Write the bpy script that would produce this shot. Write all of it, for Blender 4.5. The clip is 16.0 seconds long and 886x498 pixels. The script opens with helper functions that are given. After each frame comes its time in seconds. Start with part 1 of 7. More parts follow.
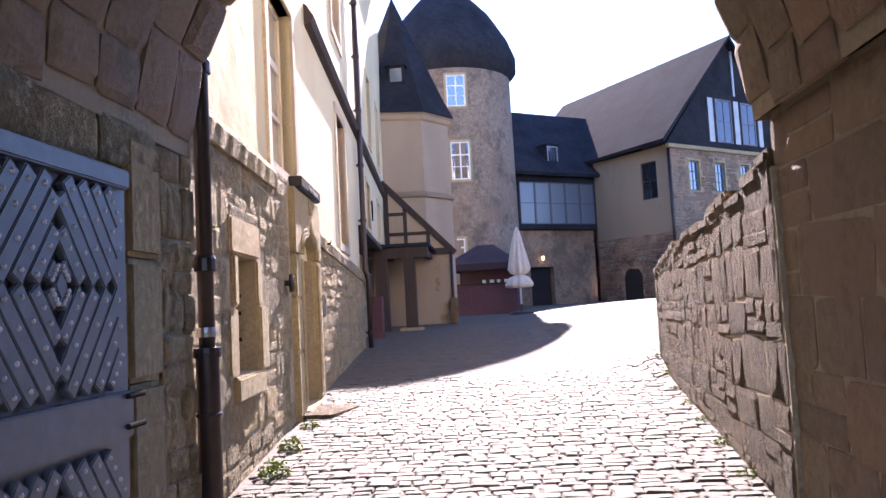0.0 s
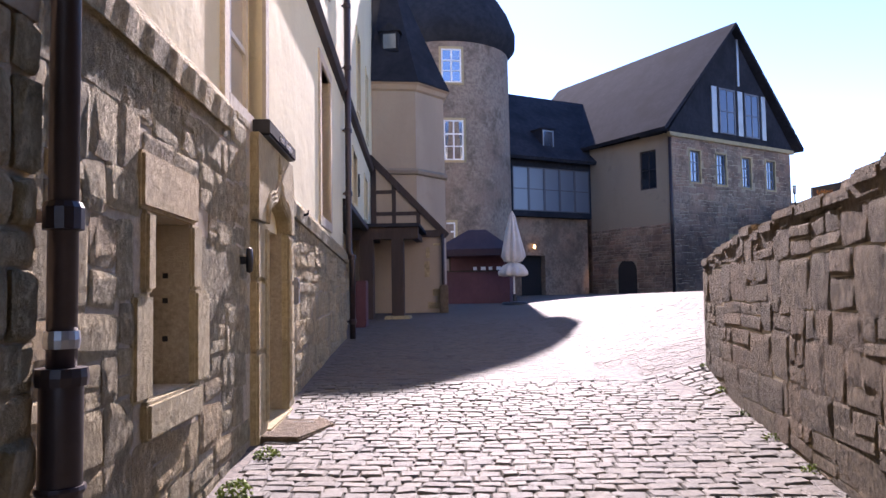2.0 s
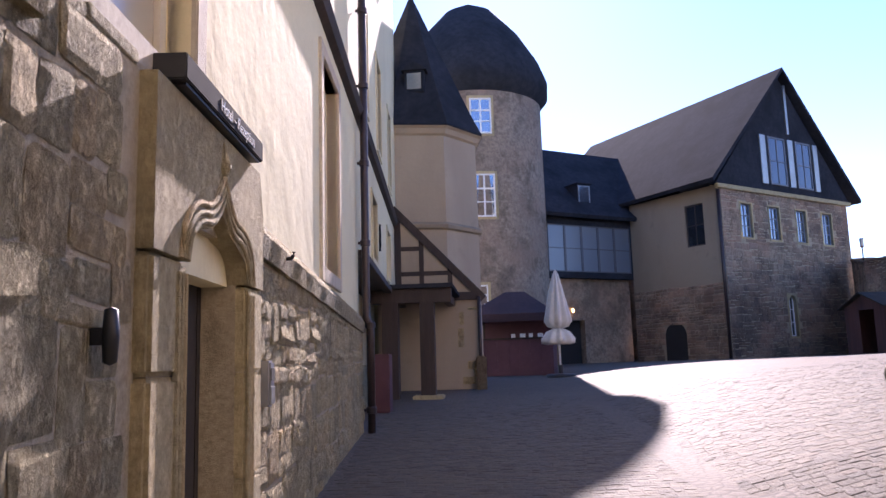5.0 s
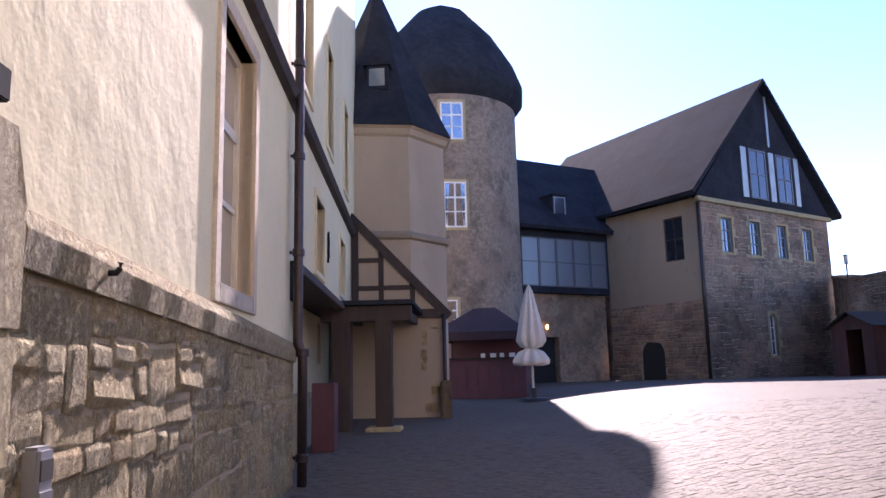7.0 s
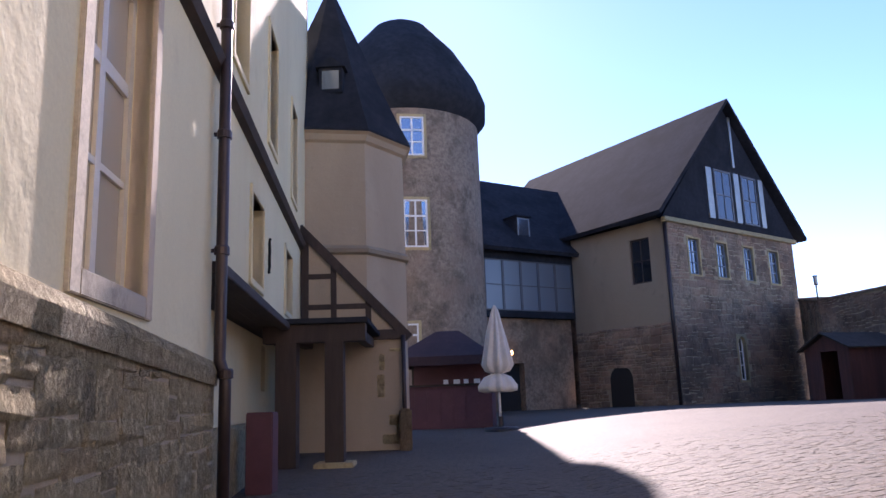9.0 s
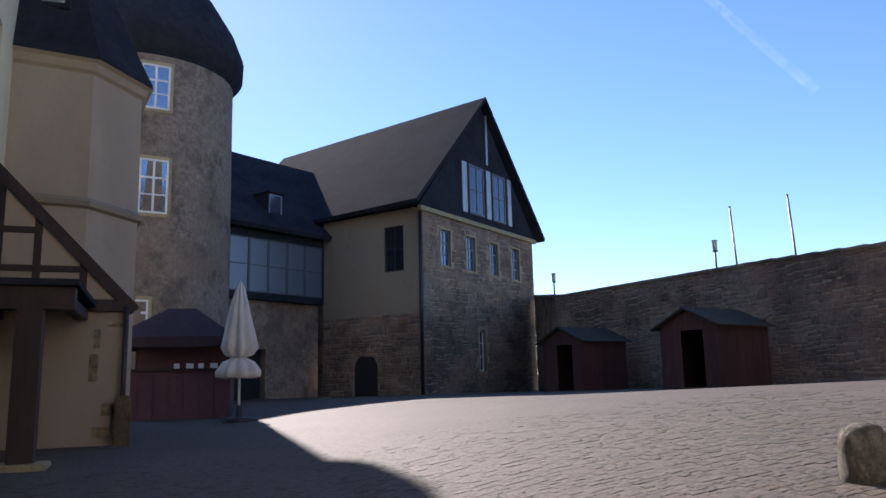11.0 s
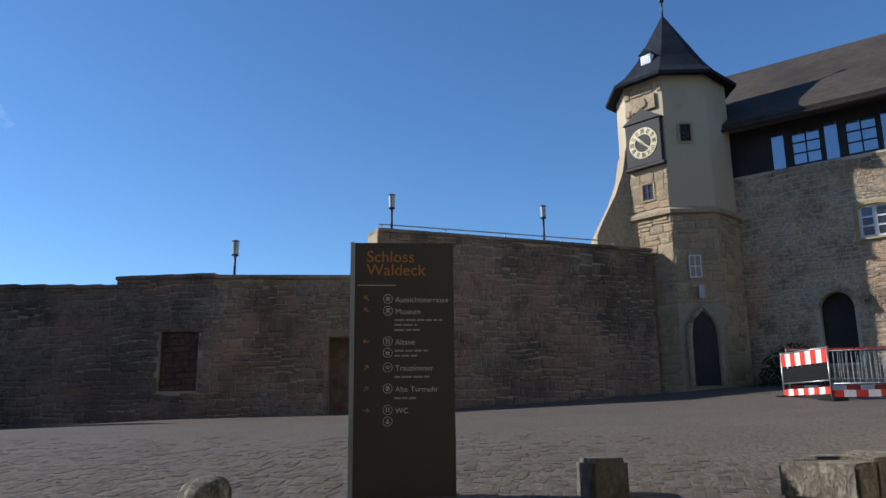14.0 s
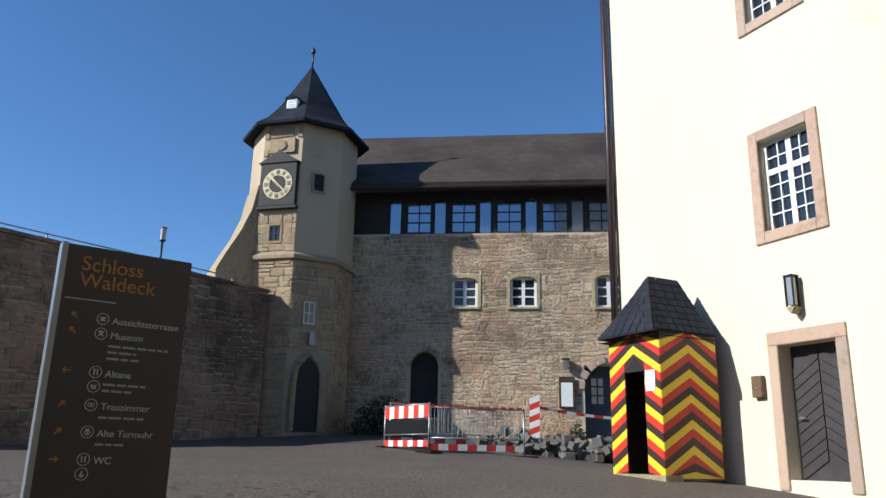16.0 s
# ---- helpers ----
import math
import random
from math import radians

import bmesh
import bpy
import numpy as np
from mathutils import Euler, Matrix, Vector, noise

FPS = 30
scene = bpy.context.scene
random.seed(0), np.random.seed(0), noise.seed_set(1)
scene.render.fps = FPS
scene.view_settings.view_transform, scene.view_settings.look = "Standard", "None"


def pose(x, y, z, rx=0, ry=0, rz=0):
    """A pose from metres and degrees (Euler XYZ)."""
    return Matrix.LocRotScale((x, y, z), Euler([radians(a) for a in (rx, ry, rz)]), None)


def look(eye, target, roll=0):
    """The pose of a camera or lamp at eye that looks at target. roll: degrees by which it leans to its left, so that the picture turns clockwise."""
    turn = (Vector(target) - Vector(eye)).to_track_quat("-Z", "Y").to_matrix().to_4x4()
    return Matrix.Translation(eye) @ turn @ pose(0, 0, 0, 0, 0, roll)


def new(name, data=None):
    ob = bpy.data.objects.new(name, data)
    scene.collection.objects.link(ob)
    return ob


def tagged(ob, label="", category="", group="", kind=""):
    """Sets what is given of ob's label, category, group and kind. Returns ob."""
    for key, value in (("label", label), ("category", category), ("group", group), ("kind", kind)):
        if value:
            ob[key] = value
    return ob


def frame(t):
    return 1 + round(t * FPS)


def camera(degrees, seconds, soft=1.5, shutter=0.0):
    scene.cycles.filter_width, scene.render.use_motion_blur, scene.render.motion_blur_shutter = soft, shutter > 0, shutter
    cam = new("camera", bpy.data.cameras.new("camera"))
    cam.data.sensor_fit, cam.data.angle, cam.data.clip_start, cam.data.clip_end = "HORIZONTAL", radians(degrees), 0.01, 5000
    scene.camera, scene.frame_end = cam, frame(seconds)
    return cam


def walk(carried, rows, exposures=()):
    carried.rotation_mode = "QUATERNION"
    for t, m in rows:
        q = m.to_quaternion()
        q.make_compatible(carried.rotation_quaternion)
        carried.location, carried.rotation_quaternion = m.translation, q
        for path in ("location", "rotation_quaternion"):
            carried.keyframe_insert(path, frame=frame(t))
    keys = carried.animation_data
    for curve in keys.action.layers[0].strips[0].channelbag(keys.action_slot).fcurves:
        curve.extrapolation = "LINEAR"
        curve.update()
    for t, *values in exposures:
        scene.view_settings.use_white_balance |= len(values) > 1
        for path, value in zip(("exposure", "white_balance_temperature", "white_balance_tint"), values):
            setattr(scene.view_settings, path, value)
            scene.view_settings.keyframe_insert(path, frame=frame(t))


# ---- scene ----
cam = camera(60.0, 16.0)
PATH = [
    (0, (-0.096, 0.846, 1.35), (-0.215, 2.836, 1.504), -3.0),
    (0.5, (-0.104, 1.349, 1.407), (-0.231, 3.336, 1.591), -1.8),
    (1, (-0.211, 1.808, 1.415), (-0.344, 3.797, 1.584), -1.6),
    (1.5, (-0.328, 2.329, 1.377), (-0.416, 4.322, 1.521), -1.3),
    (2, (-0.448, 2.912, 1.416), (-0.526, 4.907, 1.532), -0.9),
    (2.5, (-0.608, 3.383, 1.47), (-0.674, 5.377, 1.613), -0.8),
    (3, (-0.688, 3.875, 1.445), (-0.741, 5.87, 1.583), -0.8),
    (3.5, (-0.76, 4.299, 1.517), (-0.824, 6.294, 1.65), -0.8),
    (4, (-0.915, 5.034, 1.546), (-1.019, 7.022, 1.738), -1.4),
    (6.5, (-0.739, 7.826, 1.787), (-0.887, 9.795, 2.103), -1.7),
    (7, (-0.708, 8.33, 1.868), (-0.779, 10.303, 2.187), -1.3),
    (7.5, (-0.761, 8.612, 1.783), (-0.765, 10.578, 2.148), -2.2),
    (8, (-0.705, 9.013, 1.819), (-0.839, 10.965, 2.231), -1.4),
    (10.5, (-0.764, 11.525, 1.769), (-0.244, 13.427, 2.105), -2.0),
    (11, (-0.738, 11.936, 1.777), (-0.063, 13.786, 2.123), -1.3),
    (11.5, (-0.633, 12.37, 1.759), (0.334, 14.078, 2.143), -1.2),
    (12, (-0.38, 12.756, 1.756), (0.873, 14.263, 2.155), -0.9),
    (12.5, (-0.356, 13.09, 1.768), (1.098, 14.395, 2.195), 0.2),
    (13, (-0.511, 13.367, 1.765), (1.107, 14.457, 2.205), 0.0),
    (13.5, (-0.492, 13.634, 1.874), (1.269, 14.475, 2.314), -0.1),
    (14, (-0.307, 13.913, 1.762), (1.606, 14.311, 2.188), -0.7),
    (14.5, (-0.233, 14.247, 1.779), (1.715, 14.283, 2.233), -0.5),
    (15, (-0.065, 14.478, 1.78), (1.864, 14.291, 2.274), -0.1),
    (15.5, (0.203, 14.74, 1.805), (2.08, 14.305, 2.341), 0.6),
    (16, (0.197, 15.1, 1.859), (2.016, 14.457, 2.387), 1.3),
]
EXPOSURES = [(0, 2.5, 6400, 35), (1, 2.18, 6250, 35), (3, 1.87, 6200, 34), (7, 1.92, 6400, 37), (9.5, 1.55, 6350, 32), (11, 1.1, 6350, 22), (12, 0.6, 6250, 13), (13, 0.44, 5950, 10), (14, 0.48, 5800, 9), (15, 0.92, 5850, 10), (15.5, 0.78, 5800, 9), (16, 0.52, 5800, 9)]
walk(cam, [(t, look(eye, target, roll)) for t, eye, target, roll in PATH], EXPOSURES)
# ---------------------------------------------------------------- light
SUN_AZ, SUN_EL = 0.4, 31.0   # degrees right of +y, degrees up
world = bpy.data.worlds.new("world")
scene.world = world
world.use_nodes = True
wn = world.node_tree.nodes
sky = wn.new("ShaderNodeTexSky")
sky.sky_type = "NISHITA"
sky.sun_disc = False
sky.sun_elevation = radians(SUN_EL)
sky.sun_rotation = radians(SUN_AZ)
sky.altitude = 1200
sky.air_density = 1.0
sky.dust_density = 0.15
sky.ozone_density = 3.5
wn["Background"].inputs[1].default_value = 0.10
hue = wn.new("ShaderNodeHueSaturation")      # the clear, deep blue of a spring sky
hue.inputs["Saturation"].default_value = 1.1
world.node_tree.links.new(sky.outputs[0], hue.inputs["Color"])
world.node_tree.links.new(hue.outputs[0], wn["Background"].inputs[0])
sun = new("sun", bpy.data.lights.new("sun", "SUN"))
sun.data.energy = 4.2
sun.data.angle = radians(0.53)
sun.data.color = (1.0, 0.94, 0.84)
sun_dir = Vector((math.sin(radians(SUN_AZ)) * math.cos(radians(SUN_EL)), math.cos(radians(SUN_AZ)) * math.cos(radians(SUN_EL)), math.sin(radians(SUN_EL))))
sun.matrix_world = look(sun_dir * 100, (0, 0, 0))

# ---------------------------------------------------------------- materials


def ramp(nt, src, stops):
    r = nt.nodes.new("ShaderNodeValToRGB")
    els = r.color_ramp.elements
    while len(els) < len(stops):
        els.new(0.5)
    for e, (p, c) in zip(els, stops):
        e.position, e.color = p, (*c, 1)
    nt.links.new(src, r.inputs[0])
    return r.outputs[0]


def mixc(nt, a, b, fac, mode="MIX"):
    m = nt.nodes.new("ShaderNodeMix")
    m.data_type, m.blend_type = "RGBA", mode
    for sock, v in ((m.inputs[0], fac), (m.inputs[6], a), (m.inputs[7], b)):
        if isinstance(v, bpy.types.NodeSocket):
            nt.links.new(v, sock)
        elif isinstance(v, (int, float)):
            sock.default_value = v
        else:
            sock.default_value = (*v, 1)
    return m.outputs[2]


def tex(nt, co, kind="noise", scale=5.0, detail=6.0, rough=0.6, stretch=(1, 1, 1)):
    mp = nt.nodes.new("ShaderNodeMapping")
    mp.inputs["Scale"].default_value = stretch
    nt.links.new(co, mp.inputs[0])
    if kind == "noise":
        n = nt.nodes.new("ShaderNodeTexNoise")
        n.inputs["Detail"].default_value, n.inputs["Roughness"].default_value = detail, rough
    else:
        n = nt.nodes.new("ShaderNodeTexVoronoi")
        n.feature = kind
    n.inputs["Scale"].default_value = scale
    nt.links.new(mp.outputs[0], n.inputs["Vector"])
    return n.outputs[0]


def bump(nt, bsdf, height, strength, distance):
    b = nt.nodes.new("ShaderNodeBump")
    b.inputs["Strength"].default_value, b.inputs["Distance"].default_value = strength, distance
    nt.links.new(height, b.inputs["Height"])
    prev = bsdf.inputs["Normal"].links
    if prev:
        nt.links.new(prev[0].from_socket, b.inputs["Normal"])
    nt.links.new(b.outputs[0], bsdf.inputs["Normal"])


def material(name, rough=0.8, metal=0.0, spec=0.5):
    m = bpy.data.materials.new(name)
    m.use_nodes = True
    nt = m.node_tree
    b = nt.nodes["Principled BSDF"]
    b.inputs["Roughness"].default_value, b.inputs["Metallic"].default_value = rough, metal
    b.inputs["Specular IOR Level"].default_value = spec
    co = nt.nodes.new("ShaderNodeTexCoord").outputs["Object"]
    geo = nt.nodes.new("ShaderNodeNewGeometry")
    return m, nt, b, geo.outputs["Position"], geo


def stone_mat(name, dark, light, warm, fine=14.0, rel=0.02, rough=0.9, island=True, big=0.5, stain=3.2, pits=0.0, spec=0.3, grime=0.0):
    m, nt, b, co, geo = material(name, rough, 0, spec)
    n1 = tex(nt, co, "noise", fine, 8, 0.7)
    n2 = tex(nt, co, "noise", big, 4, 0.6)
    n3 = tex(nt, co, "noise", stain, 6, 0.7)
    c = ramp(nt, n1, [(0.3, dark), (0.7, light)])
    c = mixc(nt, c, warm, ramp(nt, n2, [(0.42, (0, 0, 0)), (0.62, (1, 1, 1))]))
    c = mixc(nt, c, [v * 0.45 for v in dark], ramp(nt, n3, [(0.55, (0, 0, 0)), (0.75, (0.7, 0.7, 0.7))] if stain > 2 else [(0.5, (0, 0, 0)), (0.68, (0.75, 0.75, 0.75))]))
    if grime:                                # broad sooty and damp blotches
        gr = ramp(nt, tex(nt, co, "noise", 0.28, 7, 0.68), [(0.46, (0, 0, 0)), (0.62, (grime, grime, grime))])
        c = mixc(nt, c, [v * 0.42 for v in dark], gr)
    if island:
        oi = nt.nodes.new("ShaderNodeObjectInfo")
        add = nt.nodes.new("ShaderNodeMath")
        add.operation = "ADD"
        nt.links.new(oi.outputs["Random"], add.inputs[0])
        nt.links.new(geo.outputs["Random Per Island"], add.inputs[1])
        fr = nt.nodes.new("ShaderNodeMath")
        fr.operation = "FRACT"
        nt.links.new(add.outputs[0], fr.inputs[0])
        tint = ramp(nt, fr.outputs[0], [(0.0, (0.68, 0.65, 0.6)), (0.35, (0.95, 0.91, 0.82)), (0.6, (1.08, 1.0, 0.86)), (0.85, (0.98, 0.84, 0.7)), (1.0, (0.78, 0.78, 0.76))])
        c = mixc(nt, c, tint, 0.8, "MULTIPLY")
    nt.links.new(c, b.inputs["Base Color"])
    bump(nt, b, tex(nt, co, "noise", fine * 2.2, 8, 0.75), 0.9, rel)
    bump(nt, b, n3, 0.6, rel * 2)
    if pits:                                 # chisel marks and weathered hollows, their shade mixed into the colour too
        p1 = ramp(nt, tex(nt, co, "noise", 22, 7, 0.75, (1, 1, 0.6)), [(0.38, (0, 0, 0)), (0.56, (1, 1, 1))])
        c = mixc(nt, c, mixc(nt, (0.5, 0.47, 0.44), (1.08, 1.08, 1.08), p1), pits, "MULTIPLY")
        nt.links.new(c, b.inputs["Base Color"])
        bump(nt, b, p1, 1.0, 0.03 * pits)
    return m


def plain_mat(name, col, rough=0.6, metal=0.0, var=0.12, scale=6.0, rel=0.002, stretch=(1, 1, 1), spec=0.5):
    m, nt, b, co, geo = material(name, rough, metal, spec)
    n1 = tex(nt, co, "noise", scale, 7, 0.65, stretch)
    n2 = tex(nt, co, "noise", scale * 0.13, 4, 0.6, stretch)
    lo, hi = [v * (1 - var) for v in col], [min(1, v * (1 + var)) for v in col]
    c = ramp(nt, n1, [(0.3, lo), (0.7, hi)])
    c = mixc(nt, c, [v * (1 - 1.6 * var) for v in col], ramp(nt, n2, [(0.45, (0, 0, 0)), (0.7, (1, 1, 1))]))
    nt.links.new(c, b.inputs["Base Color"])
    if rel:
        bump(nt, b, n1, 0.7, rel)
    return m


def plaster_mat(name, col, stain, rough=0.9, rel=0.012):
    m, nt, b, co, geo = material(name, rough, 0, 0.25)
    n1 = tex(nt, co, "noise", 1.7, 5, 0.6)
    n2 = tex(nt, co, "noise", 0.35, 4, 0.6, (1, 1, 0.35))
    n3 = tex(nt, co, "noise", 28, 6, 0.7)
    c = ramp(nt, n3, [(0.3, [v * 0.9 for v in col]), (0.7, col)])
    c = mixc(nt, c, stain, ramp(nt, n2, [(0.45, (0, 0, 0)), (0.72, (0.75, 0.75, 0.75))]))
    c = mixc(nt, c, [v * 0.8 for v in stain], ramp(nt, n1, [(0.6, (0, 0, 0)), (0.8, (0.5, 0.5, 0.5))]))
    nt.links.new(c, b.inputs["Base Color"])
    bump(nt, b, n3, 0.35, rel * 0.3)
    bump(nt, b, n1, 0.6, rel * 3)
    return m


SANDSTONE = stone_mat("sandstone", (0.29, 0.25, 0.155), (0.64, 0.57, 0.385), (0.54, 0.45, 0.275), fine=11, rel=0.04, pits=0.5)
DRESSED = stone_mat("dressed_sandstone", (0.36, 0.305, 0.18), (0.59, 0.515, 0.335), (0.5, 0.42, 0.255), fine=22, rel=0.012, pits=0.22)
MORTAR = stone_mat("mortar", (0.27, 0.225, 0.155), (0.5, 0.425, 0.3), (0.41, 0.33, 0.22), fine=30, rel=0.015, island=False)
PARAPET = stone_mat("parapet_stone", (0.12, 0.093, 0.062), (0.3, 0.245, 0.17), (0.245, 0.182, 0.12), fine=12, rel=0.035, pits=0.6)
BOULDER = stone_mat("grey_boundary_stone", (0.19, 0.18, 0.155), (0.5, 0.47, 0.42), (0.36, 0.335, 0.29), fine=12, rel=0.02, pits=0.5)
YARDWALL = stone_mat("yard_wall_stone", (0.18, 0.14, 0.112), (0.44, 0.355, 0.28), (0.36, 0.245, 0.185), fine=7, rel=0.025, stain=0.9, grime=0.6)
HALLSTONE = stone_mat("hall_stone", (0.3, 0.235, 0.165), (0.86, 0.73, 0.55), (0.6, 0.43, 0.3), stain=1.3, pits=0.22, fine=9, rel=0.03, grime=0.5)
HALLMORTAR = stone_mat("hall_mortar", (0.42, 0.35, 0.26), (0.72, 0.62, 0.48), (0.6, 0.5, 0.37), fine=16, rel=0.02, island=False)
ROUNDSTONE = stone_mat("round_tower_stone", (0.19, 0.15, 0.115), (0.44, 0.355, 0.275), (0.34, 0.245, 0.185), fine=6, rel=0.03, stain=0.9, island=False, pits=0.25, grime=0.35)
TOWERSTONE = stone_mat("tower_stone", (0.33, 0.26, 0.175), (0.6, 0.49, 0.345), (0.48, 0.37, 0.245), fine=10, rel=0.014, pits=0.2)
ASHLAR = stone_mat("passage_ashlar", (0.23, 0.184, 0.134), (0.37, 0.3, 0.222), (0.33, 0.242, 0.183), fine=16, rel=0.012, pits=0.12)
COBBLE = stone_mat("cobble", (0.058, 0.053, 0.045), (0.17, 0.16, 0.138), (0.112, 0.104, 0.086), fine=20, rel=0.01, rough=0.7, spec=0.22)
SETT = stone_mat("sett", (0.064, 0.055, 0.046), (0.158, 0.14, 0.12), (0.112, 0.097, 0.08), fine=20, rel=0.01, rough=0.72, spec=0.18)
RUBBLE = stone_mat("rubble", (0.09, 0.09, 0.09), (0.2, 0.2, 0.2), (0.15, 0.14, 0.13), fine=20, rel=0.008)
PLASTER_CREAM = plaster_mat("cream_plaster", (0.72, 0.645, 0.42), (0.57, 0.49, 0.3))
PLASTER_TOWER = plaster_mat("tower_plaster", (0.44, 0.36, 0.26), (0.30, 0.24, 0.18))
PLASTER_HOUSE = plaster_mat("house_plaster", (0.32, 0.265, 0.19), (0.22, 0.18, 0.13))
PLASTER_WHITE = plaster_mat("white_plaster", (0.76, 0.68, 0.525), (0.69, 0.60, 0.445), rel=0.006)
PLASTER_CLOCK = plaster_mat("clock_tower_plaster", (0.54, 0.435, 0.295), (0.36, 0.28, 0.185))
TIMBER = plain_mat("dark_timber", (0.045, 0.03, 0.024), 0.75, 0, 0.3, 9, 0.004, (1, 1, 0.15))
BLACKWOOD = plain_mat("black_stained_boards", (0.03, 0.024, 0.022), 0.7, 0, 0.25, 9, 0.003)
HUTWOOD = plain_mat("red_brown_boards", (0.085, 0.032, 0.024), 0.75, 0, 0.25, 8, 0.003, (1, 1, 0.1))
DOORPAINT = plain_mat("grey_blue_door_paint", (0.12, 0.14, 0.17), 0.45, 0, 0.15, 12, 0.002)
DARKDOOR = plain_mat("weathered_dark_boards", (0.04, 0.032, 0.032), 0.6, 0, 0.25, 10, 0.003)
IRON = plain_mat("iron", (0.05, 0.05, 0.055), 0.45, 0.6, 0.2, 20, 0.001)
STUD = plain_mat("stud_metal", (0.5, 0.5, 0.5), 0.3, 0.9, 0.1, 20, 0)
PIPE = plain_mat("painted_downpipe", (0.045, 0.03, 0.03), 0.4, 0.3, 0.2, 12, 0.001)
ZINC = plain_mat("zinc", (0.38, 0.38, 0.38), 0.4, 0.8, 0.12, 10, 0.001)
SLATE = plain_mat("slate", (0.031, 0.034, 0.042), 0.9, 0, 0.25, 4, 0.001, spec=0.06)
SLATE_WORN = plain_mat("worn_slate", (0.072, 0.057, 0.047), 0.88, 0, 0.25, 3, 0.004, spec=0.15)
WHITEPAINT = plain_mat("white_paint", (0.78, 0.78, 0.76), 0.5, 0, 0.04, 20, 0)
REDPAINT = plain_mat("red_reflective", (0.62, 0.05, 0.03), 0.45, 0, 0.08, 20, 0)
REDSTONE = stone_mat("red_sandstone_surround", (0.40, 0.29, 0.235), (0.58, 0.46, 0.385), (0.52, 0.41, 0.33), fine=25, rel=0.004)
SIGNGREY = plain_mat("sign_charcoal", (0.07, 0.059, 0.057), 0.42, 0, 0.06, 3, 0)
SIGNEDGE = plain_mat("brushed_aluminium", (0.45, 0.47, 0.5), 0.4, 0.8, 0.05, 8, 0)
SIGNORANGE = plain_mat("sign_orange", (0.55, 0.22, 0.04), 0.5, 0, 0.02, 5, 0)
SIGNPRINT = plain_mat("sign_small_print", (0.42, 0.41, 0.41), 0.5, 0, 0.02, 5, 0)
SIGNWHITE = plain_mat("sign_white", (0.62, 0.62, 0.62), 0.5, 0, 0.02, 5, 0)
CANVAS = plain_mat("ivory_canvas", (0.62, 0.58, 0.52), 0.85, 0, 0.08, 8, 0.004)
DARKCANVAS = plain_mat("dark_red_canvas", (0.05, 0.028, 0.032), 0.85, 0, 0.15, 8, 0.004)
MAROON = plain_mat("maroon_panel", (0.10, 0.035, 0.045), 0.6, 0, 0.15, 6, 0.002)
BOX_GREY = plain_mat("grey_plastic", (0.22, 0.22, 0.23), 0.45, 0, 0.08, 10, 0)
DULLIRON = plain_mat("dull_black_iron", (0.02, 0.02, 0.021), 0.95, 0, 0.1, 10, 0, spec=0.02)
BLACKMETAL = plain_mat("black_metal", (0.02, 0.02, 0.022), 0.4, 0.4, 0.1, 10, 0)
HEDGE = plain_mat("hedge_leaves", (0.035, 0.055, 0.02), 0.7, 0, 0.4, 9, 0)
MOSS = plain_mat("weeds", (0.2, 0.27, 0.045), 0.8, 0, 0.35, 9, 0)
GOLD = plain_mat("gilding", (0.5, 0.42, 0.25), 0.45, 0.2, 0.08, 10, 0)
YELLOW = plain_mat("yellow_paint", (0.85, 0.60, 0.02), 0.5, 0, 0.05, 10, 0)
REDSTRIPE = plain_mat("red_paint", (0.58, 0.035, 0.015), 0.5, 0, 0.06, 10, 0)
BLACKSTRIPE = plain_mat("black_brown_paint", (0.045, 0.02, 0.012), 0.5, 0, 0.1, 10, 0)
# near-black that stands in for the shade inside openings and holes
INTERIOR_SHADE = plain_mat("interior_shade_black", (0.02, 0.018, 0.017), 0.9, 0, 0.1, 3, 0)


def glass_mat(name, col=(0.02, 0.025, 0.03), rough=0.04, metal=0.0):
    m, nt, b, co, geo = material(name, rough, metal, 0.9)
    b.inputs["Base Color"].default_value = (*col, 1)
    bump(nt, b, tex(nt, co, "noise", 0.8, 2, 0.5), 0.15, 0.02)
    return m


GLASS = glass_mat("window_glass")
CREAMGLASS = glass_mat("cream_brown_glass", (0.4, 0.34, 0.25), 0.2)
PALESTONE = stone_mat("pale_grey_stone", (0.46, 0.42, 0.35), (0.64, 0.59, 0.5), (0.55, 0.5, 0.42), fine=24, rel=0.006)
PALEPAINT = plain_mat("pale_cream_paint", (0.6, 0.55, 0.45), 0.5, 0, 0.06, 14, 0)
NICHESTONE = stone_mat("dark_red_stone", (0.07, 0.045, 0.04), (0.2, 0.115, 0.09), (0.14, 0.07, 0.055), fine=9, rel=0.02, stain=1.2)
GLASS_MID = glass_mat("blue_grey_glass", (0.12, 0.14, 0.18), 0.12, 0.6)
# blue-grey base colour stands in for sky reflected in the gallery panes
GLASS_GALLERY = glass_mat("gallery_glass", (0.16, 0.2, 0.25), 0.3, 0.3)
GLASS_BLUE = glass_mat("sky_reflecting_glass", (0.30, 0.33, 0.38), 0.1, 0.85)


def glow(name, col, strength):
    m, nt, b, co, geo = material(name)
    b.inputs["Emission Color"].default_value, b.inputs["Emission Strength"].default_value = (*col, 1), strength
    return m


LAMPGLOW = glow("warm_lamp_glow", (1.0, 0.62, 0.22), 3.0)


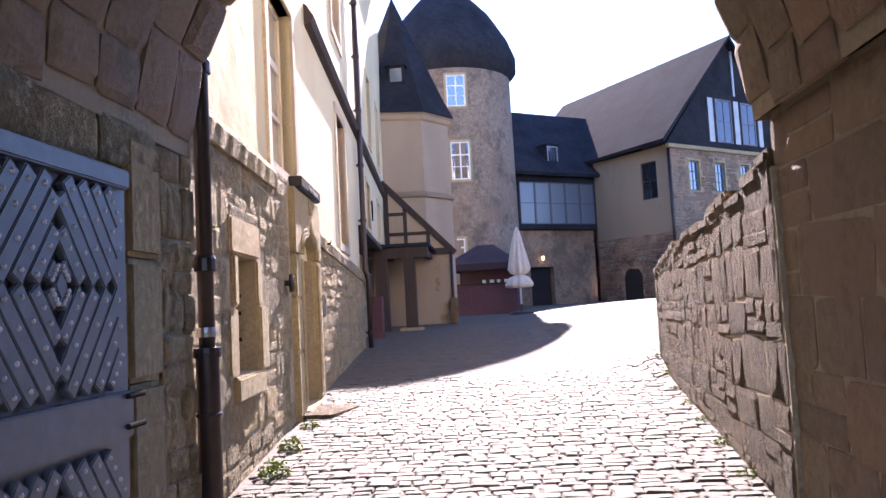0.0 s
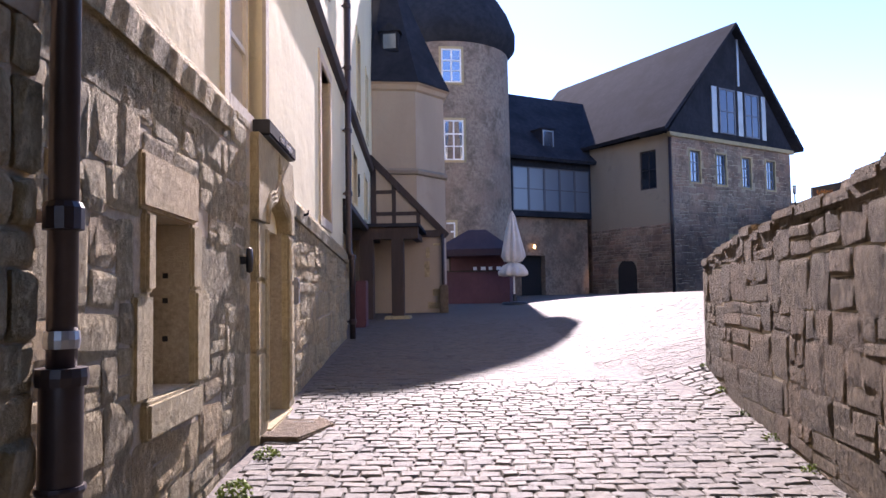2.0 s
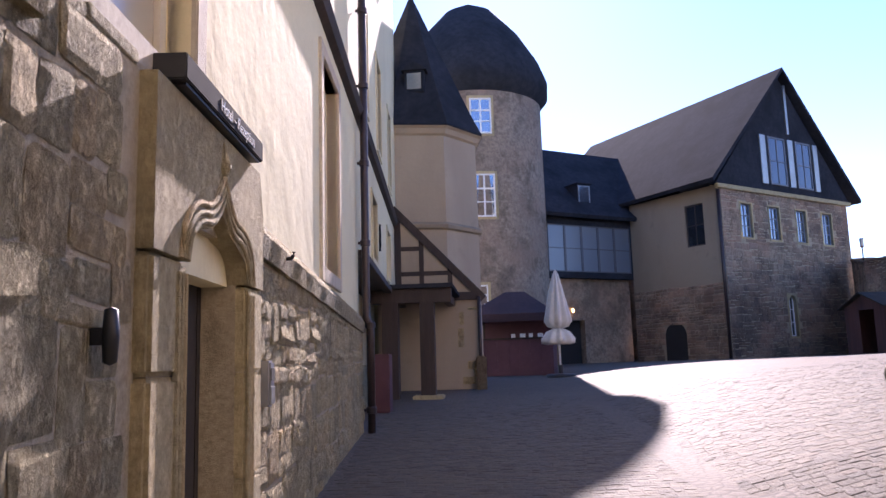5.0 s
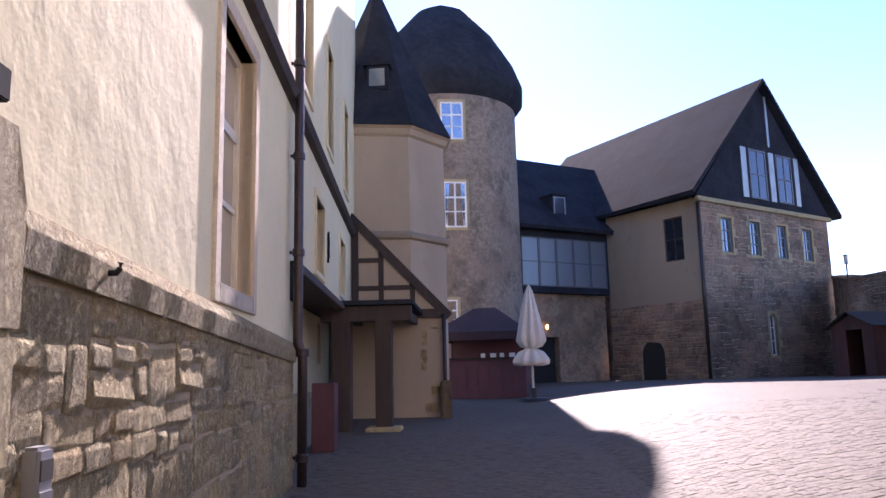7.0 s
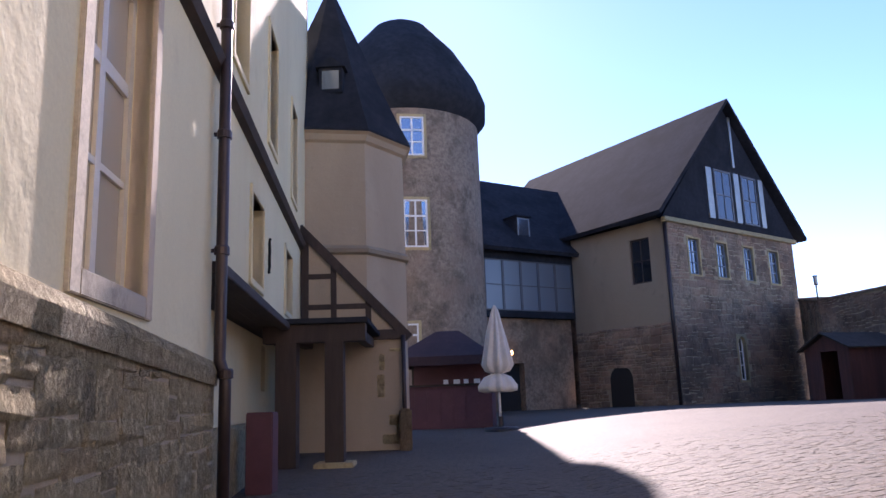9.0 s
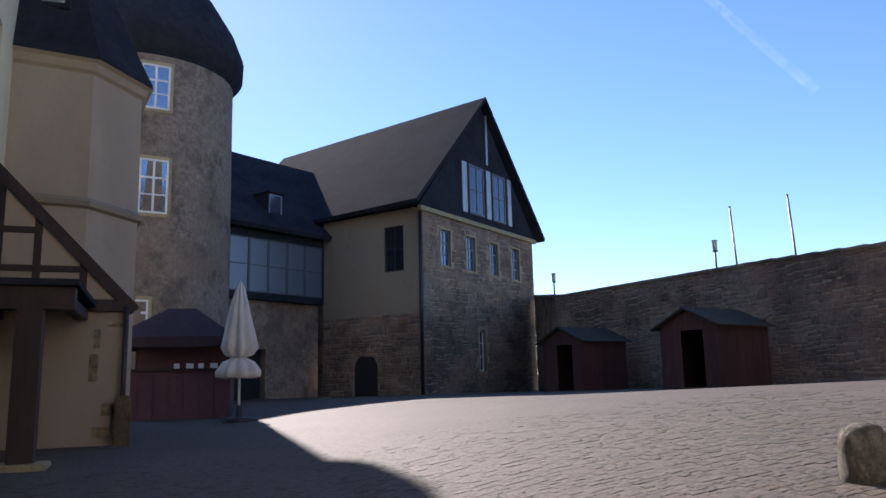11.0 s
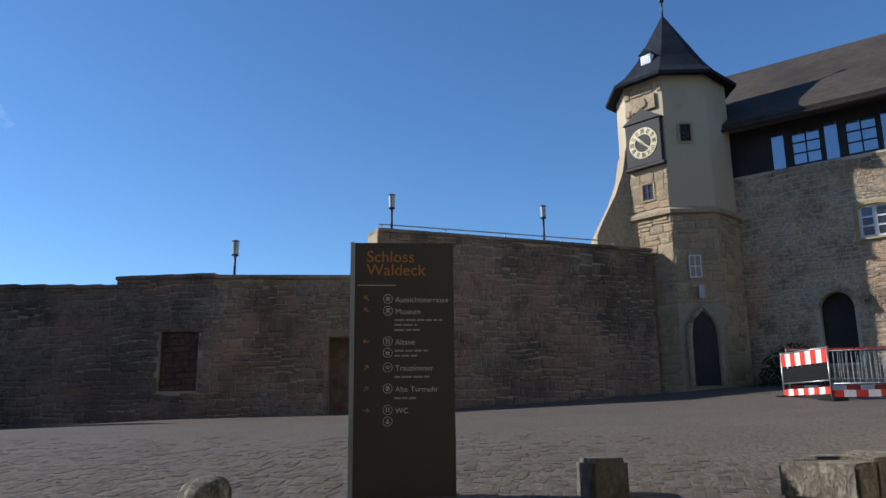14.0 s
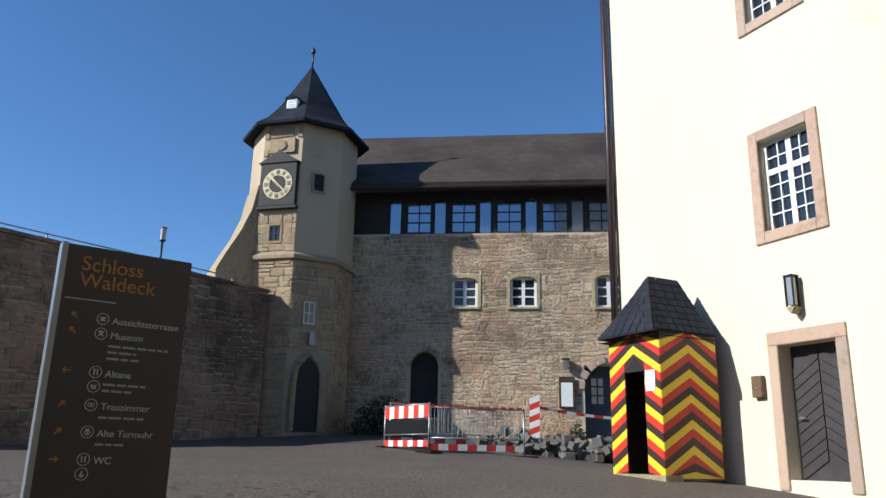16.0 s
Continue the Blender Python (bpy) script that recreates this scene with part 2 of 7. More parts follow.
def ground_mat():
    m, nt, b, co, geo = material("sett_paving", 0.75, 0, 0.13)
    n1 = tex(nt, co, "noise", 30, 8, 0.7)
    n2 = tex(nt, co, "noise", 0.6, 5, 0.6)
    v = tex(nt, co, "DISTANCE_TO_EDGE", 7.5, stretch=(1, 1.5, 0.01))
    c = ramp(nt, n1, [(0.3, (0.09, 0.073, 0.06)), (0.7, (0.185, 0.155, 0.128))])
    c = mixc(nt, c, (0.115, 0.094, 0.079), ramp(nt, n2, [(0.4, (0, 0, 0)), (0.7, (1, 1, 1))]))
    joint = ramp(nt, v, [(0.0, (1, 1, 1)), (0.09, (0, 0, 0))])
    c = mixc(nt, c, (0.07, 0.06, 0.05), joint)
    nt.links.new(c, b.inputs["Base Color"])
    bump(nt, b, ramp(nt, v, [(0.0, (0, 0, 0)), (0.25, (1, 1, 1))]), 0.6, 0.006)
    bump(nt, b, n1, 0.7, 0.008)
    return m


PAVING = ground_mat()

# ---------------------------------------------------------------- mesh helpers


def add_box(bm, x0, x1, y0, y1, z0, z1, m=None, bev=0.0):
    vs = [bm.verts.new((x, y, z)) for z in (z0, z1) for y in (y0, y1) for x in (x0, x1)]
    if m is not None:
        for v in vs:
            v.co = m @ v.co
    fs = [bm.faces.new([vs[i] for i in f]) for f in ((0, 2, 3, 1), (4, 5, 7, 6), (0, 1, 5, 4), (2, 6, 7, 3), (0, 4, 6, 2), (1, 3, 7, 5))]
    if bev:
        bmesh.ops.bevel(bm, geom=list({e for f in fs for e in f.edges}), offset=bev, segments=2, affect="EDGES", clamp_overlap=True)
    return vs


def add_prism(bm, pts, h0, h1, m=None):
    """Extrudes the closed outline pts (x, y) from z h0 to h1."""
    a = [bm.verts.new((x, y, h0)) for x, y in pts]
    b = [bm.verts.new((x, y, h1)) for x, y in pts]
    n = len(pts)
    bm.faces.new(a[::-1])
    bm.faces.new(b)
    for i in range(n):
        bm.faces.new((a[i], a[(i + 1) % n], b[(i + 1) % n], b[i]))
    if m is not None:
        for v in a + b:
            v.co = m @ v.co


def add_tube(bm, pts, r, seg=10, r1=None, cap=True):
    """A round tube along the points."""
    pts = [Vector(p) for p in pts]
    rings = []
    for i, p in enumerate(pts):
        d = (pts[min(i + 1, len(pts) - 1)] - pts[max(i - 1, 0)]).normalized()
        side = d.cross(Vector((0, 0, 1)) if abs(d.z) < 0.95 else Vector((1, 0, 0))).normalized()
        up = side.cross(d)
        rr = r if r1 is None else r + (r1 - r) * i / (len(pts) - 1)
        rings.append([bm.verts.new(p + (side * math.cos(2 * math.pi * k / seg) + up * math.sin(2 * math.pi * k / seg)) * rr) for k in range(seg)])
    for a, b in zip(rings, rings[1:]):
        for k in range(seg):
            bm.faces.new((a[k], a[(k + 1) % seg], b[(k + 1) % seg], b[k]))
    if cap:
        bm.faces.new(rings[0][::-1])
        bm.faces.new(rings[-1])


def add_lathe(bm, prof, seg=24, m=None, a0=0.0, a1=360.0):
    """Turns the outline (radius, z) about the z axis."""
    full = abs(a1 - a0) >= 360
    n = seg if full else seg + 1
    rings = []
    for r, z in prof:
        ring = []
        for k in range(n):
            a = radians(a0 + (a1 - a0) * k / seg)
            v = Vector((r * math.cos(a), r * math.sin(a), z))
            ring.append(bm.verts.new(m @ v if m is not None else v))
        rings.append(ring)
    for a, b in zip(rings, rings[1:]):
        for k in range(n if full else n - 1):
            bm.faces.new((a[k], a[(k + 1) % n], b[(k + 1) % n], b[k]))
    return rings


def finish(name, bm, mat, smooth=False):
    bmesh.ops.remove_doubles(bm, verts=bm.verts, dist=1e-5)
    bmesh.ops.recalc_face_normals(bm, faces=bm.faces)
    me = bpy.data.meshes.new(name)
    bm.to_mesh(me)
    bm.free()
    me.materials.append(mat)
    if smooth:
        for p in me.polygons:
            p.use_smooth = True
    return me


def part(name, bm, mat, parent=None, label="", smooth=False, at=None):
    ob = new(name, finish(name, bm, mat, smooth))
    if parent is not None:
        ob.parent = parent
    if at is not None:
        ob.matrix_basis = at
    return tagged(ob, label)


def thing(name, label, category, group="", at=None, kind=""):
    ob = new(name)
    if at is not None:
        ob.matrix_basis = at
    return tagged(ob, label, category, group, kind)


def piece(name, mesh, parent, m):
    ob = new(name, mesh)
    ob.parent = parent
    ob.matrix_basis = m
    return ob


def wall_grid(bm, L, H, thick, holes, m=None, top=None):
    """A wall along x from 0 to L, its front at y = 0 and its back at y = thick, with rectangular holes (x0, x1, z0, z1) through it. top: its upper edge, as a function of x."""
    xs = sorted({0.0, L, *[h[0] for h in holes], *[h[1] for h in holes]})
    zs = sorted({0.0, H, *[h[2] for h in holes], *[h[3] for h in holes]})
    xs = [x for x in xs if 0 <= x <= L]
    zs = [z for z in zs if 0 <= z <= H]
    cache = {}

    def vert(i, j, y):
        k = (i, j, y)
        if k not in cache:
            z = zs[j]
            if top is not None and j == len(zs) - 1:
                z = top(xs[i])
            p = Vector((xs[i], y, z))
            cache[k] = bm.verts.new(m @ p if m is not None else p)
        return cache[k]

    def solid(i, j):
        if not (0 <= i < len(xs) - 1 and 0 <= j < len(zs) - 1):
            return False
        cx, cz = (xs[i] + xs[i + 1]) / 2, (zs[j] + zs[j + 1]) / 2
        return not any(h[0] < cx < h[1] and h[2] < cz < h[3] for h in holes)

    for i in range(len(xs) - 1):
        for j in range(len(zs) - 1):
            if not solid(i, j):
                continue
            bm.faces.new((vert(i, j, 0.0), vert(i + 1, j, 0.0), vert(i + 1, j + 1, 0.0), vert(i, j + 1, 0.0)))
            bm.faces.new((vert(i, j, thick), vert(i, j + 1, thick), vert(i + 1, j + 1, thick), vert(i + 1, j, thick)))
            for di, dj, a, b in ((-1, 0, (0, 0), (0, 1)), (1, 0, (1, 0), (1, 1)), (0, -1, (0, 0), (1, 0)), (0, 1, (0, 1), (1, 1))):
                if not solid(i + di, j + dj):
                    p, q = (i + a[0], j + a[1]), (i + b[0], j + b[1])
                    bm.faces.new((vert(*p, 0.0), vert(*q, 0.0), vert(*q, thick), vert(*p, thick)))


def along(p0, p1, z=0.0):
    """The frame of a wall seen from its front: x runs from p0 to p1, y goes into the wall, z up."""
    d = Vector((p1[0] - p0[0], p1[1] - p0[1], 0)).normalized()
    n = Vector((-d.y, d.x, 0))
    return Matrix(((d.x, n.x, 0, p0[0]), (d.y, n.y, 0, p0[1]), (0, 0, 1, z), (0, 0, 0, 1)))


def lerp(x, table):
    for (a, u), (b, v) in zip(table, table[1:]):
        if x <= b:
            return u + (v - u) * max(0.0, (x - a)) / (b - a)
    return table[-1][1]


def ground_z(x, y):
    """The ground: a ramp up from the gate, then a yard that climbs towards the hall."""
    base = lerp(y, [(-40, -1.6), (0, -0.22), (17, 0.545), (33, 0.97), (55, 1.25), (120, 1.4)])
    k = lerp(y, [(8, 1.0), (17.6, 0.66), (25, 0.52), (32, 0.3), (53, 0.0), (60, 0.0)])
    q = max(0.0, x - 1.0)
    if y < 13.6:
        fade = max(0.0, min(1.0, (6.0 - x) / 3))
        q = max(0.0, x - 1.0 - 1.6 * fade * min(1.0, (13.6 - y) / 4))
    if y < 12.5 and x > 3:
        base += 0.05 * (1 - fade) * min(1.0, (12.5 - y) / 2)
    return base + k * (1.9 * (1 - math.exp(-q / 6)) + 0.06 * max(0.0, min(x, 30) - 16))

# ---------------------------------------------------------------- masonry and windows


def block_verts(rng, sx, sz, depth, bulge=0.35):
    """A hewn stone: back at y = 0.04, an uneven face of 4 x 4 points about y = -depth, its rim worn back; centred on x and z."""
    hx, hz = sx / 2, sz / 2
    c = min(sx, sz) * 0.13
    vs = [(-hx, 0.04, -hz), (hx, 0.04, -hz), (hx, 0.04, hz), (-hx, 0.04, hz)]
    lean = (rng.random() - 0.5) * bulge * 0.8, (rng.random() - 0.5) * bulge * 0.8
    for r in range(4):
        for q in range(4):
            rim = r in (0, 3) or q in (0, 3)
            corner = r in (0, 3) and q in (0, 3)
            x = (-hx, -hx + 1.6 * c, hx - 1.6 * c, hx)[q] + (rng.random() - 0.5) * c * (0.7 if rim else 1.6)
            z = (-hz, -hz + 1.6 * c, hz - 1.6 * c, hz)[r] + (rng.random() - 0.5) * c * (0.7 if rim else 1.6)
            if corner:
                x, z = x * 0.96, z * 0.94
            k = (0.15 if corner else 0.35) + 0.25 * rng.random() if rim else 1.0 + lean[0] * (q - 1.5) + lean[1] * (r - 1.5) + bulge * (rng.random() - 0.5)
            vs.append((x, -depth * k, z))
    return vs


def _g(r, q):
    return 4 + 4 * r + q


BLOCK_FACES = [(_g(r, q), _g(r, q + 1), _g(r + 1, q + 1), _g(r + 1, q)) for r in range(3) for q in range(3)] + [
    (0, 1, _g(0, 3), _g(0, 2), _g(0, 1), _g(0, 0)), (1, 2, _g(3, 3), _g(2, 3), _g(1, 3), _g(0, 3)),
    (2, 3, _g(3, 0), _g(3, 1), _g(3, 2), _g(3, 3)), (3, 0, _g(0, 0), _g(1, 0), _g(2, 0), _g(3, 0))]


def masonry(parent, m, x0, x1, bottom, top, row, length, mat, depth=0.04, gap=0.018, holes=(), zone=None, limit=300, seed=1, name="stone", bulge=0.5, loose=1.0):
    """Courses of stones laid on the wall frame m between bottom(x) and top(x). Those in zone (x0, x1) become parts, the rest one joined part."""
    rng = random.Random(seed)
    lo = min(bottom(x0), bottom(x1))
    hi = max(top(x0 + (x1 - x0) * k / 12) for k in range(13))
    verts, faces, made, jobs = [], [], 0, []
    shared = {}
    z = lo
    while z < hi - 0.03:
        h = rng.uniform(*row)
        x = x0 - rng.random() * length[0]
        while x < x1:
            w = rng.uniform(*length)
            a, b = max(x, x0), min(x + w, x1)
            x += w
            if b - a < 0.06:
                continue
            c = (a + b) / 2
            zb, zt = z, min(z + h, top(c))
            if zt - zb < 0.05 or zt < bottom(c) - 0.05:
                continue
            for hx0, hx1, hz0, hz1 in holes:
                if a < hx1 and b > hx0 and zb < hz1 and zt > hz0:
                    if c < hx0:
                        b = min(b, hx0)
                    elif c > hx1:
                        a = max(a, hx1)
                    elif (zb + zt) / 2 > hz1:
                        zb = max(zb, hz1)
                    elif (zb + zt) / 2 < hz0:
                        zt = min(zt, hz0)
                    else:
                        a = b
            if b - a < 0.05 or zt - zb < 0.04:
                continue
            cuts = [(a, b, zb, zt)]
            if zt - zb > 0.2 and rng.random() < 0.38:
                zc = zb + (zt - zb) * rng.uniform(0.35, 0.65)
                cuts = [(a, b, zb, zc), (a, b, zc, zt)]
                if b - a > 0.3 and rng.random() < 0.6:
                    xc = a + (b - a) * rng.uniform(0.35, 0.65)
                    cuts = [(a, b, zb, zc), (a, xc, zc, zt), (xc, b, zc, zt)]
            elif b - a > 0.34 and rng.random() < 0.2:
                xc = a + (b - a) * rng.uniform(0.3, 0.5)
                cuts = [(a, xc, zb, zt), (xc, b, zb, zt)]
            jobs += cuts
        z += h
    for a, b, zb, zt in jobs:
        c = (a + b) / 2
        sx, sz = b - a - gap, zt - zb - gap
        d = depth * (0.6 + 0.8 * rng.random())
        wave = loose * (0.018 * math.sin(c * 1.7 + zb * 3.1) + 0.012 * math.sin(c * 4.3 + zb * 1.3))
        place = m @ Matrix.Translation(((a + b) / 2, 0, (zb + zt) / 2 + wave)) @ Matrix.Rotation((rng.random() - 0.5) * 0.07 * loose, 4, "Y")
        vs = block_verts(rng, max(sx, 0.03), max(sz, 0.03), d, bulge)
        if zone and zone[0] <= c <= zone[1] and made < limit:
            key = (round(sx * 10), round(sz * 14), rng.randrange(3))
            if key not in shared:
                me = bpy.data.meshes.new(name)
                me.from_pydata([(p[0] / sx, p[1], p[2] / sz) for p in vs], [], BLOCK_FACES)
                me.materials.append(mat)
                shared[key] = me
            piece(name, shared[key], parent, place @ Matrix.Diagonal((sx, 1, sz, 1)))
            made += 1
        else:
            k = len(verts)
            verts += [tuple(place @ Vector(p)) for p in vs]
            faces += [tuple(i + k for i in f) for f in BLOCK_FACES]
    if verts:
        me = bpy.data.meshes.new("stonework")
        me.from_pydata(verts, [], faces)
        me.materials.append(mat)
        ob = new("stonework", me)
        ob.parent = parent
        tagged(ob, kind="stuff")


LATER = []          # masonry is laid at the end of the file
COUNT = {}


def numbered(kind):
    COUNT[kind] = COUNT.get(kind, 0) + 1
    return "%s_%d" % (kind, COUNT[kind])


def window(m, x0, x1, z0, z1, recess, cols, rows, label, fmat, gmat, fw=0.06, bar=0.03, mullion=None, surround=None, smat=None, sill=False, transom=None):
    """A window in the wall frame m: frame, bars, panes behind the face of the wall by recess, and a stone surround proud of the face."""
    top = thing(numbered("window"), label, "window", kind="structure")
    bm = bmesh.new()
    y0, y1 = recess - 0.03, recess + 0.04
    for a, b, c, d in ((x0, x0 + fw, z0, z1), (x1 - fw, x1, z0, z1), (x0 + fw, x1 - fw, z0, z0 + fw), (x0 + fw, x1 - fw, z1 - fw, z1)):
        add_box(bm, a, b, y0, y1, c, d, m)
    part("window_frame", bm, fmat, top)
    wx, wz = (x1 - x0 - 2 * fw), (z1 - z0 - 2 * fw)
    mull = mullion if mullion else bar
    for i in range(1, cols):
        w = mull if (mullion and cols % 2 == 0 and i == cols // 2) else bar
        cx = x0 + fw + wx * i / cols
        bm = bmesh.new()
        add_box(bm, cx - w / 2, cx + w / 2, y0 + 0.005, y1 - 0.01, z0 + fw, z1 - fw, m)
        part("window_bar", bm, fmat, top)
    levels = [z0 + fw + wz * j / rows for j in range(1, rows)]
    for k, cz in enumerate(levels):
        w = mull if (transom is not None and k == transom) else bar
        bm = bmesh.new()
        add_box(bm, x0 + fw, x1 - fw, y0 + 0.008, y1 - 0.012, cz - w / 2, cz + w / 2, m)
        part("window_bar", bm, fmat, top)
    for i in range(cols):
        for j in range(rows):
            bm = bmesh.new()
            add_box(bm, x0 + fw + wx * i / cols, x0 + fw + wx * (i + 1) / cols, recess + 0.005, recess + 0.012, z0 + fw + wz * j / rows, z0 + fw + wz * (j + 1) / rows, m)
            part("pane", bm, gmat, top)
    if surround:
        s = surround
        for a, b, c, d in ((x0 - s, x0, z0 - s, z1 + s), (x1, x1 + s, z0 - s, z1 + s), (x0, x1, z1, z1 + s), (x0, x1, z0 - s, z0)):
            bm = bmesh.new()
            add_box(bm, a, b, -0.035, recess - 0.03, c, d, m, 0.008)
            part("surround_stone", bm, smat, top, "weathered stone surround")
    if sill:
        bm = bmesh.new()
        add_box(bm, x0 - 0.06, x1 + 0.06, -0.08, recess, z0 - 0.07, z0 - 0.002, m, 0.008)
        part("window_sill", bm, smat or fmat, top)
    return top


def add_wall(name, m, L, z0, z1, thick, holes, mat, label, top=None):
    """A wall of the setting, in the frame m, from z0 up to z1."""
    bm = bmesh.new()
    mm = m @ Matrix.Translation((0, 0, z0))
    wall_grid(bm, L, z1 - z0, thick, [(a, b, c - z0, d - z0) for a, b, c, d in holes], mm, (lambda x: top(x) - z0) if top else None)
    me = finish(name, bm, mat)
    ob = new(name, me)
    return tagged(ob, label, "wall", kind="structure")


def text(body, size, mat, m, parent, name="lettering", depth=0.002):
    cu = bpy.data.curves.new(name, "FONT")
    cu.body, cu.size, cu.extrude = body, size, depth
    ob = bpy.data.objects.new(name, cu)
    scene.collection.objects.link(ob)
    bpy.context.view_layer.update()
    me = bpy.data.meshes.new_from_object(ob.evaluated_get(bpy.context.evaluated_depsgraph_get()))
    bpy.data.objects.remove(ob)
    me.materials.clear()
    me.materials.append(mat)
    o = new(name, me)
    o.parent = parent
    o.matrix_basis = m
    return o


STAND = Matrix.Rotation(radians(90), 4, "X")   # lays flat lettering upright in a wall frame

# ---------------------------------------------------------------- ground


def build_ground():
    xs = [-600, -200, -80, -40, -20] + [-12 + 0.4 * i for i in range(120)] + [40, 60, 90, 200, 600]
    ys = [-600, -200, -80, -40, -20] + [-12 + 0.4 * i for i in range(192)] + [70, 90, 120, 200, 600, 1500]
    verts, faces = [], []
    for y in ys:
        for x in xs:
            z = ground_z(min(max(x, -40), 60), min(max(y, -40), 120))
            verts.append((x, y, z))
    n = len(xs)
    for j in range(len(ys) - 1):
        for i in range(n - 1):
            k = j * n + i
            faces.append((k, k + 1, k + n + 1, k + n))
    me = bpy.data.meshes.new("ground")
    me.from_pydata(verts, [], faces)
    me.materials.append(PAVING)
    for p in me.polygons:
        p.use_smooth = True
    return tagged(new("ground", me), "sloping castle yard paved with small grey-brown setts", "ground", kind="structure")


ground = build_ground()

# ---------------------------------------------------------------- castle range along the lane
BLEN = 12.75
W0, W1 = Vector((-2.0, 5.2)), Vector((-2.0 - 0.0748 * BLEN, 5.2 + 0.9972 * BLEN))
LW = along(W0, W1)
lane_ground = lambda u: ground_z(-1.8, 5.2 + u)


def base_top(u):
    return 2.83 if u < 5.88 else 2.50 - 0.04 * (u - 5.88)


SMALLWIN = (1.62, 2.31, 0.9, 1.86)
DOOR = (4.45, 5.52, -0.5, 2.28)
wall_base = add_wall("wall_base", LW, 5.88, -0.6, 2.83, 0.7, [SMALLWIN, DOOR], MORTAR, "rough sandstone base of the castle range")
wall_base_far = add_wall("wall_base_far", LW @ Matrix.Translation((5.884, 0, 0)), BLEN - 5.884, -0.6, 2.5, 0.7, [], MORTAR, "rough sandstone base of the castle range", lambda u: base_top(u + 5.884))
LATER.append(lambda: masonry(wall_base_far, LW, 5.9, BLEN - 0.02, lane_ground, lambda u: base_top(u) - 0.17, (0.15, 0.36), (0.18, 0.62), SANDSTONE, 0.018, 0.008, (), (5.9, 10.5), 220, 4, bulge=0.9, loose=1.7))
LATER.append(lambda: masonry(wall_base, LW, 0.26, 5.88, lane_ground, base_top, (0.15, 0.4), (0.18, 0.58), SANDSTONE, 0.012, 0.005, [(1.46, 2.52, 0.7, 2.14), (4.0, 5.9, -0.5, 2.83)], (0.1, 9.0), 300, 3, bulge=0.9, loose=1.7))
UP = LW @ Matrix.Translation((0, 0.05, 0))
WIN1, WIN2 = (3.4, 4.8, 2.98, 5.05), (9.15, 10.4, 2.62, 4.98)
WIN3, WIN4 = (3.4, 4.8, 6.6, 8.8), (9.15, 10.4, 6.6, 8.8)
wall_cream = add_wall("wall_cream", UP, BLEN, 2.05, 13.5, 0.6, [WIN1, WIN2, WIN3, WIN4], PLASTER_CREAM, "cream lime-plastered upper wall of the castle range")
for w in (WIN1, WIN2, WIN3, WIN4):
    window(UP, *w, 0.16, 2, 3, "tall pale stone-framed casement window with cream-brown panes", PALEPAINT, CREAMGLASS, 0.08, 0.05, 0.1, 0.16, PALESTONE, transom=1)


def coping(u0, u1, name, label):
    bm = bmesh.new()
    n = 24
    prev = None
    for i in range(n + 1):
        u = u0 + (u1 - u0) * i / n
        z = base_top(u) + 0.004
        j = 0.004 * math.sin(i * 2.3) + 0.003 * math.sin(i * 5.1)
        sec = [bm.verts.new(LW @ Vector(p)) for p in ((u, -0.045 + j, z - 0.2), (u, -0.06 + j, z - 0.05), (u, 0.0, z + 0.05 + j * 0.4), (u, 0.09, z + 0.06), (u, 0.09, z - 0.2))]
        if prev:
            for a in range(5):
                bm.faces.new((prev[a], prev[(a + 1) % 5], sec[(a + 1) % 5], sec[a]))
        else:
            bm.faces.new(sec)
        prev = sec
    bm.faces.new(prev[::-1])
    ob = part(name, bm, SANDSTONE)
    return tagged(ob, label, "coping", kind="structure")


coping(5.95, BLEN - 0.1, "coping", "sloped sandstone coping along the wall base")
coping(0.3, 3.2, "coping", "sloped sandstone coping along the wall base")

hook = thing("wall_hook", "small black iron hook on the stone coping", "hook")
bm = bmesh.new()
add_tube(bm, [LW @ Vector((6.75, y, z)) for y, z in ((-0.03, 2.38), (-0.09, 2.38), (-0.105, 2.4), (-0.11, 2.43))], 0.016, 8)
part("rod", bm, BLACKMETAL, hook, smooth=True)

# small blocked window with big jamb stones
sw = thing("blocked_window", "small stone-framed window recess filled with pierced slabs", "window", kind="structure")
a, b, c, d = SMALLWIN
for i, (x0, x1, z0, z1) in enumerate(((a - 0.26, a - 0.004, c, 1.44), (a - 0.13, a - 0.004, 1.446, d), (b + 0.004, b + 0.29, c, 1.46), (b + 0.004, b + 0.2, 1.466, d), (a - 0.2, b + 0.08, d + 0.004, d + 0.3), (a - 0.12, b + 0.14, c - 0.2, c - 0.004))):
    bm = bmesh.new()
    add_box(bm, x0, x1, -0.028 - 0.012 * (i % 3), 0.3, z0, z1, LW, 0.018)
    part("jamb_stone" if i < 4 else ("lintel" if i == 4 else "sill"), bm, DRESSED, sw, "worn dressed sandstone")
bm = bmesh.new()
add_box(bm, a - 0.05, b + 0.05, 0.31, 0.38, c - 0.05, d + 0.05, LW)
part("back_slab", bm, PALESTONE, sw)
# small near-black chips in place of the shaded depth of the holes
for hz_ in (1.17, 1.4, 1.55):
    bm = bmesh.new()
    add_box(bm, b - 0.003, b + 0.01, 0.125, 0.157, hz_ - 0.016, hz_ + 0.016, LW)
    part("socket_hole", bm, INTERIOR_SHADE, sw, "dark fixing hole")

# Gothic doorway
gd = thing(numbered("door"), "late Gothic sandstone doorway with ogee head and recessed dark door", "door", kind="structure")
x0, x1, zt = DOOR[0], DOOR[1], DOOR[3]


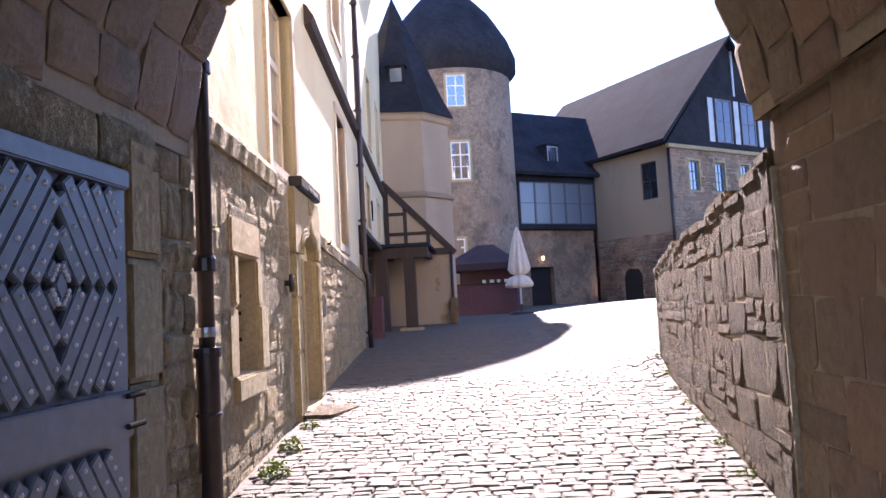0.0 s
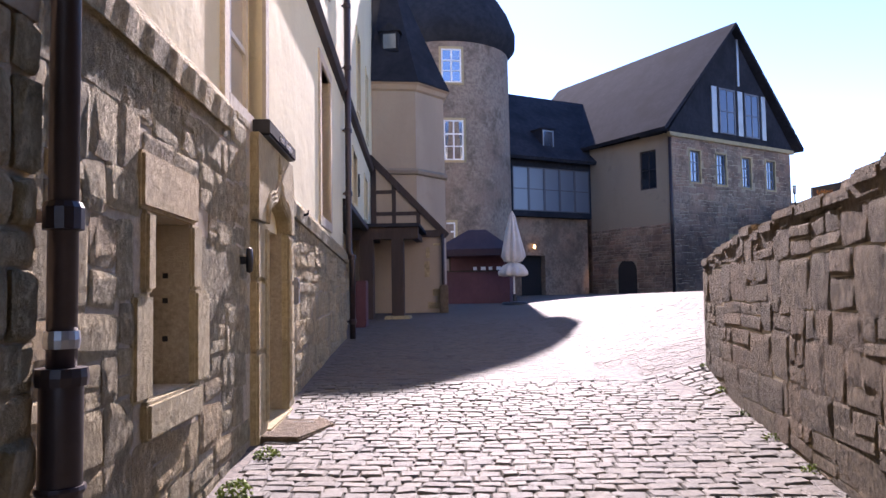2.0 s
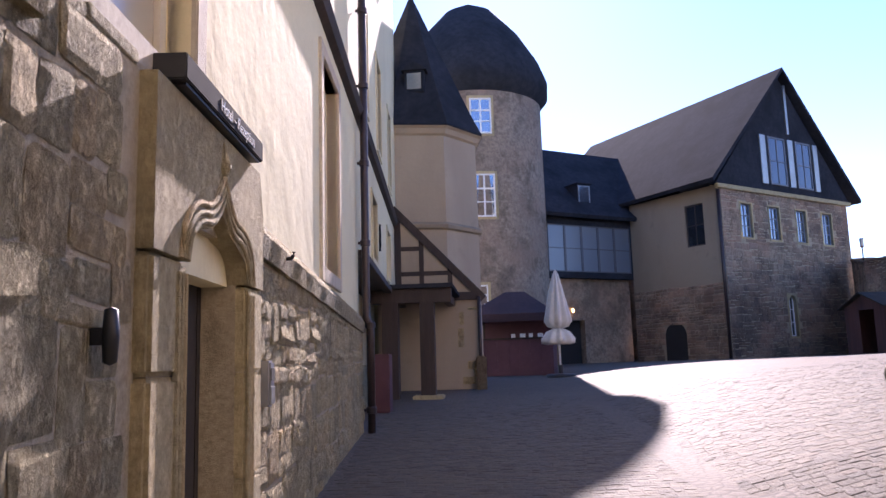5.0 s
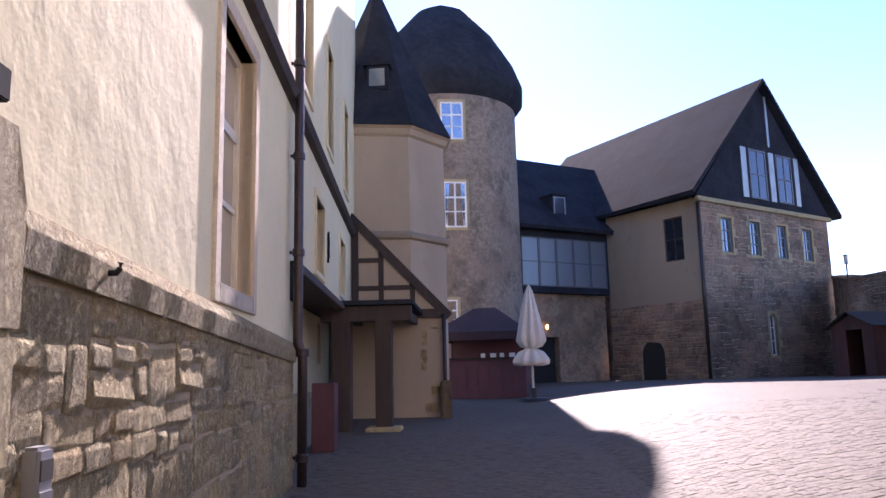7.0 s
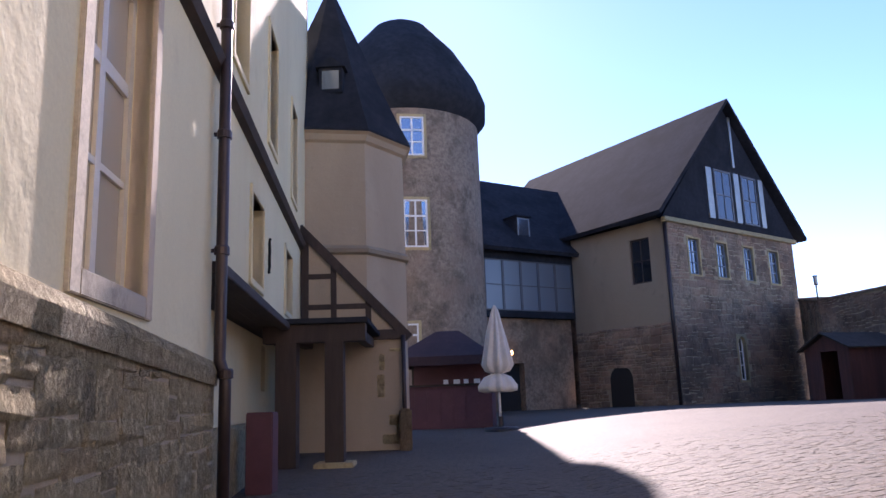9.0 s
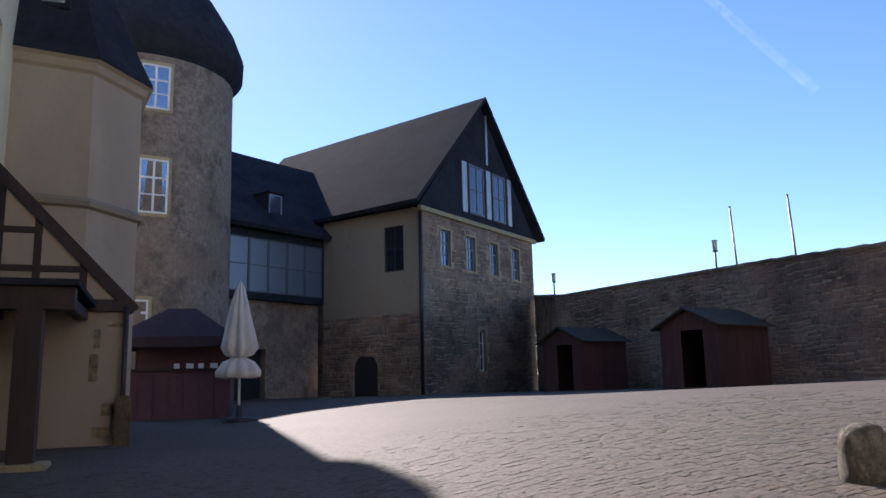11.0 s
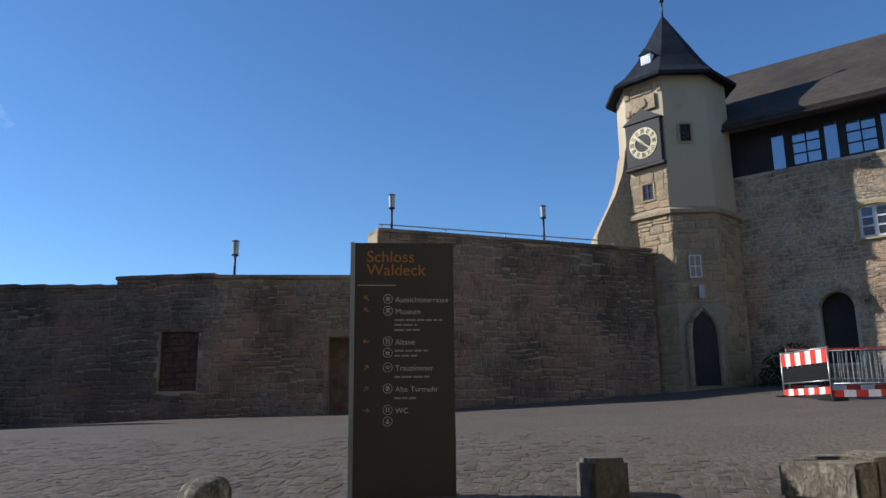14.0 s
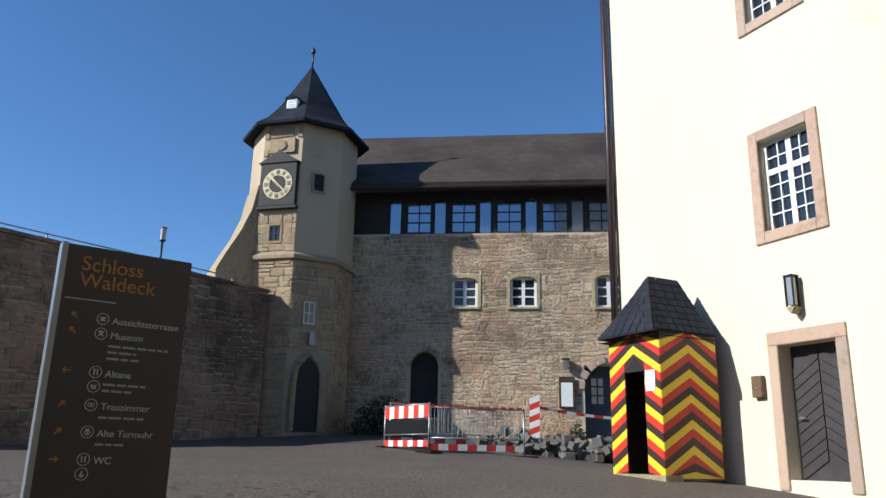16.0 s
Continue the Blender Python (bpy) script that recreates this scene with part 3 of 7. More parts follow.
def door_block(x_a, x_b, z_a, z_b, y_a, y_b, name, bev=0.02):
    q = bmesh.new()
    add_box(q, x_a, x_b, y_a, y_b, z_a, z_b, LW, bev)
    part(name, q, DRESSED, gd, "weathered dressed sandstone")


for zz0, zz1 in ((-0.4, 0.95), (0.955, 1.55), (1.555, 2.05)):
    door_block(x0 - 0.42, x0 - 0.002, zz0, zz1, -0.07, 0.5, "jamb_stone")
    door_block(x1 + 0.002, x1 + 0.38, zz0, zz1, -0.07, 0.5, "jamb_stone")
for k in range(3):      # stepped mouldings on the jambs
    for side in (0, 1):
        cx = (x0 - 0.03 - 0.045 * k) if side == 0 else (x1 + 0.03 + 0.045 * k)
        bm = bmesh.new()
        add_tube(bm, [LW @ Vector((cx, -0.072, zz)) for zz in (0.35, 1.2, 2.0)], 0.016, 8)
        part("moulding", bm, DRESSED, gd)
# the head: a slab with an ogee opening cut into it


def ogee(t_, grow=0.0):
    """Height of the ogee over the springing at t_ (1 at the jamb, 0 in the middle)."""
    if t_ > 0.45:
        return (0.2 + grow * 0.9) * math.sqrt(max(0.0, 1 - ((t_ - 0.45) / 0.55) ** 2))
    return 0.2 + grow * 0.9 + (0.15 + grow * 0.5) * (1 - t_ / 0.45) ** 1.8


def ogee_line(grow, n_=32):
    c_, hw_ = (x0 + x1) / 2, (x1 - x0) / 2 + grow
    return [(c_ - hw_ + 2 * hw_ * k / n_, 2.06 + ogee(abs(2 * k / n_ - 1), grow)) for k in range(n_ + 1)]


bm = bmesh.new()
prof = ogee_line(0.0)
outer = [(x1 + 0.38, 2.06), (x1 + 0.38, 2.52), (x1 + 0.3, 2.56), (x1 + 0.28, 2.8), (x0 - 0.42, 2.8), (x0 - 0.42, 2.06)]
outline = prof + outer
top_ = [[bm.verts.new(LW @ Vector((x, yy, z))) for x, z in outline] for yy in (-0.075, 0.5)]
n = len(outline)
for k in range(n):
    bm.faces.new((top_[0][k], top_[0][(k + 1) % n], top_[1][(k + 1) % n], top_[1][k]))
for ring in top_:
    bmesh.ops.triangulate(bm, faces=[bm.faces.new(ring)])
part("door_head", bm, DRESSED, gd, "ogee door head of weathered sandstone")
for k in range(3):
    bm = bmesh.new()
    add_tube(bm, [LW @ Vector((x, -0.078, z)) for x, z in ogee_line(0.03 + 0.045 * k)], 0.018, 8)
    part("moulding", bm, DRESSED, gd)
for k in range(2):      # thin darker strips that paint the shade of hollows between the roll mouldings
    bm = bmesh.new()
    add_tube(bm, [LW @ Vector((x, -0.073, z)) for x, z in ogee_line(0.052 + 0.045 * k)], 0.007, 6)
    part("hollow", bm, MORTAR, gd)
bm = bmesh.new()
add_lathe(bm, [(0.001, -0.05), (0.03, -0.03), (0.045, 0.0), (0.03, 0.06), (0.012, 0.14), (0.001, 0.17)], 10, LW @ Matrix.Translation(((x0 + x1) / 2, -0.075, 2.62)))
part("finial", bm, DRESSED, gd, "worn carved finial")
bm = bmesh.new()
for k in range(6):
    add_box(bm, x0 + 0.2 * k + 0.004, x0 + 0.2 * (k + 1) - 0.004, 0.2, 0.24, 0.2, 2.5, LW, 0.006)
part("door_leaf", bm, BLACKWOOD, gd, "dark boarded door leaf")
bm = bmesh.new()
add_box(bm, x0 - 0.1, x1 + 0.1, 0.5, 0.56, -0.4, 2.5, LW)
part("door_backing", bm, INTERIOR_SHADE, gd)
bm = bmesh.new()
add_box(bm, x0 - 0.1, x1 + 0.1, -0.12, 0.195, -0.3, 0.27, LW, 0.015)
part("threshold", bm, DRESSED, gd)
step = thing("door_step", "flat worn sandstone slab at the doorway", "step")
bm = bmesh.new()
add_prism(bm, [(-2.4, 9.3), (-1.9, 9.25), (-1.72, 9.9), (-2.0, 10.5), (-2.42, 10.5)], 0.0, 0.255)
bmesh.ops.bevel(bm, geom=bm.edges[:], offset=0.015, segments=2, affect="EDGES")
part("slab", bm, PARAPET, step)

# sign over the doorway
hs = thing("hotel_sign", "long dark grey box sign with white lettering over a doorway", "sign")
bm = bmesh.new()
add_box(bm, 4.2, 5.62, -0.135, 0.02, 2.825, 2.945, LW, 0.006)
hs_case = part("case", bm, plain_mat("slate_grey_paint", (0.05, 0.05, 0.053), 0.9, spec=0.04), hs)
bm = bmesh.new()
add_box(bm, 4.24, 5.58, -0.12, 0.0, 2.811, 2.823, LW)
part("light_strip", bm, BLACKMETAL, hs)
for u in (4.4, 5.2):
    bm = bmesh.new()
    add_box(bm, u, u + 0.06, 0.021, 0.06, 2.845, 2.905, LW)
    part("bracket", bm, BLACKMETAL, hs)
text("Hotel \u2013 Rezeption", 0.092, SIGNWHITE, LW @ Matrix.Translation((4.71, -0.138, 2.852)) @ STAND, hs_case)

bell = thing("door_lamp", "small black oval wall lamp beside the doorway", "lamp")
bm = bmesh.new()
add_lathe(bm, [(0.001, -0.1), (0.024, -0.09), (0.03, 0), (0.024, 0.09), (0.001, 0.1)], 14, LW @ Matrix.Translation((3.66, -0.075, 1.70)))
part("housing", bm, BLACKMETAL, bell, smooth=True)
bm = bmesh.new()
add_box(bm, 3.655, 3.675, -0.06, 0.03, 1.67, 1.73, LW)
part("bracket", bm, BLACKMETAL, bell)
ash = thing("wall_ashtray", "grey metal wall ashtray with a dark slot and a blue label", "ashtray")
bm = bmesh.new()
add_box(bm, 6.1, 6.23, -0.08, 0.0, 1.32, 1.62, LW, 0.015)
part("case", bm, BOX_GREY, ash)
bm = bmesh.new()
add_box(bm, 6.115, 6.215, -0.084, -0.078, 1.49, 1.57, LW)
part("slot", bm, INTERIOR_SHADE, ash)
bm = bmesh.new()
add_box(bm, 6.112, 6.218, -0.086, -0.079, 1.34, 1.45, LW)
part("plate", bm, ZINC, ash)

# cornice along the whole range
bm = bmesh.new()
CORN = ((0.0, 5.4), (-0.09, 5.44), (-0.14, 5.53), (-0.09, 5.61), (-0.05, 5.68), (0.0, 5.72))
ring0 = [bm.verts.new(UP @ Vector((6.0, y, z))) for y, z in CORN]
ring1 = [bm.verts.new(UP @ Vector((23.2, y - 0.0, z - 0.1))) for y, z in CORN]
for k in range(len(CORN)):
    bm.faces.new((ring0[k], ring0[(k + 1) % len(CORN)], ring1[(k + 1) % len(CORN)], ring1[k]))
bm.faces.new(ring0)
bm.faces.new(ring1[::-1])
tagged(part("cornice", bm, TIMBER), "dark moulded cornice along the castle range", "cornice", kind="structure")

# far half of the range: jettied upper storey over a recessed ground floor
UB = LW @ Matrix.Translation((BLEN + 0.004, 0.05, 0))
BW = [(0.9, 1.9, 6.1, 8.1), (4.0, 5.0, 6.1, 8.1), (7.4, 8.4, 6.1, 8.1), (2.4, 3.5, 3.55, 4.75), (6.4, 7.5, 3.6, 4.75)]
wall_jetty = add_wall("wall_jetty", UB, 11.2, 3.33, 13.5, 0.5, BW, PLASTER_CREAM, "cream plastered jettied upper storey")
for w in BW:
    window(UB, *w, 0.2, 2, 2, "casement window in a plaster wall", TIMBER, GLASS, 0.07, 0.04, None, 0.1, PLASTER_CREAM)
UR = LW @ Matrix.Translation((BLEN + 0.004, 0.75, 0))
wall_recess = add_wall("wall_recess", UR, 11.2, -0.4, 3.24, 0.5, [(8.35, 8.9, 2.15, 3.1)], PLASTER_CREAM, "cream plastered recessed ground floor wall")
# near-black slab painting the shade behind the slit
bm = bmesh.new()
add_box(bm, 8.33, 8.92, 0.1, 0.16, 2.13, 3.12, UR)
tagged(part("slit_window", bm, INTERIOR_SHADE), "narrow dark slit window", "window", kind="structure")
anchor = thing("wall_anchor", "wavy wrought-iron wall anchor on cream plaster", "wall anchor")
bm = bmesh.new()
add_tube(bm, [UB @ Vector((4.16 + dx_, -0.02, z_)) for dx_, z_ in ((-0.05, 3.9), (0.03, 4.0), (-0.03, 4.12), (0.03, 4.24), (-0.02, 4.36), (0.04, 4.46))], 0.026, 8)
part("rod", bm, DULLIRON, anchor, smooth=True)
jetty = thing("jetty_soffit", "dark timber soffit and edge beam under the jettied storey", "soffit", kind="structure")
bm = bmesh.new()
add_box(bm, 0.0, 11.2, -0.12, 0.06, 3.2, 3.326, UB, 0.01)
part("edge_beam", bm, TIMBER, jetty)
for k in range(5):
    bm = bmesh.new()
    add_box(bm, 0.0, 11.2, 0.064 + 0.175 * k, 0.064 + 0.175 * (k + 1) - 0.006, 3.27, 3.326, UB)
    part("soffit_board", bm, TIMBER, jetty)
plinth = thing("plinth", "patched sandstone plinth with flaking orange render", "plinth", kind="structure")
bm = bmesh.new()
add_box(bm, 0.4, 6.0, 0.28, 0.74, -0.3, 1.55, UB, 0.05)
part("plinth_block", bm, SANDSTONE, plinth)
# end wall of the range and its roof
pe = UB @ Vector((11.2, 0, 0))
pd = UB @ Vector((11.2, 10, 0))
END = along((pe.x, pe.y), (pd.x, pd.y))
add_wall("wall_end", END, 10.0, -0.4, 13.5, 0.4, [], PLASTER_CREAM, "plastered end wall of the castle range")
bm = bmesh.new()
add_prism(bm, [(-0.45, 13.3), (5.0, 18.0), (10.4, 13.3), (5.0, 18.3)], 0, 24.0, LW @ Matrix(((0, 0, 1, -0.4), (1, 0, 0, 0), (0, 1, 0, 0), (0, 0, 0, 1))))
tagged(part("roof", bm, SLATE), "slate roof of the castle range", "roof", kind="structure")

# downpipes


def downpipe(m, u, z0, z1, label, kink=None, r=0.055, off=0.1):
    dp = thing("downpipe", label, "downpipe")
    pts = [(u, -off, z0)]
    if kink:
        pts += [(u, -off, kink - 0.2), (u, -off, kink - 0.1), (u, -off + kink_off(off), kink + 0.08), (u, -off + kink_off(off), kink + 0.2)]
        pts.append((u, -off + kink_off(off), z1))
    else:
        pts.append((u, -off, z1))
    q = bmesh.new()
    add_tube(q, [m @ Vector(p) for p in pts], r, 14)
    part("pipe", q, PIPE, dp, smooth=True)
    for zz in [z0 + 0.55 + 1.25 * k for k in range(int((z1 - z0) / 1.25))]:
        yy = -off if (not kink or zz < kink) else -off + kink_off(off)
        q = bmesh.new()
        add_lathe(q, [(r, -0.05), (r + 0.018, -0.045), (r + 0.018, 0.03), (r + 0.008, 0.05), (r, 0.05)], 14, m @ Matrix.Translation((u, yy, zz)))
        add_box(q, u - 0.012, u + 0.012, yy, 0.03, zz - 0.02, zz + 0.02, m)
        part("clamp", q, PIPE, dp, smooth=False)
    return dp


def kink_off(off):
    return 0.06


FIRST_PIPE = downpipe(LW, 0.27, -0.1, 7.0, "dark painted downpipe with a thick cast-iron foot against rough stone", None, 0.05, 0.17)
q = bmesh.new()
add_tube(q, [LW @ Vector((0.27, -0.17, zz)) for zz in (-0.1, 1.12, 1.17)], 0.072, 14)
part("pipe_foot", q, PIPE, FIRST_PIPE, "thick cast-iron foot", smooth=True)
for zz, rr, hh, mt in ((1.155, 0.084, 0.03, PIPE), (0.78, 0.08, 0.012, PIPE), (1.28, 0.056, 0.03, ZINC)):
    q = bmesh.new()
    add_lathe(q, [(0.045, -hh), (rr, -hh), (rr + 0.004, 0), (rr, hh), (0.045, hh)], 16, LW @ Matrix.Translation((0.27, -0.17, zz)))
    part("pipe_collar", q, mt, FIRST_PIPE, "plain metal band" if mt is ZINC else "", smooth=False)
downpipe(LW, BLEN - 0.16, 0.35, 13.3, "dark painted downpipe bent over the wall base", 2.2, 0.06, 0.14)

# ---------------------------------------------------------------- gate passage
GY = 5.42           # outer face of the arch
GX0, GX1, SPR, CR = -1.9, 1.5, 2.35, 4.1
PL = along((-1.92, -2.5), (-1.92, GY))
wall_gate_l = add_wall("wall_gate_left", PL, GY + 2.5, -1.0, 2.4, 1.4, [(4.25, 7.0, -1.0, 2.13)], MORTAR, "rough stone wall of the gate passage")
PR = along((GX1 + 0.1, GY), (GX1 + 0.11, -2.5))
wall_gate_r = add_wall("wall_gate_right", PR, GY + 2.5, -1.0, 2.4, 1.6, [], MORTAR, "squared stone wall of the gate passage")
LATER.append(lambda: masonry(wall_gate_r, PR, 0.0, 6.0, lambda x: ground_z(1.7, GY - x), lambda x: 2.36, (0.3, 0.42), (0.42, 0.9), ASHLAR, 0.012, 0.014, (), (0, 6), 120, 11, bulge=0.2, loose=0.5))
LATER.append(lambda: masonry(wall_gate_l, PL, 7.4, GY + 2.5, lambda x: -0.1, lambda x: 2.34, (0.16, 0.36), (0.18, 0.4), SANDSTONE, 0.04, 0.012, (), (0, 99), 60, 12, bulge=0.7))


def arch_pts(n=28, grow=0.0):
    cx = (GX0 + GX1) / 2
    hw = (GX1 - GX0) / 2 + grow
    return [(cx - hw * math.cos(math.pi * k / n), SPR + (CR - SPR + grow) * math.sin(math.pi * k / n)) for k in range(n + 1)]


# the vault, and the mass of the gatehouse over it
bm = bmesh.new()
inner = arch_pts()
outer_ = [(-3.4 + 6.8 * k / 28, 8.5) for k in range(29)]
outer_[0], outer_[-1] = (-3.4, SPR), (3.4, SPR)
outer_[1], outer_[-2] = (-3.4, 8.5), (3.4, 8.5)
fr, bk, fo, bo = [[bm.verts.new((x, yy, z)) for x, z in pts_] for pts_, yy in ((inner, GY - 0.02), (inner, -2.5), (outer_, GY - 0.02), (outer_, -2.5))]
for k in range(28):
    bm.faces.new((fr[k], fr[k + 1], bk[k + 1], bk[k]))
    bm.faces.new((fo[k], fo[k + 1], bo[k + 1], bo[k]))
    bm.faces.new((fr[k], fr[k + 1], fo[k + 1], fo[k]))
    bm.faces.new((bk[k], bk[k + 1], bo[k + 1], bo[k]))
gate_vault = tagged(part("gate_vault", bm, MORTAR), "stone barrel vault and wall of the gatehouse", "vault", kind="structure")


def vault_stones():
    rng = random.Random(5)
    pts = arch_pts(56)
    y = GY
    while y > -1.5:
        h = rng.uniform(0.28, 0.42)
        k = rng.choice((0, 1))
        while k < 55:
            step_ = rng.choice((3, 4, 5))
            e = min(56, k + step_)
            a_, b_ = Vector((pts[k][0], 0, pts[k][1])), Vector((pts[e][0], 0, pts[e][1]))
            mid = (a_ + b_) / 2
            d_ = (b_ - a_)
            L_ = d_.length
            d_.normalize()
            nrm = Vector((d_.z, 0, -d_.x))
            m_ = Matrix(((d_.x, -nrm.x, 0, mid.x), (0, 0, 1, y - h / 2), (d_.z, -nrm.z, 0, mid.z), (0, 0, 0, 1)))
            vs = block_verts(rng, L_ - 0.015, h - 0.015, 0.03, 0.6)
            me = bpy.data.meshes.new("vault_stone")
            me.from_pydata(vs, [], BLOCK_FACES)
            me.materials.append(ASHLAR)
            piece("vault_stone", me, gate_vault, m_)
            k = e
        y -= h


LATER.append(lambda: masonry(wall_gate_l, PL, 3.0, 7.38, lambda x: 2.12, lambda x: 2.38, (0.26, 0.27), (0.3, 0.6), SANDSTONE, 0.05, 0.012, (), (0, 99), 30, 13, bulge=0.7))
LATER.append(vault_stones)

# the gate leaf, folded open against the passage wall
leaf = thing("gate_leaf", "open grey-blue gate leaf of studded boards in lozenges", "gate")
GL = along((-1.93, 1.8), (-1.84, 4.47), 0.0)
GW, GZ0, GZ1 = 2.67, 0.02, 2.1
bm = bmesh.new()
add_box(bm, 0, GW, 0.02, 0.09, GZ0, GZ1, GL, 0.004)
part("leaf_panel", bm, DOORPAINT, leaf)


def slat(x, z, half, ang, cxl, cxr, czl, czh):
    """One raised slanting board, cut to its field."""
    dx, dz = math.cos(radians(ang)), math.sin(radians(ang))
    ts = []
    for lim, o, dd in ((cxl, x, dx), (cxr, x, dx), (czl, z, dz), (czh, z, dz)):
        if abs(dd) > 1e-6:
            ts.append((lim - o) / dd)
    inside = [t for t in ts if cxl - 1e-4 <= x + dx * t <= cxr + 1e-4 and czl - 1e-4 <= z + dz * t <= czh + 1e-4]
    if len(inside) < 2:
        return
    t0, t1 = min(inside) + 0.02, max(inside) - 0.02
    if t1 - t0 < 0.07:
        return
    mid = (t0 + t1) / 2
    m_ = GL @ Matrix.Translation((x + dx * mid, 0.0, z + dz * mid)) @ Matrix.Rotation(-radians(ang), 4, "Y")
    q = bmesh.new()
    add_box(q, -(t1 - t0) / 2, (t1 - t0) / 2, -0.022, 0.021, -half, half, m_, 0.006)
    part("board", q, DOORPAINT, leaf)
    for e in (-0.8, -0.3, 0.3, 0.8):
        q = bmesh.new()
        add_lathe(q, [(0.012, 0.0), (0.011, 0.006), (0.006, 0.01), (0.001, 0.011)], 8, m_ @ Matrix.Translation((e * (t1 - t0) / 2, -0.022, 0)) @ Matrix.Rotation(radians(90), 4, "X"))
        part("stud", q, STUD, leaf, "bright metal stud", smooth=True)


for fz0, fz1 in ((1.06, 1.99), (0.06, 0.8)):
    zc = (fz0 + fz1) / 2
    for fx0, fx1, _ in ((0.0, 0.5, 0), (0.53, 1.53, 0), (1.56, 2.56, 0)):
        cxm = (fx0 + fx1) / 2
        for k in range(10):
            o = 0.1 + 0.145 * k
            for qx0, qx1, sgn in ((fx0, cxm, 1), (cxm, fx1, -1)):
                for qz0, qz1, up in ((zc, fz1, 1), (fz0, zc, -1)):
                    slat(cxm, zc + up * o, 0.04, 54 * sgn * up, qx0, qx1, qz0, qz1)
        if fx1 - fx0 > 0.9:
            bm = bmesh.new()
            add_prism(bm, [(cxm - 0.035, zc), (cxm, zc - 0.055), (cxm + 0.035, zc), (cxm, zc + 0.055)], -0.03, 0.02, GL @ Matrix(((1, 0, 0, 0), (0, 0, 1, 0), (0, 1, 0, 0), (0, 0, 0, 1))))
            part("lozenge", bm, DOORPAINT, leaf)
for z0_, z1_ in ((0.83, 1.04), (2.0, 2.09)):
    bm = bmesh.new()
    add_box(bm, 0.02, GW - 0.04, -0.03, 0.02, z0_, z1_, GL, 0.008)
    part("rail", bm, DOORPAINT, leaf)
for zz in (1.02, 0.88):
    bm = bmesh.new()
    add_tube(bm, [GL @ Vector((GW - 0.12, -0.04, zz)), GL @ Vector((GW + 0.03, -0.04, zz))], 0.014, 10)
    part("hinge", bm, DULLIRON, leaf, "iron pintle hinge")
frame_post = thing("gate_jamb", "dressed stone jamb beside the gate leaf", "jamb", kind="structure")
for k in range(4):
    bm = bmesh.new()
    add_box(bm, 7.02, 7.4, -0.06, 0.3, -0.2 + 0.63 * k, 0.42 + 0.63 * k, PL, 0.03)
    part("jamb_stone", bm, DRESSED, frame_post)

# ---------------------------------------------------------------- parapet along the ramp
P0, P1 = (2.28, 12.15), (1.56, 5.35)
PP = along(P0, P1)
PLN = math.dist(P0, P1)


def par_top(x):
    return 1.8 + 0.32 * x / PLN - 0.15 * max(0.0, 1 - x / 0.8) + 0.03 * math.sin(x * 4.1) + 0.02 * math.sin(x * 9.7)


wall_parapet = add_wall("wall_parapet", PP, PLN, -0.8, 2.1, 0.55, [], MORTAR, "rough sandstone parapet wall along the ramp", lambda x: par_top(x) - 0.05)
LATER.append(lambda: masonry(wall_parapet, PP, 0.0, PLN - 0.05, lambda x: lerp(x, [(0, 0.55), (PLN, -0.05)]), par_top, (0.2, 0.4), (0.32, 0.75), PARAPET, 0.008, 0.004, (), (0, 99), 300, 21, bulge=0.9, loose=1.2))
PE = along((P0[0] + 0.55, P0[1] - 0.06), P0)
LATER.append(lambda: masonry(wall_parapet, PE, 0.0, 0.55, lambda x: 0.5, lambda x: 1.62, (0.15, 0.3), (0.25, 0.5), PARAPET, 0.04, 0.012, (), (0, 99), 30, 22, bulge=0.6))


def cap_stones():
    rng = random.Random(8)
    x = 0.0
    while x < PLN - 0.1:
        w = rng.uniform(0.3, 0.62)
        w = min(w, PLN - 0.05 - x)
        q = bmesh.new()
        zt_ = par_top(x + w / 2)
        add_box(q, x + 0.008, x + w - 0.008, -0.012 - 0.012 * rng.random(), 0.57 + 0.02 * rng.random(), zt_ - 0.06, zt_ + 0.03 + 0.025 * rng.random(), PP, 0.022)
        part("cap_stone", q, PARAPET, wall_parapet)
        x += w


LATER.append(cap_stones)
low = thing("low_wall", "low block of weathered grey stone at the yard edge", "wall", kind="structure")
LM = along((5.2, 12.86), (6.9, 11.66))
for k in range(5):
    for j_ in range(2):
        bm = bmesh.new()
        add_box(bm, 0.34 * k + 0.005, 0.34 * (k + 1) - 0.005, -0.5 + 0.01 * ((k * 3 + j_) % 3), 0.0, 0.6 + 0.62 * j_, 1.215 if j_ == 0 else 1.45 + 0.02 * (k % 2), LM, 0.02)
        part("wall_stone", bm, BOULDER, low)


def boulder_post(x, y, h, w, label, tilt=0.0, square=False):
    b_ = thing("bollard", label, "bollard")
    q = bmesh.new()
    zg = ground_z(x, y)
    if square:
        add_box(q, -w / 2, w / 2, -w / 2, w / 2, -0.1, h, None, 0.03)
    else:
        add_lathe(q, [(0.001, -0.1), (w * 0.55, -0.1), (w * 0.55, 0.05), (w * 0.54, h * 0.3), (w * 0.5, h * 0.6), (w * 0.46, h * 0.8), (w * 0.38, h * 0.93), (w * 0.2, h), (0.001, h)], 28)
        for v in q.verts:
            v.co += Vector((noise.noise(v.co * 5), noise.noise(v.co * 5 + Vector((9, 0, 0))), noise.noise(v.co * 4))) * 0.035
            v.co.y *= 0.75
    part("post", q, BOULDER, b_, smooth=not square)
    b_.matrix_basis = pose(x, y, zg, tilt, 0, 25)


boulder_post(4.05, 16.28, 0.38, 0.42, "squat rounded stone bollard standing on the setts")
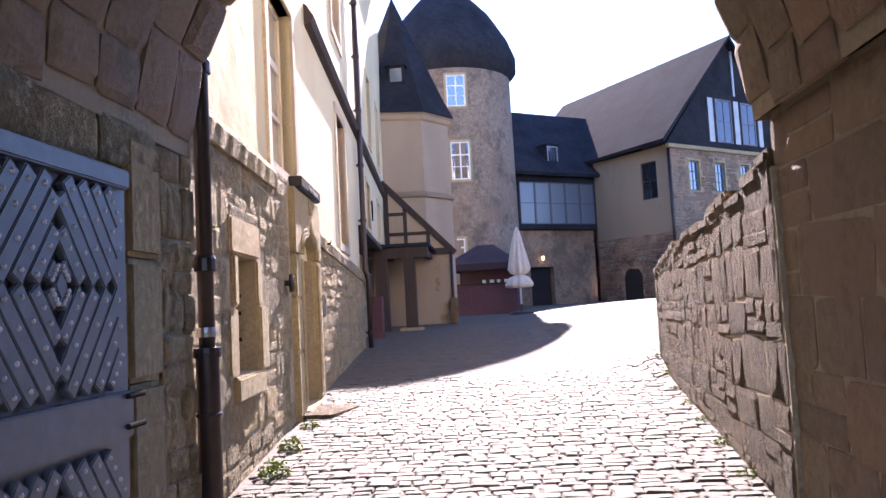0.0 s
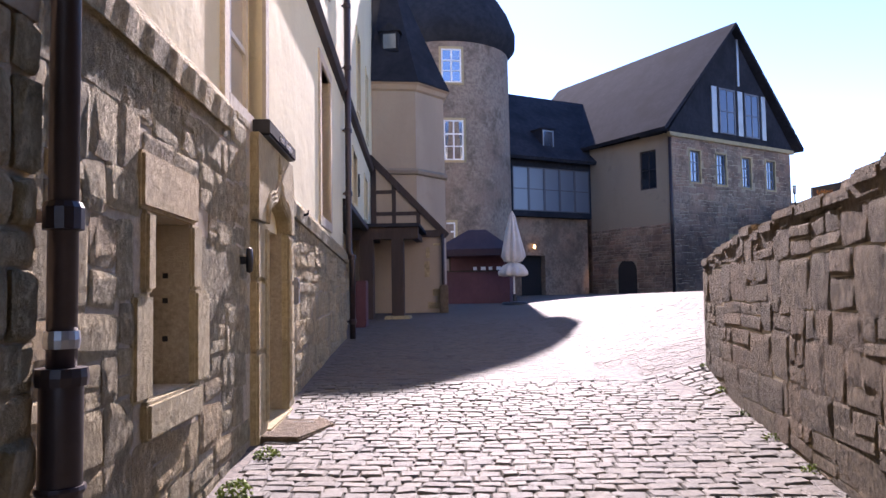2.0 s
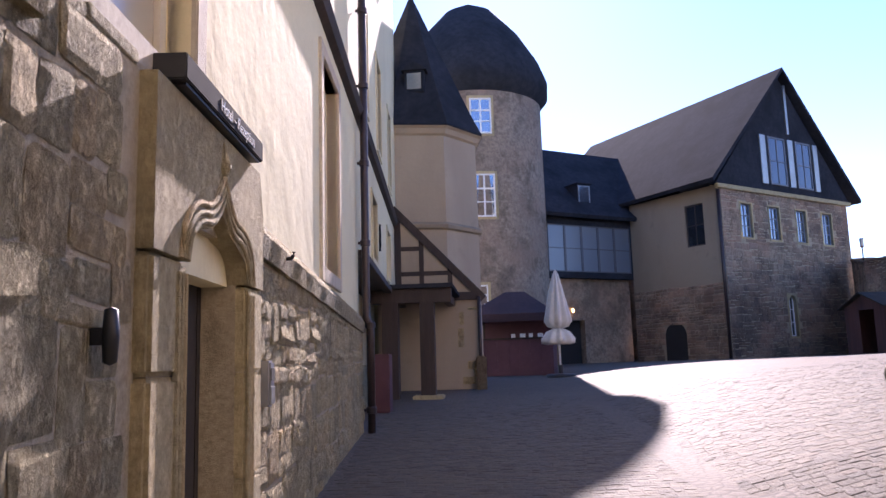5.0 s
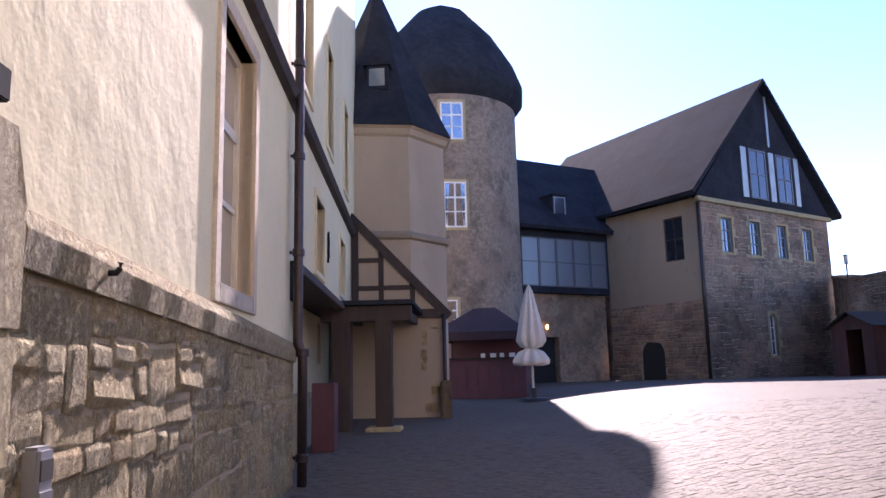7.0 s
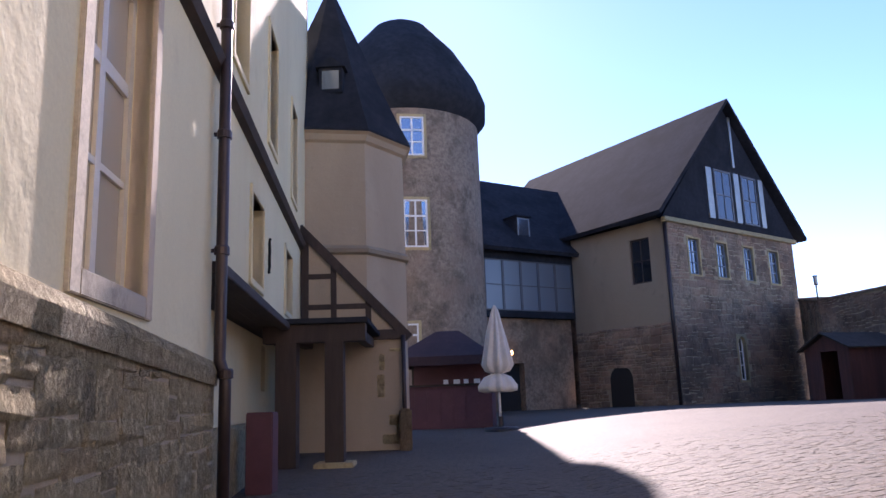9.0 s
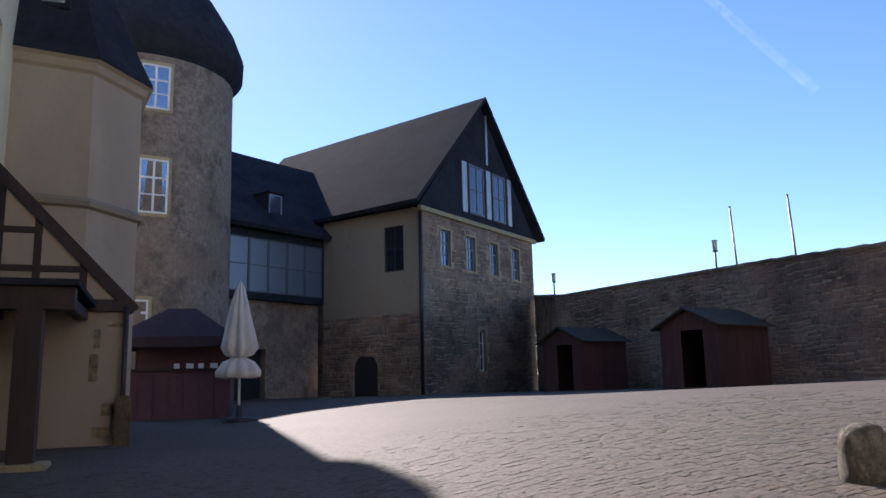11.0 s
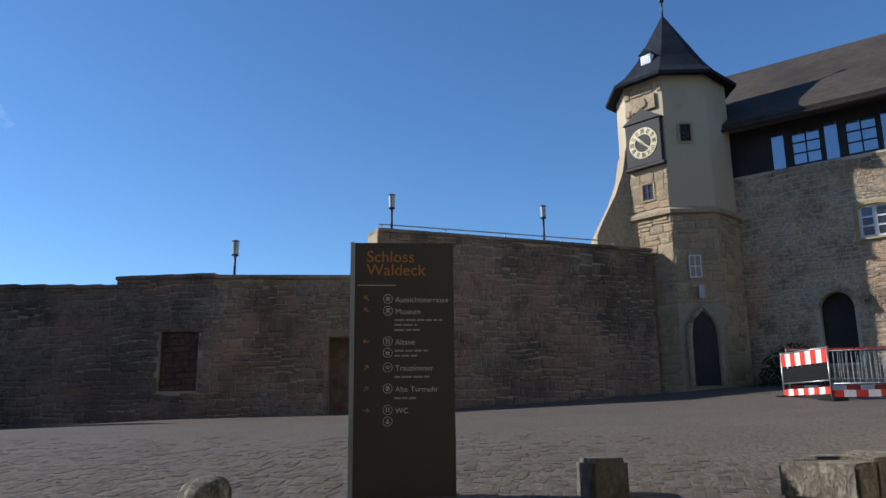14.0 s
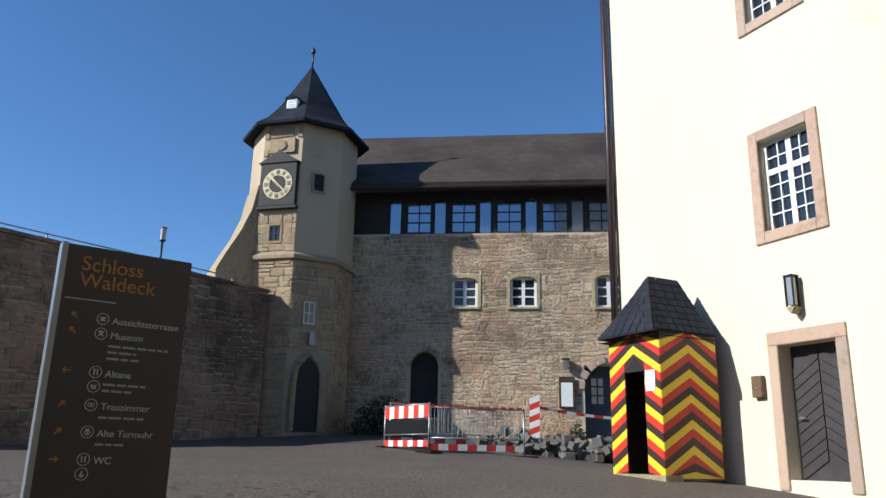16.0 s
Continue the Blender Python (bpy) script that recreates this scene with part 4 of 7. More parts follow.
boulder_post(5.45, 13.98, max(0.25, 1.46 - ground_z(5.45, 13.98)), 0.29, "square cut stone bollard on the setts", 0, True)

# ---------------------------------------------------------------- turret and round tower at the end of the lane
turret = thing("stair_turret", "octagonal ochre-plastered stair turret with slate spire", "tower", kind="structure")
TX, TY, TR = -3.4, 30.35, 2.06
TC = pose(TX, TY, 0, 0, 0, -58)
bm = bmesh.new()
add_lathe(bm, [(TR + 0.03, -0.2), (TR, 3.1), (TR, 5.6), (TR - 0.03, 8.55)], 8, TC)
part("drum", bm, PLASTER_TOWER, turret, "stained ochre plaster")
# darker plaster colour paints in the shadow along this course
bm = bmesh.new()
add_lathe(bm, [(TR - 0.02, 5.42), (TR + 0.1, 5.47), (TR + 0.12, 5.57), (TR - 0.02, 5.68)], 8, TC)
part("string_course", bm, PLASTER_HOUSE, turret, "stone string course, coloured darker for its shadow")
bm = bmesh.new()
add_lathe(bm, [(TR - 0.03, 8.3), (TR + 0.06, 8.36), (TR + 0.12, 8.5), (TR + 0.22, 8.56), (TR - 0.03, 8.62)], 8, TC)
part("eaves_cornice", bm, PLASTER_TOWER, turret)
bm = bmesh.new()
add_lathe(bm, [(TR - 0.1, 8.58), (TR + 0.2, 8.56), (TR + 0.21, 8.63), (TR - 0.12, 9.3), (1.32, 10.7), (0.62, 12.3), (0.02, 13.7)], 8, TC)
part("spire", bm, SLATE, turret, "dark slate spire")
TF = along((-3.5, 28.75), (-2.75, 28.7))
bm = bmesh.new()
add_box(bm, 0.0, 0.62, 0.0, 0.9, 9.75, 10.45, TF, 0.02)
part("dormer", bm, SLATE, turret, "small slate-hung dormer")
bm = bmesh.new()
add_box(bm, 0.09, 0.53, -0.006, 0.01, 9.85, 10.36, TF)
part("dormer_pane", bm, GLASS_BLUE, turret)
bm = bmesh.new()
add_prism(bm, [(-0.08, 10.452), (0.7, 10.452), (0.31, 10.75)], -0.06, 1.1, TF @ Matrix(((1, 0, 0, 0), (0, 0, 1, 0), (0, 1, 0, 0), (0, 0, 0, 1))))
part("dormer_roof", bm, SLATE, turret)

tower = thing("round_tower", "tall round stone tower with domed slate cap", "tower", kind="structure")
RC = Matrix.Translation((-1.85, 44.0, 0))
bm = bmesh.new()
add_lathe(bm, [(3.55, -0.2), (3.5, 7.5), (3.46, 14.2)], 56, RC)
part("drum", bm, ROUNDSTONE, tower, "grey-brown rubble stone", smooth=True)
bm = bmesh.new()
add_lathe(bm, [(3.45, 14.0), (3.85, 14.5), (3.88, 15.2), (3.5, 16.2), (2.6, 17.7), (1.3, 19.2), (0.02, 19.9)], 56, RC)
part("slate_cap", bm, SLATE, tower, "dark slate dome", smooth=True)


def tower_window(az, z, w, h):
    n_ = Vector((math.sin(radians(az)), -math.cos(radians(az)), 0))
    c = Vector((-1.85, 44.0, 0)) + n_ * 3.44
    d_ = Vector((-n_.y, n_.x, 0))
    m_ = along((c.x - d_.x * w / 2, c.y - d_.y * w / 2), (c.x + d_.x * w / 2, c.y + d_.y * w / 2))
    window(m_, 0, w, z, z + h, -0.04, 2, 3, "white cross-barred window in a round stone tower", WHITEPAINT, GLASS_BLUE, 0.07, 0.05, 0.08, 0.12, DRESSED, transom=1)


tower_window(9, 8.0, 1.0, 2.0)
tower_window(8, 11.9, 1.0, 1.7)
tower_window(0, 3.6, 1.1, 1.3)

# timber lean-to porch
porch = thing("timber_porch", "dark half-timbered lean-to porch with plaster panels", "porch", kind="structure")


def beam(p, q_, w, name="beam", mat=TIMBER, par=None):
    """A squared timber from p to q_."""
    p, q_ = Vector(p), Vector(q_)
    d_ = (q_ - p).normalized()
    s_ = d_.cross(Vector((0, 1, 0))).normalized() if abs(d_.y) < 0.9 else d_.cross(Vector((1, 0, 0))).normalized()
    u_ = s_.cross(d_)
    m_ = Matrix(((d_.x, s_.x, u_.x, p.x), (d_.y, s_.y, u_.y, p.y), (d_.z, s_.z, u_.z, p.z), (0, 0, 0, 1)))
    b_ = bmesh.new()
    add_box(b_, 0, (q_ - p).length, -w / 2, w / 2, -w / 2, w / 2, m_, 0.01)
    part(name, b_, mat, par if par is not None else porch)


PY = 24.3
gz = ground_z(-2.5, PY)
beam((-3.42, PY, gz - 0.1), (-3.42, PY, 2.96), 0.38, "post")
beam((-2.55, PY, gz - 0.1), (-2.55, PY, 2.96), 0.34, "post")
beam((-3.85, PY, 3.12), (-1.97, PY, 3.12), 0.33, "head_beam")
beam((-3.55, PY + 3.0, 3.33), (-1.4, PY + 3.0, 3.33), 0.22, "tie_beam")
beam((-3.74, PY + 3.0, 5.84), (-1.27, PY + 3.0, 3.24), 0.21, "rafter")
beam((-3.6, PY + 3.0, 3.42), (-3.6, PY + 3.0, 5.55), 0.17, "stud_post")
beam((-2.95, PY + 3.0, 3.44), (-2.95, PY + 3.0, 4.92), 0.13, "stud_post")
beam((-2.17, PY + 3.0, 3.44), (-2.17, PY + 3.0, 4.12), 0.13, "stud_post")
beam((-3.52, PY + 3.0, 4.69), (-2.88, PY + 3.0, 4.69), 0.12, "rail")
beam((-3.52, PY + 3.0, 3.99), (-2.1, PY + 3.0, 3.99), 0.12, "rail")
beam((-3.6, PY + 0.17, 3.15), (-3.5, PY + 2.9, 3.15), 0.2, "plate")
beam((-2.2, PY + 0.17, 3.15), (-2.15, PY + 2.9, 3.15), 0.2, "plate")
bm = bmesh.new()
add_prism(bm, [(-3.62, 3.3), (-1.42, 3.3), (-3.62, 5.6)], PY + 2.97, PY + 3.07, Matrix(((1, 0, 0, 0), (0, 0, 1, 0), (0, 1, 0, 0), (0, 0, 0, 1))))
part("panel", bm, PLASTER_TOWER, porch)
bm = bmesh.new()
add_box(bm, -3.95, -1.92, PY - 0.25, PY + 2.95, 3.29, 3.39, None, 0.01)
part("porch_roof", bm, SLATE, porch)
bm = bmesh.new()
add_box(bm, -4.2, -1.45, PY + 3.0, PY + 3.2, 0.3, 3.25, None, 0.01)
part("back_wall", bm, PLASTER_TOWER, porch, "patched ochre plaster wall")
for px, pz, pw, ph in ((-1.95, 2.55, 0.12, 0.35), (-2.0, 1.95, 0.16, 0.5), (-1.75, 1.35, 0.3, 0.22), (-1.6, 1.15, 0.14, 0.4), (-1.9, 0.95, 0.35, 0.2), (-3.0, 1.2, 0.2, 0.3), (-1.72, 2.95, 0.3, 0.07)):
    bm = bmesh.new()
    add_box(bm, px, px + pw, PY + 2.985, PY + 3.02, pz, pz + ph, None, 0.01)
    part("bared_stone", bm, SANDSTONE, porch, "bare stone where the plaster has gone")
bm = bmesh.new()
add_box(bm, -2.9, -2.2, PY - 0.35, PY + 0.35, gz - 0.05, gz + 0.08, None, 0.02)
part("post_base", bm, DRESSED, porch)
bm = bmesh.new()
add_tube(bm, [(-1.4, PY + 2.85, 0.75), (-1.4, PY + 2.85, 3.3)], 0.05, 10)
tagged(part("downpipe", bm, PIPE, smooth=True), "dark downpipe at the corner of the porch", "downpipe")
bm = bmesh.new()
add_box(bm, -1.52, -1.25, PY + 2.65, PY + 2.95, 0.7, 1.7, None, 0.04)
tagged(part("corner_stone", bm, PARAPET), "upright stone guard at a wall corner", "stone")
# maroon box added in place of the downpipe's red-brown lower part
pipe_box = thing("maroon_box", "tall maroon box in place of the lower downpipe", "box")
bm = bmesh.new()
add_box(bm, -3.35, -2.98, 20.9, 21.3, ground_z(-3.1, 21), 1.75, None, 0.015)
part("body", bm, MAROON, pipe_box)

# ---------------------------------------------------------------- kiosk and parasol
kiosk = thing("drinks_kiosk", "maroon drinks kiosk under a dark canvas canopy", "kiosk")
kz = ground_z(-0.4, 34.5)
KM = along((-1.75, 34.6), (1.05, 34.2), kz)
bm = bmesh.new()
add_box(bm, 0, 2.8, 0, 1.8, -0.1, 1.3, KM, 0.02)
part("counter", bm, MAROON, kiosk)
for k in range(7):
    bm = bmesh.new()
    add_box(bm, 0.02 + 0.4 * k, 0.4 + 0.4 * k - 0.02, -0.02, 0.0, 0.0, 1.24, KM, 0.004)
    part("panel", bm, MAROON, kiosk)
bm = bmesh.new()
add_box(bm, -0.08, 2.88, -0.12, 0.4, 1.3, 1.36, KM, 0.01)
part("counter_top", bm, TIMBER, kiosk)
for x_ in (0.05, 2.75):
    for y_ in (0.05, 1.75):
        bm = bmesh.new()
        add_box(bm, x_ - 0.04, x_ + 0.04, y_ - 0.04, y_ + 0.04, 1.3, 2.5, KM)
        part("post", bm, TIMBER, kiosk)
bm = bmesh.new()
va = [bm.verts.new(KM @ Vector(p)) for p in ((-0.3, -0.35, 2.22), (2.95, -0.35, 2.22), (2.95, 2.1, 2.22), (-0.3, 2.1, 2.22), (1.0, 0.9, 3.1), (1.75, 0.9, 3.1))]
vb = [bm.verts.new(v.co - Vector((0, 0, 0.28))) for v in va[:4]]
for f in ((0, 1, 5, 4), (1, 2, 5), (2, 3, 4, 5), (3, 0, 4)):
    bm.faces.new([va[i] for i in f])
for i in range(4):
    bm.faces.new((va[i], va[(i + 1) % 4], vb[(i + 1) % 4], vb[i]))
part("canopy", bm, DARKCANVAS, kiosk, "dark sagging canvas canopy")
bm = bmesh.new()
add_box(bm, 0.1, 2.7, 1.6, 1.72, 1.3, 2.3, KM)
part("back_panel", bm, MAROON, kiosk)
for k in range(4):
    nb = thing("card_box", "small white card box on the kiosk counter", "box", "boxes on the counter")
    bm = bmesh.new()
    add_box(bm, 1.3 + 0.32 * k, 1.44 + 0.32 * k + 0.05 * (k % 2), 0.05, 0.15, 1.362, 1.5, KM, 0.004)
    part("carton", bm, WHITEPAINT, nb)

UX, UY = 1.1, 32.2
uz = ground_z(UX, UY)
para = thing("parasol", "closed ivory market parasol on a pole with round base", "parasol", at=pose(UX, UY, uz))
bm = bmesh.new()
add_lathe(bm, [(0.001, -0.05), (0.5, -0.05), (0.5, 0.06), (0.46, 0.1), (0.08, 0.12), (0.08, 0.4), (0.001, 0.4)], 24)
part("base", bm, IRON, para)
bm = bmesh.new()
add_tube(bm, [(0, 0, 0.1), (-0.03, 0, 3.3)], 0.035, 12)
part("pole", bm, WHITEPAINT, para, smooth=True)


def folds(prof, n=8, depth=0.18, seg=64, ph=0.0):
    q = bmesh.new()
    rings_ = []
    for r_, z_ in prof:
        rings_.append([q.verts.new((r_ * (1 + depth * math.cos(n * a_ + ph) + 0.05 * math.sin(3 * a_ + z_ * 4)) * math.cos(a_) - 0.03, r_ * (1 + depth * math.cos(n * a_ + ph)) * math.sin(a_), z_ + 0.03 * r_ * math.cos(n * a_))) for a_ in [2 * math.pi * k / seg for k in range(seg)]])
    for r0_, r1_ in zip(rings_, rings_[1:]):
        for k in range(seg):
            q.faces.new((r0_[k], r0_[(k + 1) % seg], r1_[(k + 1) % seg], r1_[k]))
    return q


part("canopy", folds([(0.02, 3.56), (0.1, 3.36), (0.23, 2.75), (0.36, 2.05), (0.4, 1.82), (0.3, 1.64), (0.13, 1.58)]), CANVAS, para, "folded ivory canvas", smooth=True)
part("valance", folds([(0.13, 1.6), (0.36, 1.48), (0.52, 1.24), (0.5, 1.1), (0.38, 1.07)], 9, 0.14, 64, 0.7), CANVAS, para, "gathered lower hem of the canvas", smooth=True)

# ---------------------------------------------------------------- gabled house
C0, C1 = Vector((11.2, 47.6)), Vector((20.85, 54.74))
GA = along(C0, C1)
GLN = (C1 - C0).length
HB = 1.0
GWIN = [(1.62, 2.55, 7.8, 9.68), (4.12, 5.05, 7.8, 9.68), (6.68, 7.6, 7.8, 9.68), (9.25, 10.2, 7.8, 9.68)]
LOWWIN = (5.2, 5.9, 2.4, 4.7)
wall_gable = add_wall("wall_gable", GA, GLN, HB, 10.65, 0.6, GWIN + [LOWWIN], MORTAR, "rubble sandstone gable wall of the house")
LATER.append(lambda: masonry(wall_gable, GA, 0, GLN, lambda x: 1.2, lambda x: 10.6, (0.22, 0.42), (0.35, 0.95), YARDWALL, 0.02, 0.012, [(a - 0.12, b + 0.12, c - 0.12, d + 0.12) for a, b, c, d in GWIN + [LOWWIN]], (0, 99), 300, 31, loose=2.0))
for w in GWIN:
    window(GA, *w, 0.15, 2, 3, "tall casement window with blue-grey frame", plain_mat("blue_grey_paint", (0.16, 0.2, 0.26), 0.5), GLASS_BLUE, 0.08, 0.05, 0.07, 0.1, DRESSED, transom=1)
low_arch = window(GA, *LOWWIN, 0.2, 2, 3, "narrow arched window with white frame", WHITEPAINT, GLASS_BLUE, 0.07, 0.05, None, 0.12, DRESSED)
APEX = 17.9
EAVE = 10.6
bm = bmesh.new()
gm = Matrix(((1, 0, 0, 0), (0, 0, 1, 0), (0, 1, 0, 0), (0, 0, 0, 1)))
add_prism(bm, [(-0.35, EAVE), (GLN + 0.35, EAVE), (GLN / 2 + 0.05, APEX - 0.25)], -0.02, 0.4, GA @ gm)
wall_gable_top = tagged(part("wall_gable_top", bm, SLATE), "dark slate-hung gable", "gable", kind="structure")
for i, (x_a, x_b) in enumerate(((3.75, 4.25), (6.35, 6.85), (8.85, 9.3))):
    bm = bmesh.new()
    add_box(bm, x_a, x_b, -0.1, -0.024, 11.0, 13.85, GA)
    tagged(part("window_post", bm, ZINC), "pale metal post between gable windows", "post", kind="structure")
for x_a, x_b in ((4.5, 6.1), (7.1, 8.6)):
    window(GA, x_a, x_b, 11.0, 13.85, -0.06, 2, 2, "large gable window with dark frame", plain_mat("gable_frame", (0.12, 0.13, 0.15), 0.5), GLASS_MID, 0.1, 0.06)
bm = bmesh.new()
add_box(bm, 6.42, 6.62, -0.1, -0.024, 14.2, 17.2, GA)
tagged(part("gable_slit", bm, ZINC), "tall pale metal strip in the gable", "strip", kind="structure")
bm = bmesh.new()
add_box(bm, -0.3, GLN + 0.3, -0.16, 0.1, EAVE - 0.25, EAVE, GA, 0.03)
tagged(part("trim", bm, DRESSED), "moulded stone band under the gable", "trim", kind="structure")
# roof: two slopes with thickness
ROOF_L = 17.5
RSH = Matrix(((1, 0.09, 0, 0), (0, 1, 0, 0), (0, 0, 1, 0), (0, 0, 0, 1)))   # the ridge runs a little askew
house_roof = thing("house_roof", "steep dark slate roof of the gabled house", "roof", kind="structure")
for side in (0, 1):
    bm = bmesh.new()
    if side == 0:
        pr = [(-0.95, EAVE - 0.05), (GLN / 2 + 0.05, APEX), (GLN / 2 + 0.05, APEX + 0.22), (-1.05, EAVE + 0.15)]
    else:
        pr = [(GLN + 0.95, EAVE - 0.05), (GLN + 1.05, EAVE + 0.15), (GLN / 2 + 0.055, APEX + 0.22), (GLN / 2 + 0.055, APEX)]
    add_prism(bm, pr, -0.45, ROOF_L, GA @ RSH @ gm)
    part("roof_slope", bm, SLATE, house_roof)
SL = along(C0 + Vector((-0.595, 0.804)) * 6.6, C0)
wall_house_left = add_wall("wall_house_side", SL, 6.6, HB, 10.6, 0.6, [(5.2 - 1.05, 5.42, 7.45, 9.8)], PLASTER_HOUSE, "ochre plastered side wall of the house")
window(SL, 4.15, 5.42, 7.45, 9.8, 0.12, 2, 2, "dark shuttered window in ochre plaster", TIMBER, GLASS, 0.08, 0.05)
LATER.append(lambda: masonry(wall_house_left, SL, 0, 6.6, lambda x: 1.2, lambda x: 5.3, (0.22, 0.42), (0.35, 0.9), YARDWALL, 0.04, 0.02, [(2.2, 3.7, 1.0, 3.2)], (0, 99), 120, 33))
# the doorway's inner shade, as a near-black slab on the wall
bm = bmesh.new()
add_box(bm, 2.2, 3.7, -0.02, 0.1, 1.1, 2.6, SL)
add_lathe(bm, [(0.001, -0.02), (0.75, -0.02), (0.75, 0.1), (0.001, 0.1)], 20, SL @ Matrix.Translation((2.95, 0, 2.6)) @ Matrix.Rotation(radians(-90), 4, "X"), 180, 360)
tagged(part(numbered("door"), bm, INTERIOR_SHADE), "low dark arched doorway in the house wall", "door", kind="structure")
bm = bmesh.new()
add_tube(bm, [SL @ Vector((6.55, -0.12, 1.2)), SL @ Vector((6.55, -0.12, 10.3))], 0.09, 10)
tagged(part("downpipe", bm, PIPE, smooth=True), "dark downpipe at the house corner", "downpipe")
# other walls close the house
NB = Vector((-0.595, 0.804))
add_wall("wall_house_right", along(C1, C1 + NB * 19), 19.0, HB, 10.6, 0.5, [], YARDWALL, "stone side wall of the house")
add_wall("wall_house_back", along(C1 + NB * 19, C0 + NB * 19), GLN, HB, 10.6, 0.5, [], YARDWALL, "stone rear wall of the house")

# wing with the glazed gallery
Q0, Q1 = Vector((-1.0, 47.8)), Vector((7.3, 52.9))
WG = along(Q0, Q1)
WLN = (Q1 - Q0).length
GATE = (4.4, 6.25, HB, 3.7)
# dark stone chosen to put the overhang's shade into the wall colour
wall_wing = add_wall("wall_wing", WG @ Matrix.Translation((0, 0.45, 0)), WLN, HB, 6.1, 0.5, [GATE], YARDWALL, "stone wall below the glazed gallery, dark stone for its shade")
gallery = add_wall("wall_gallery", WG, WLN, 6.1, 9.7, 0.5, [(3.6, 9.65, 6.45, 9.2)], SLATE, "slate-clad gallery storey of the wing")
for k in range(5):
    window(WG, 3.62 + 1.206 * k, 3.62 + 1.206 * (k + 1), 6.45, 9.2, 0.08, 1, 2, "tall gallery window pane with dark frame", plain_mat("gallery_frame", (0.1, 0.11, 0.13), 0.5), GLASS_GALLERY, 0.07, 0.05)
# near-black slab that closes the passage and paints its shade
bm = bmesh.new()
add_box(bm, GATE[0] - 0.2, GATE[1] + 0.2, 0.9, 1.0, HB, 4.0, WG)
tagged(part(numbered("door"), bm, INTERIOR_SHADE), "dark arched passage through the wing", "door", kind="structure")
wing_roof = thing("wing_roof", "slate roof of the wing with a skylight", "roof", kind="structure")
bm = bmesh.new()
WX = WG @ Matrix(((0, 0, 1, 0), (1, 0, 0, 0), (0, 1, 0, 0), (0, 0, 0, 1)))
add_prism(bm, [(-0.5, 9.55), (5.2, 15.0), (5.2, 15.25), (-0.6, 9.75)], -3.0, WLN + 6.5, WX)
part("roof_slope", bm, SLATE, wing_roof)
# unseen back slope and rear wall, added to block sun from behind
bm = bmesh.new()
add_prism(bm, [(5.204, 15.0), (10.9, 9.55), (11.0, 9.75), (5.204, 15.25)], -3.0, WLN + 6.5, WX)
part("roof_slope", bm, SLATE, wing_roof)
add_wall("wall_wing_back", WG @ Matrix.Translation((-3.0, 10.0, 0)), WLN + 9.0, HB, 9.7, 0.4, [], YARDWALL, "unseen rear wall added to keep sun out of the wing")
lamp_w = thing("passage_lamp", "small warm lit wall lantern by the passage", "lamp")
bm = bmesh.new()
add_lathe(bm, [(0.001, -0.14), (0.055, -0.11), (0.07, 0.07), (0.001, 0.12)], 12, WG @ Matrix.Translation((5.3, 0.25, 4.25)))
part("lantern_glass", bm, LAMPGLOW, lamp_w)
skl = thing("roof_dormer", "small slate-cheeked dormer with a pale blue pane", "dormer", kind="structure")
bm = bmesh.new()
add_box(bm, 6.22, 7.18, 0.46, 1.9, 10.3, 11.8, WG, 0.02)
part("dormer_cheeks", bm, SLATE, skl)
bm = bmesh.new()
add_box(bm, 6.14, 7.26, 0.36, 2.2, 11.8, 11.88, WG, 0.01)
part("dormer_roof", bm, SLATE, skl)
bm = bmesh.new()
add_box(bm, 6.34, 7.06, 0.43, 0.45, 10.62, 11.66, WG)
part("pane", bm, GLASS_BLUE, skl)
for a, b, c, d in ((6.28, 6.34, 10.56, 11.72), (7.06, 7.12, 10.56, 11.72), (6.34, 7.06, 11.66, 11.72), (6.34, 7.06, 10.56, 10.62)):
    bm = bmesh.new()
    add_box(bm, a, b, 0.41, 0.458, c, d, WG)
    part("window_frame", bm, ZINC, skl)

# ---------------------------------------------------------------- yard wall
YP = [(20.6, 54.2), (17.0, 44.8), (18.45, 33.0), (18.6, 27.2), (18.6, 24.2), (19.82, 19.98), (25.2, 12.25)]
YT = [((0, 6.9), (10, 5.75)), ((0, 5.75), (11.6, 5.62)), ((0, 5.62), (6.1, 5.35)), ((0, 5.6), (3.1, 5.55)), ((0, 5.5), (5.1, 5.5)), ((0, 6.85), (9.6, 6.95))]
NICHE = (1.45, 2.6, 2.5, 4.1)
DWAY = (3.1, 4.06, 1.6, 3.9)
YARD_HOLES = {3: [NICHE], 4: [DWAY]}
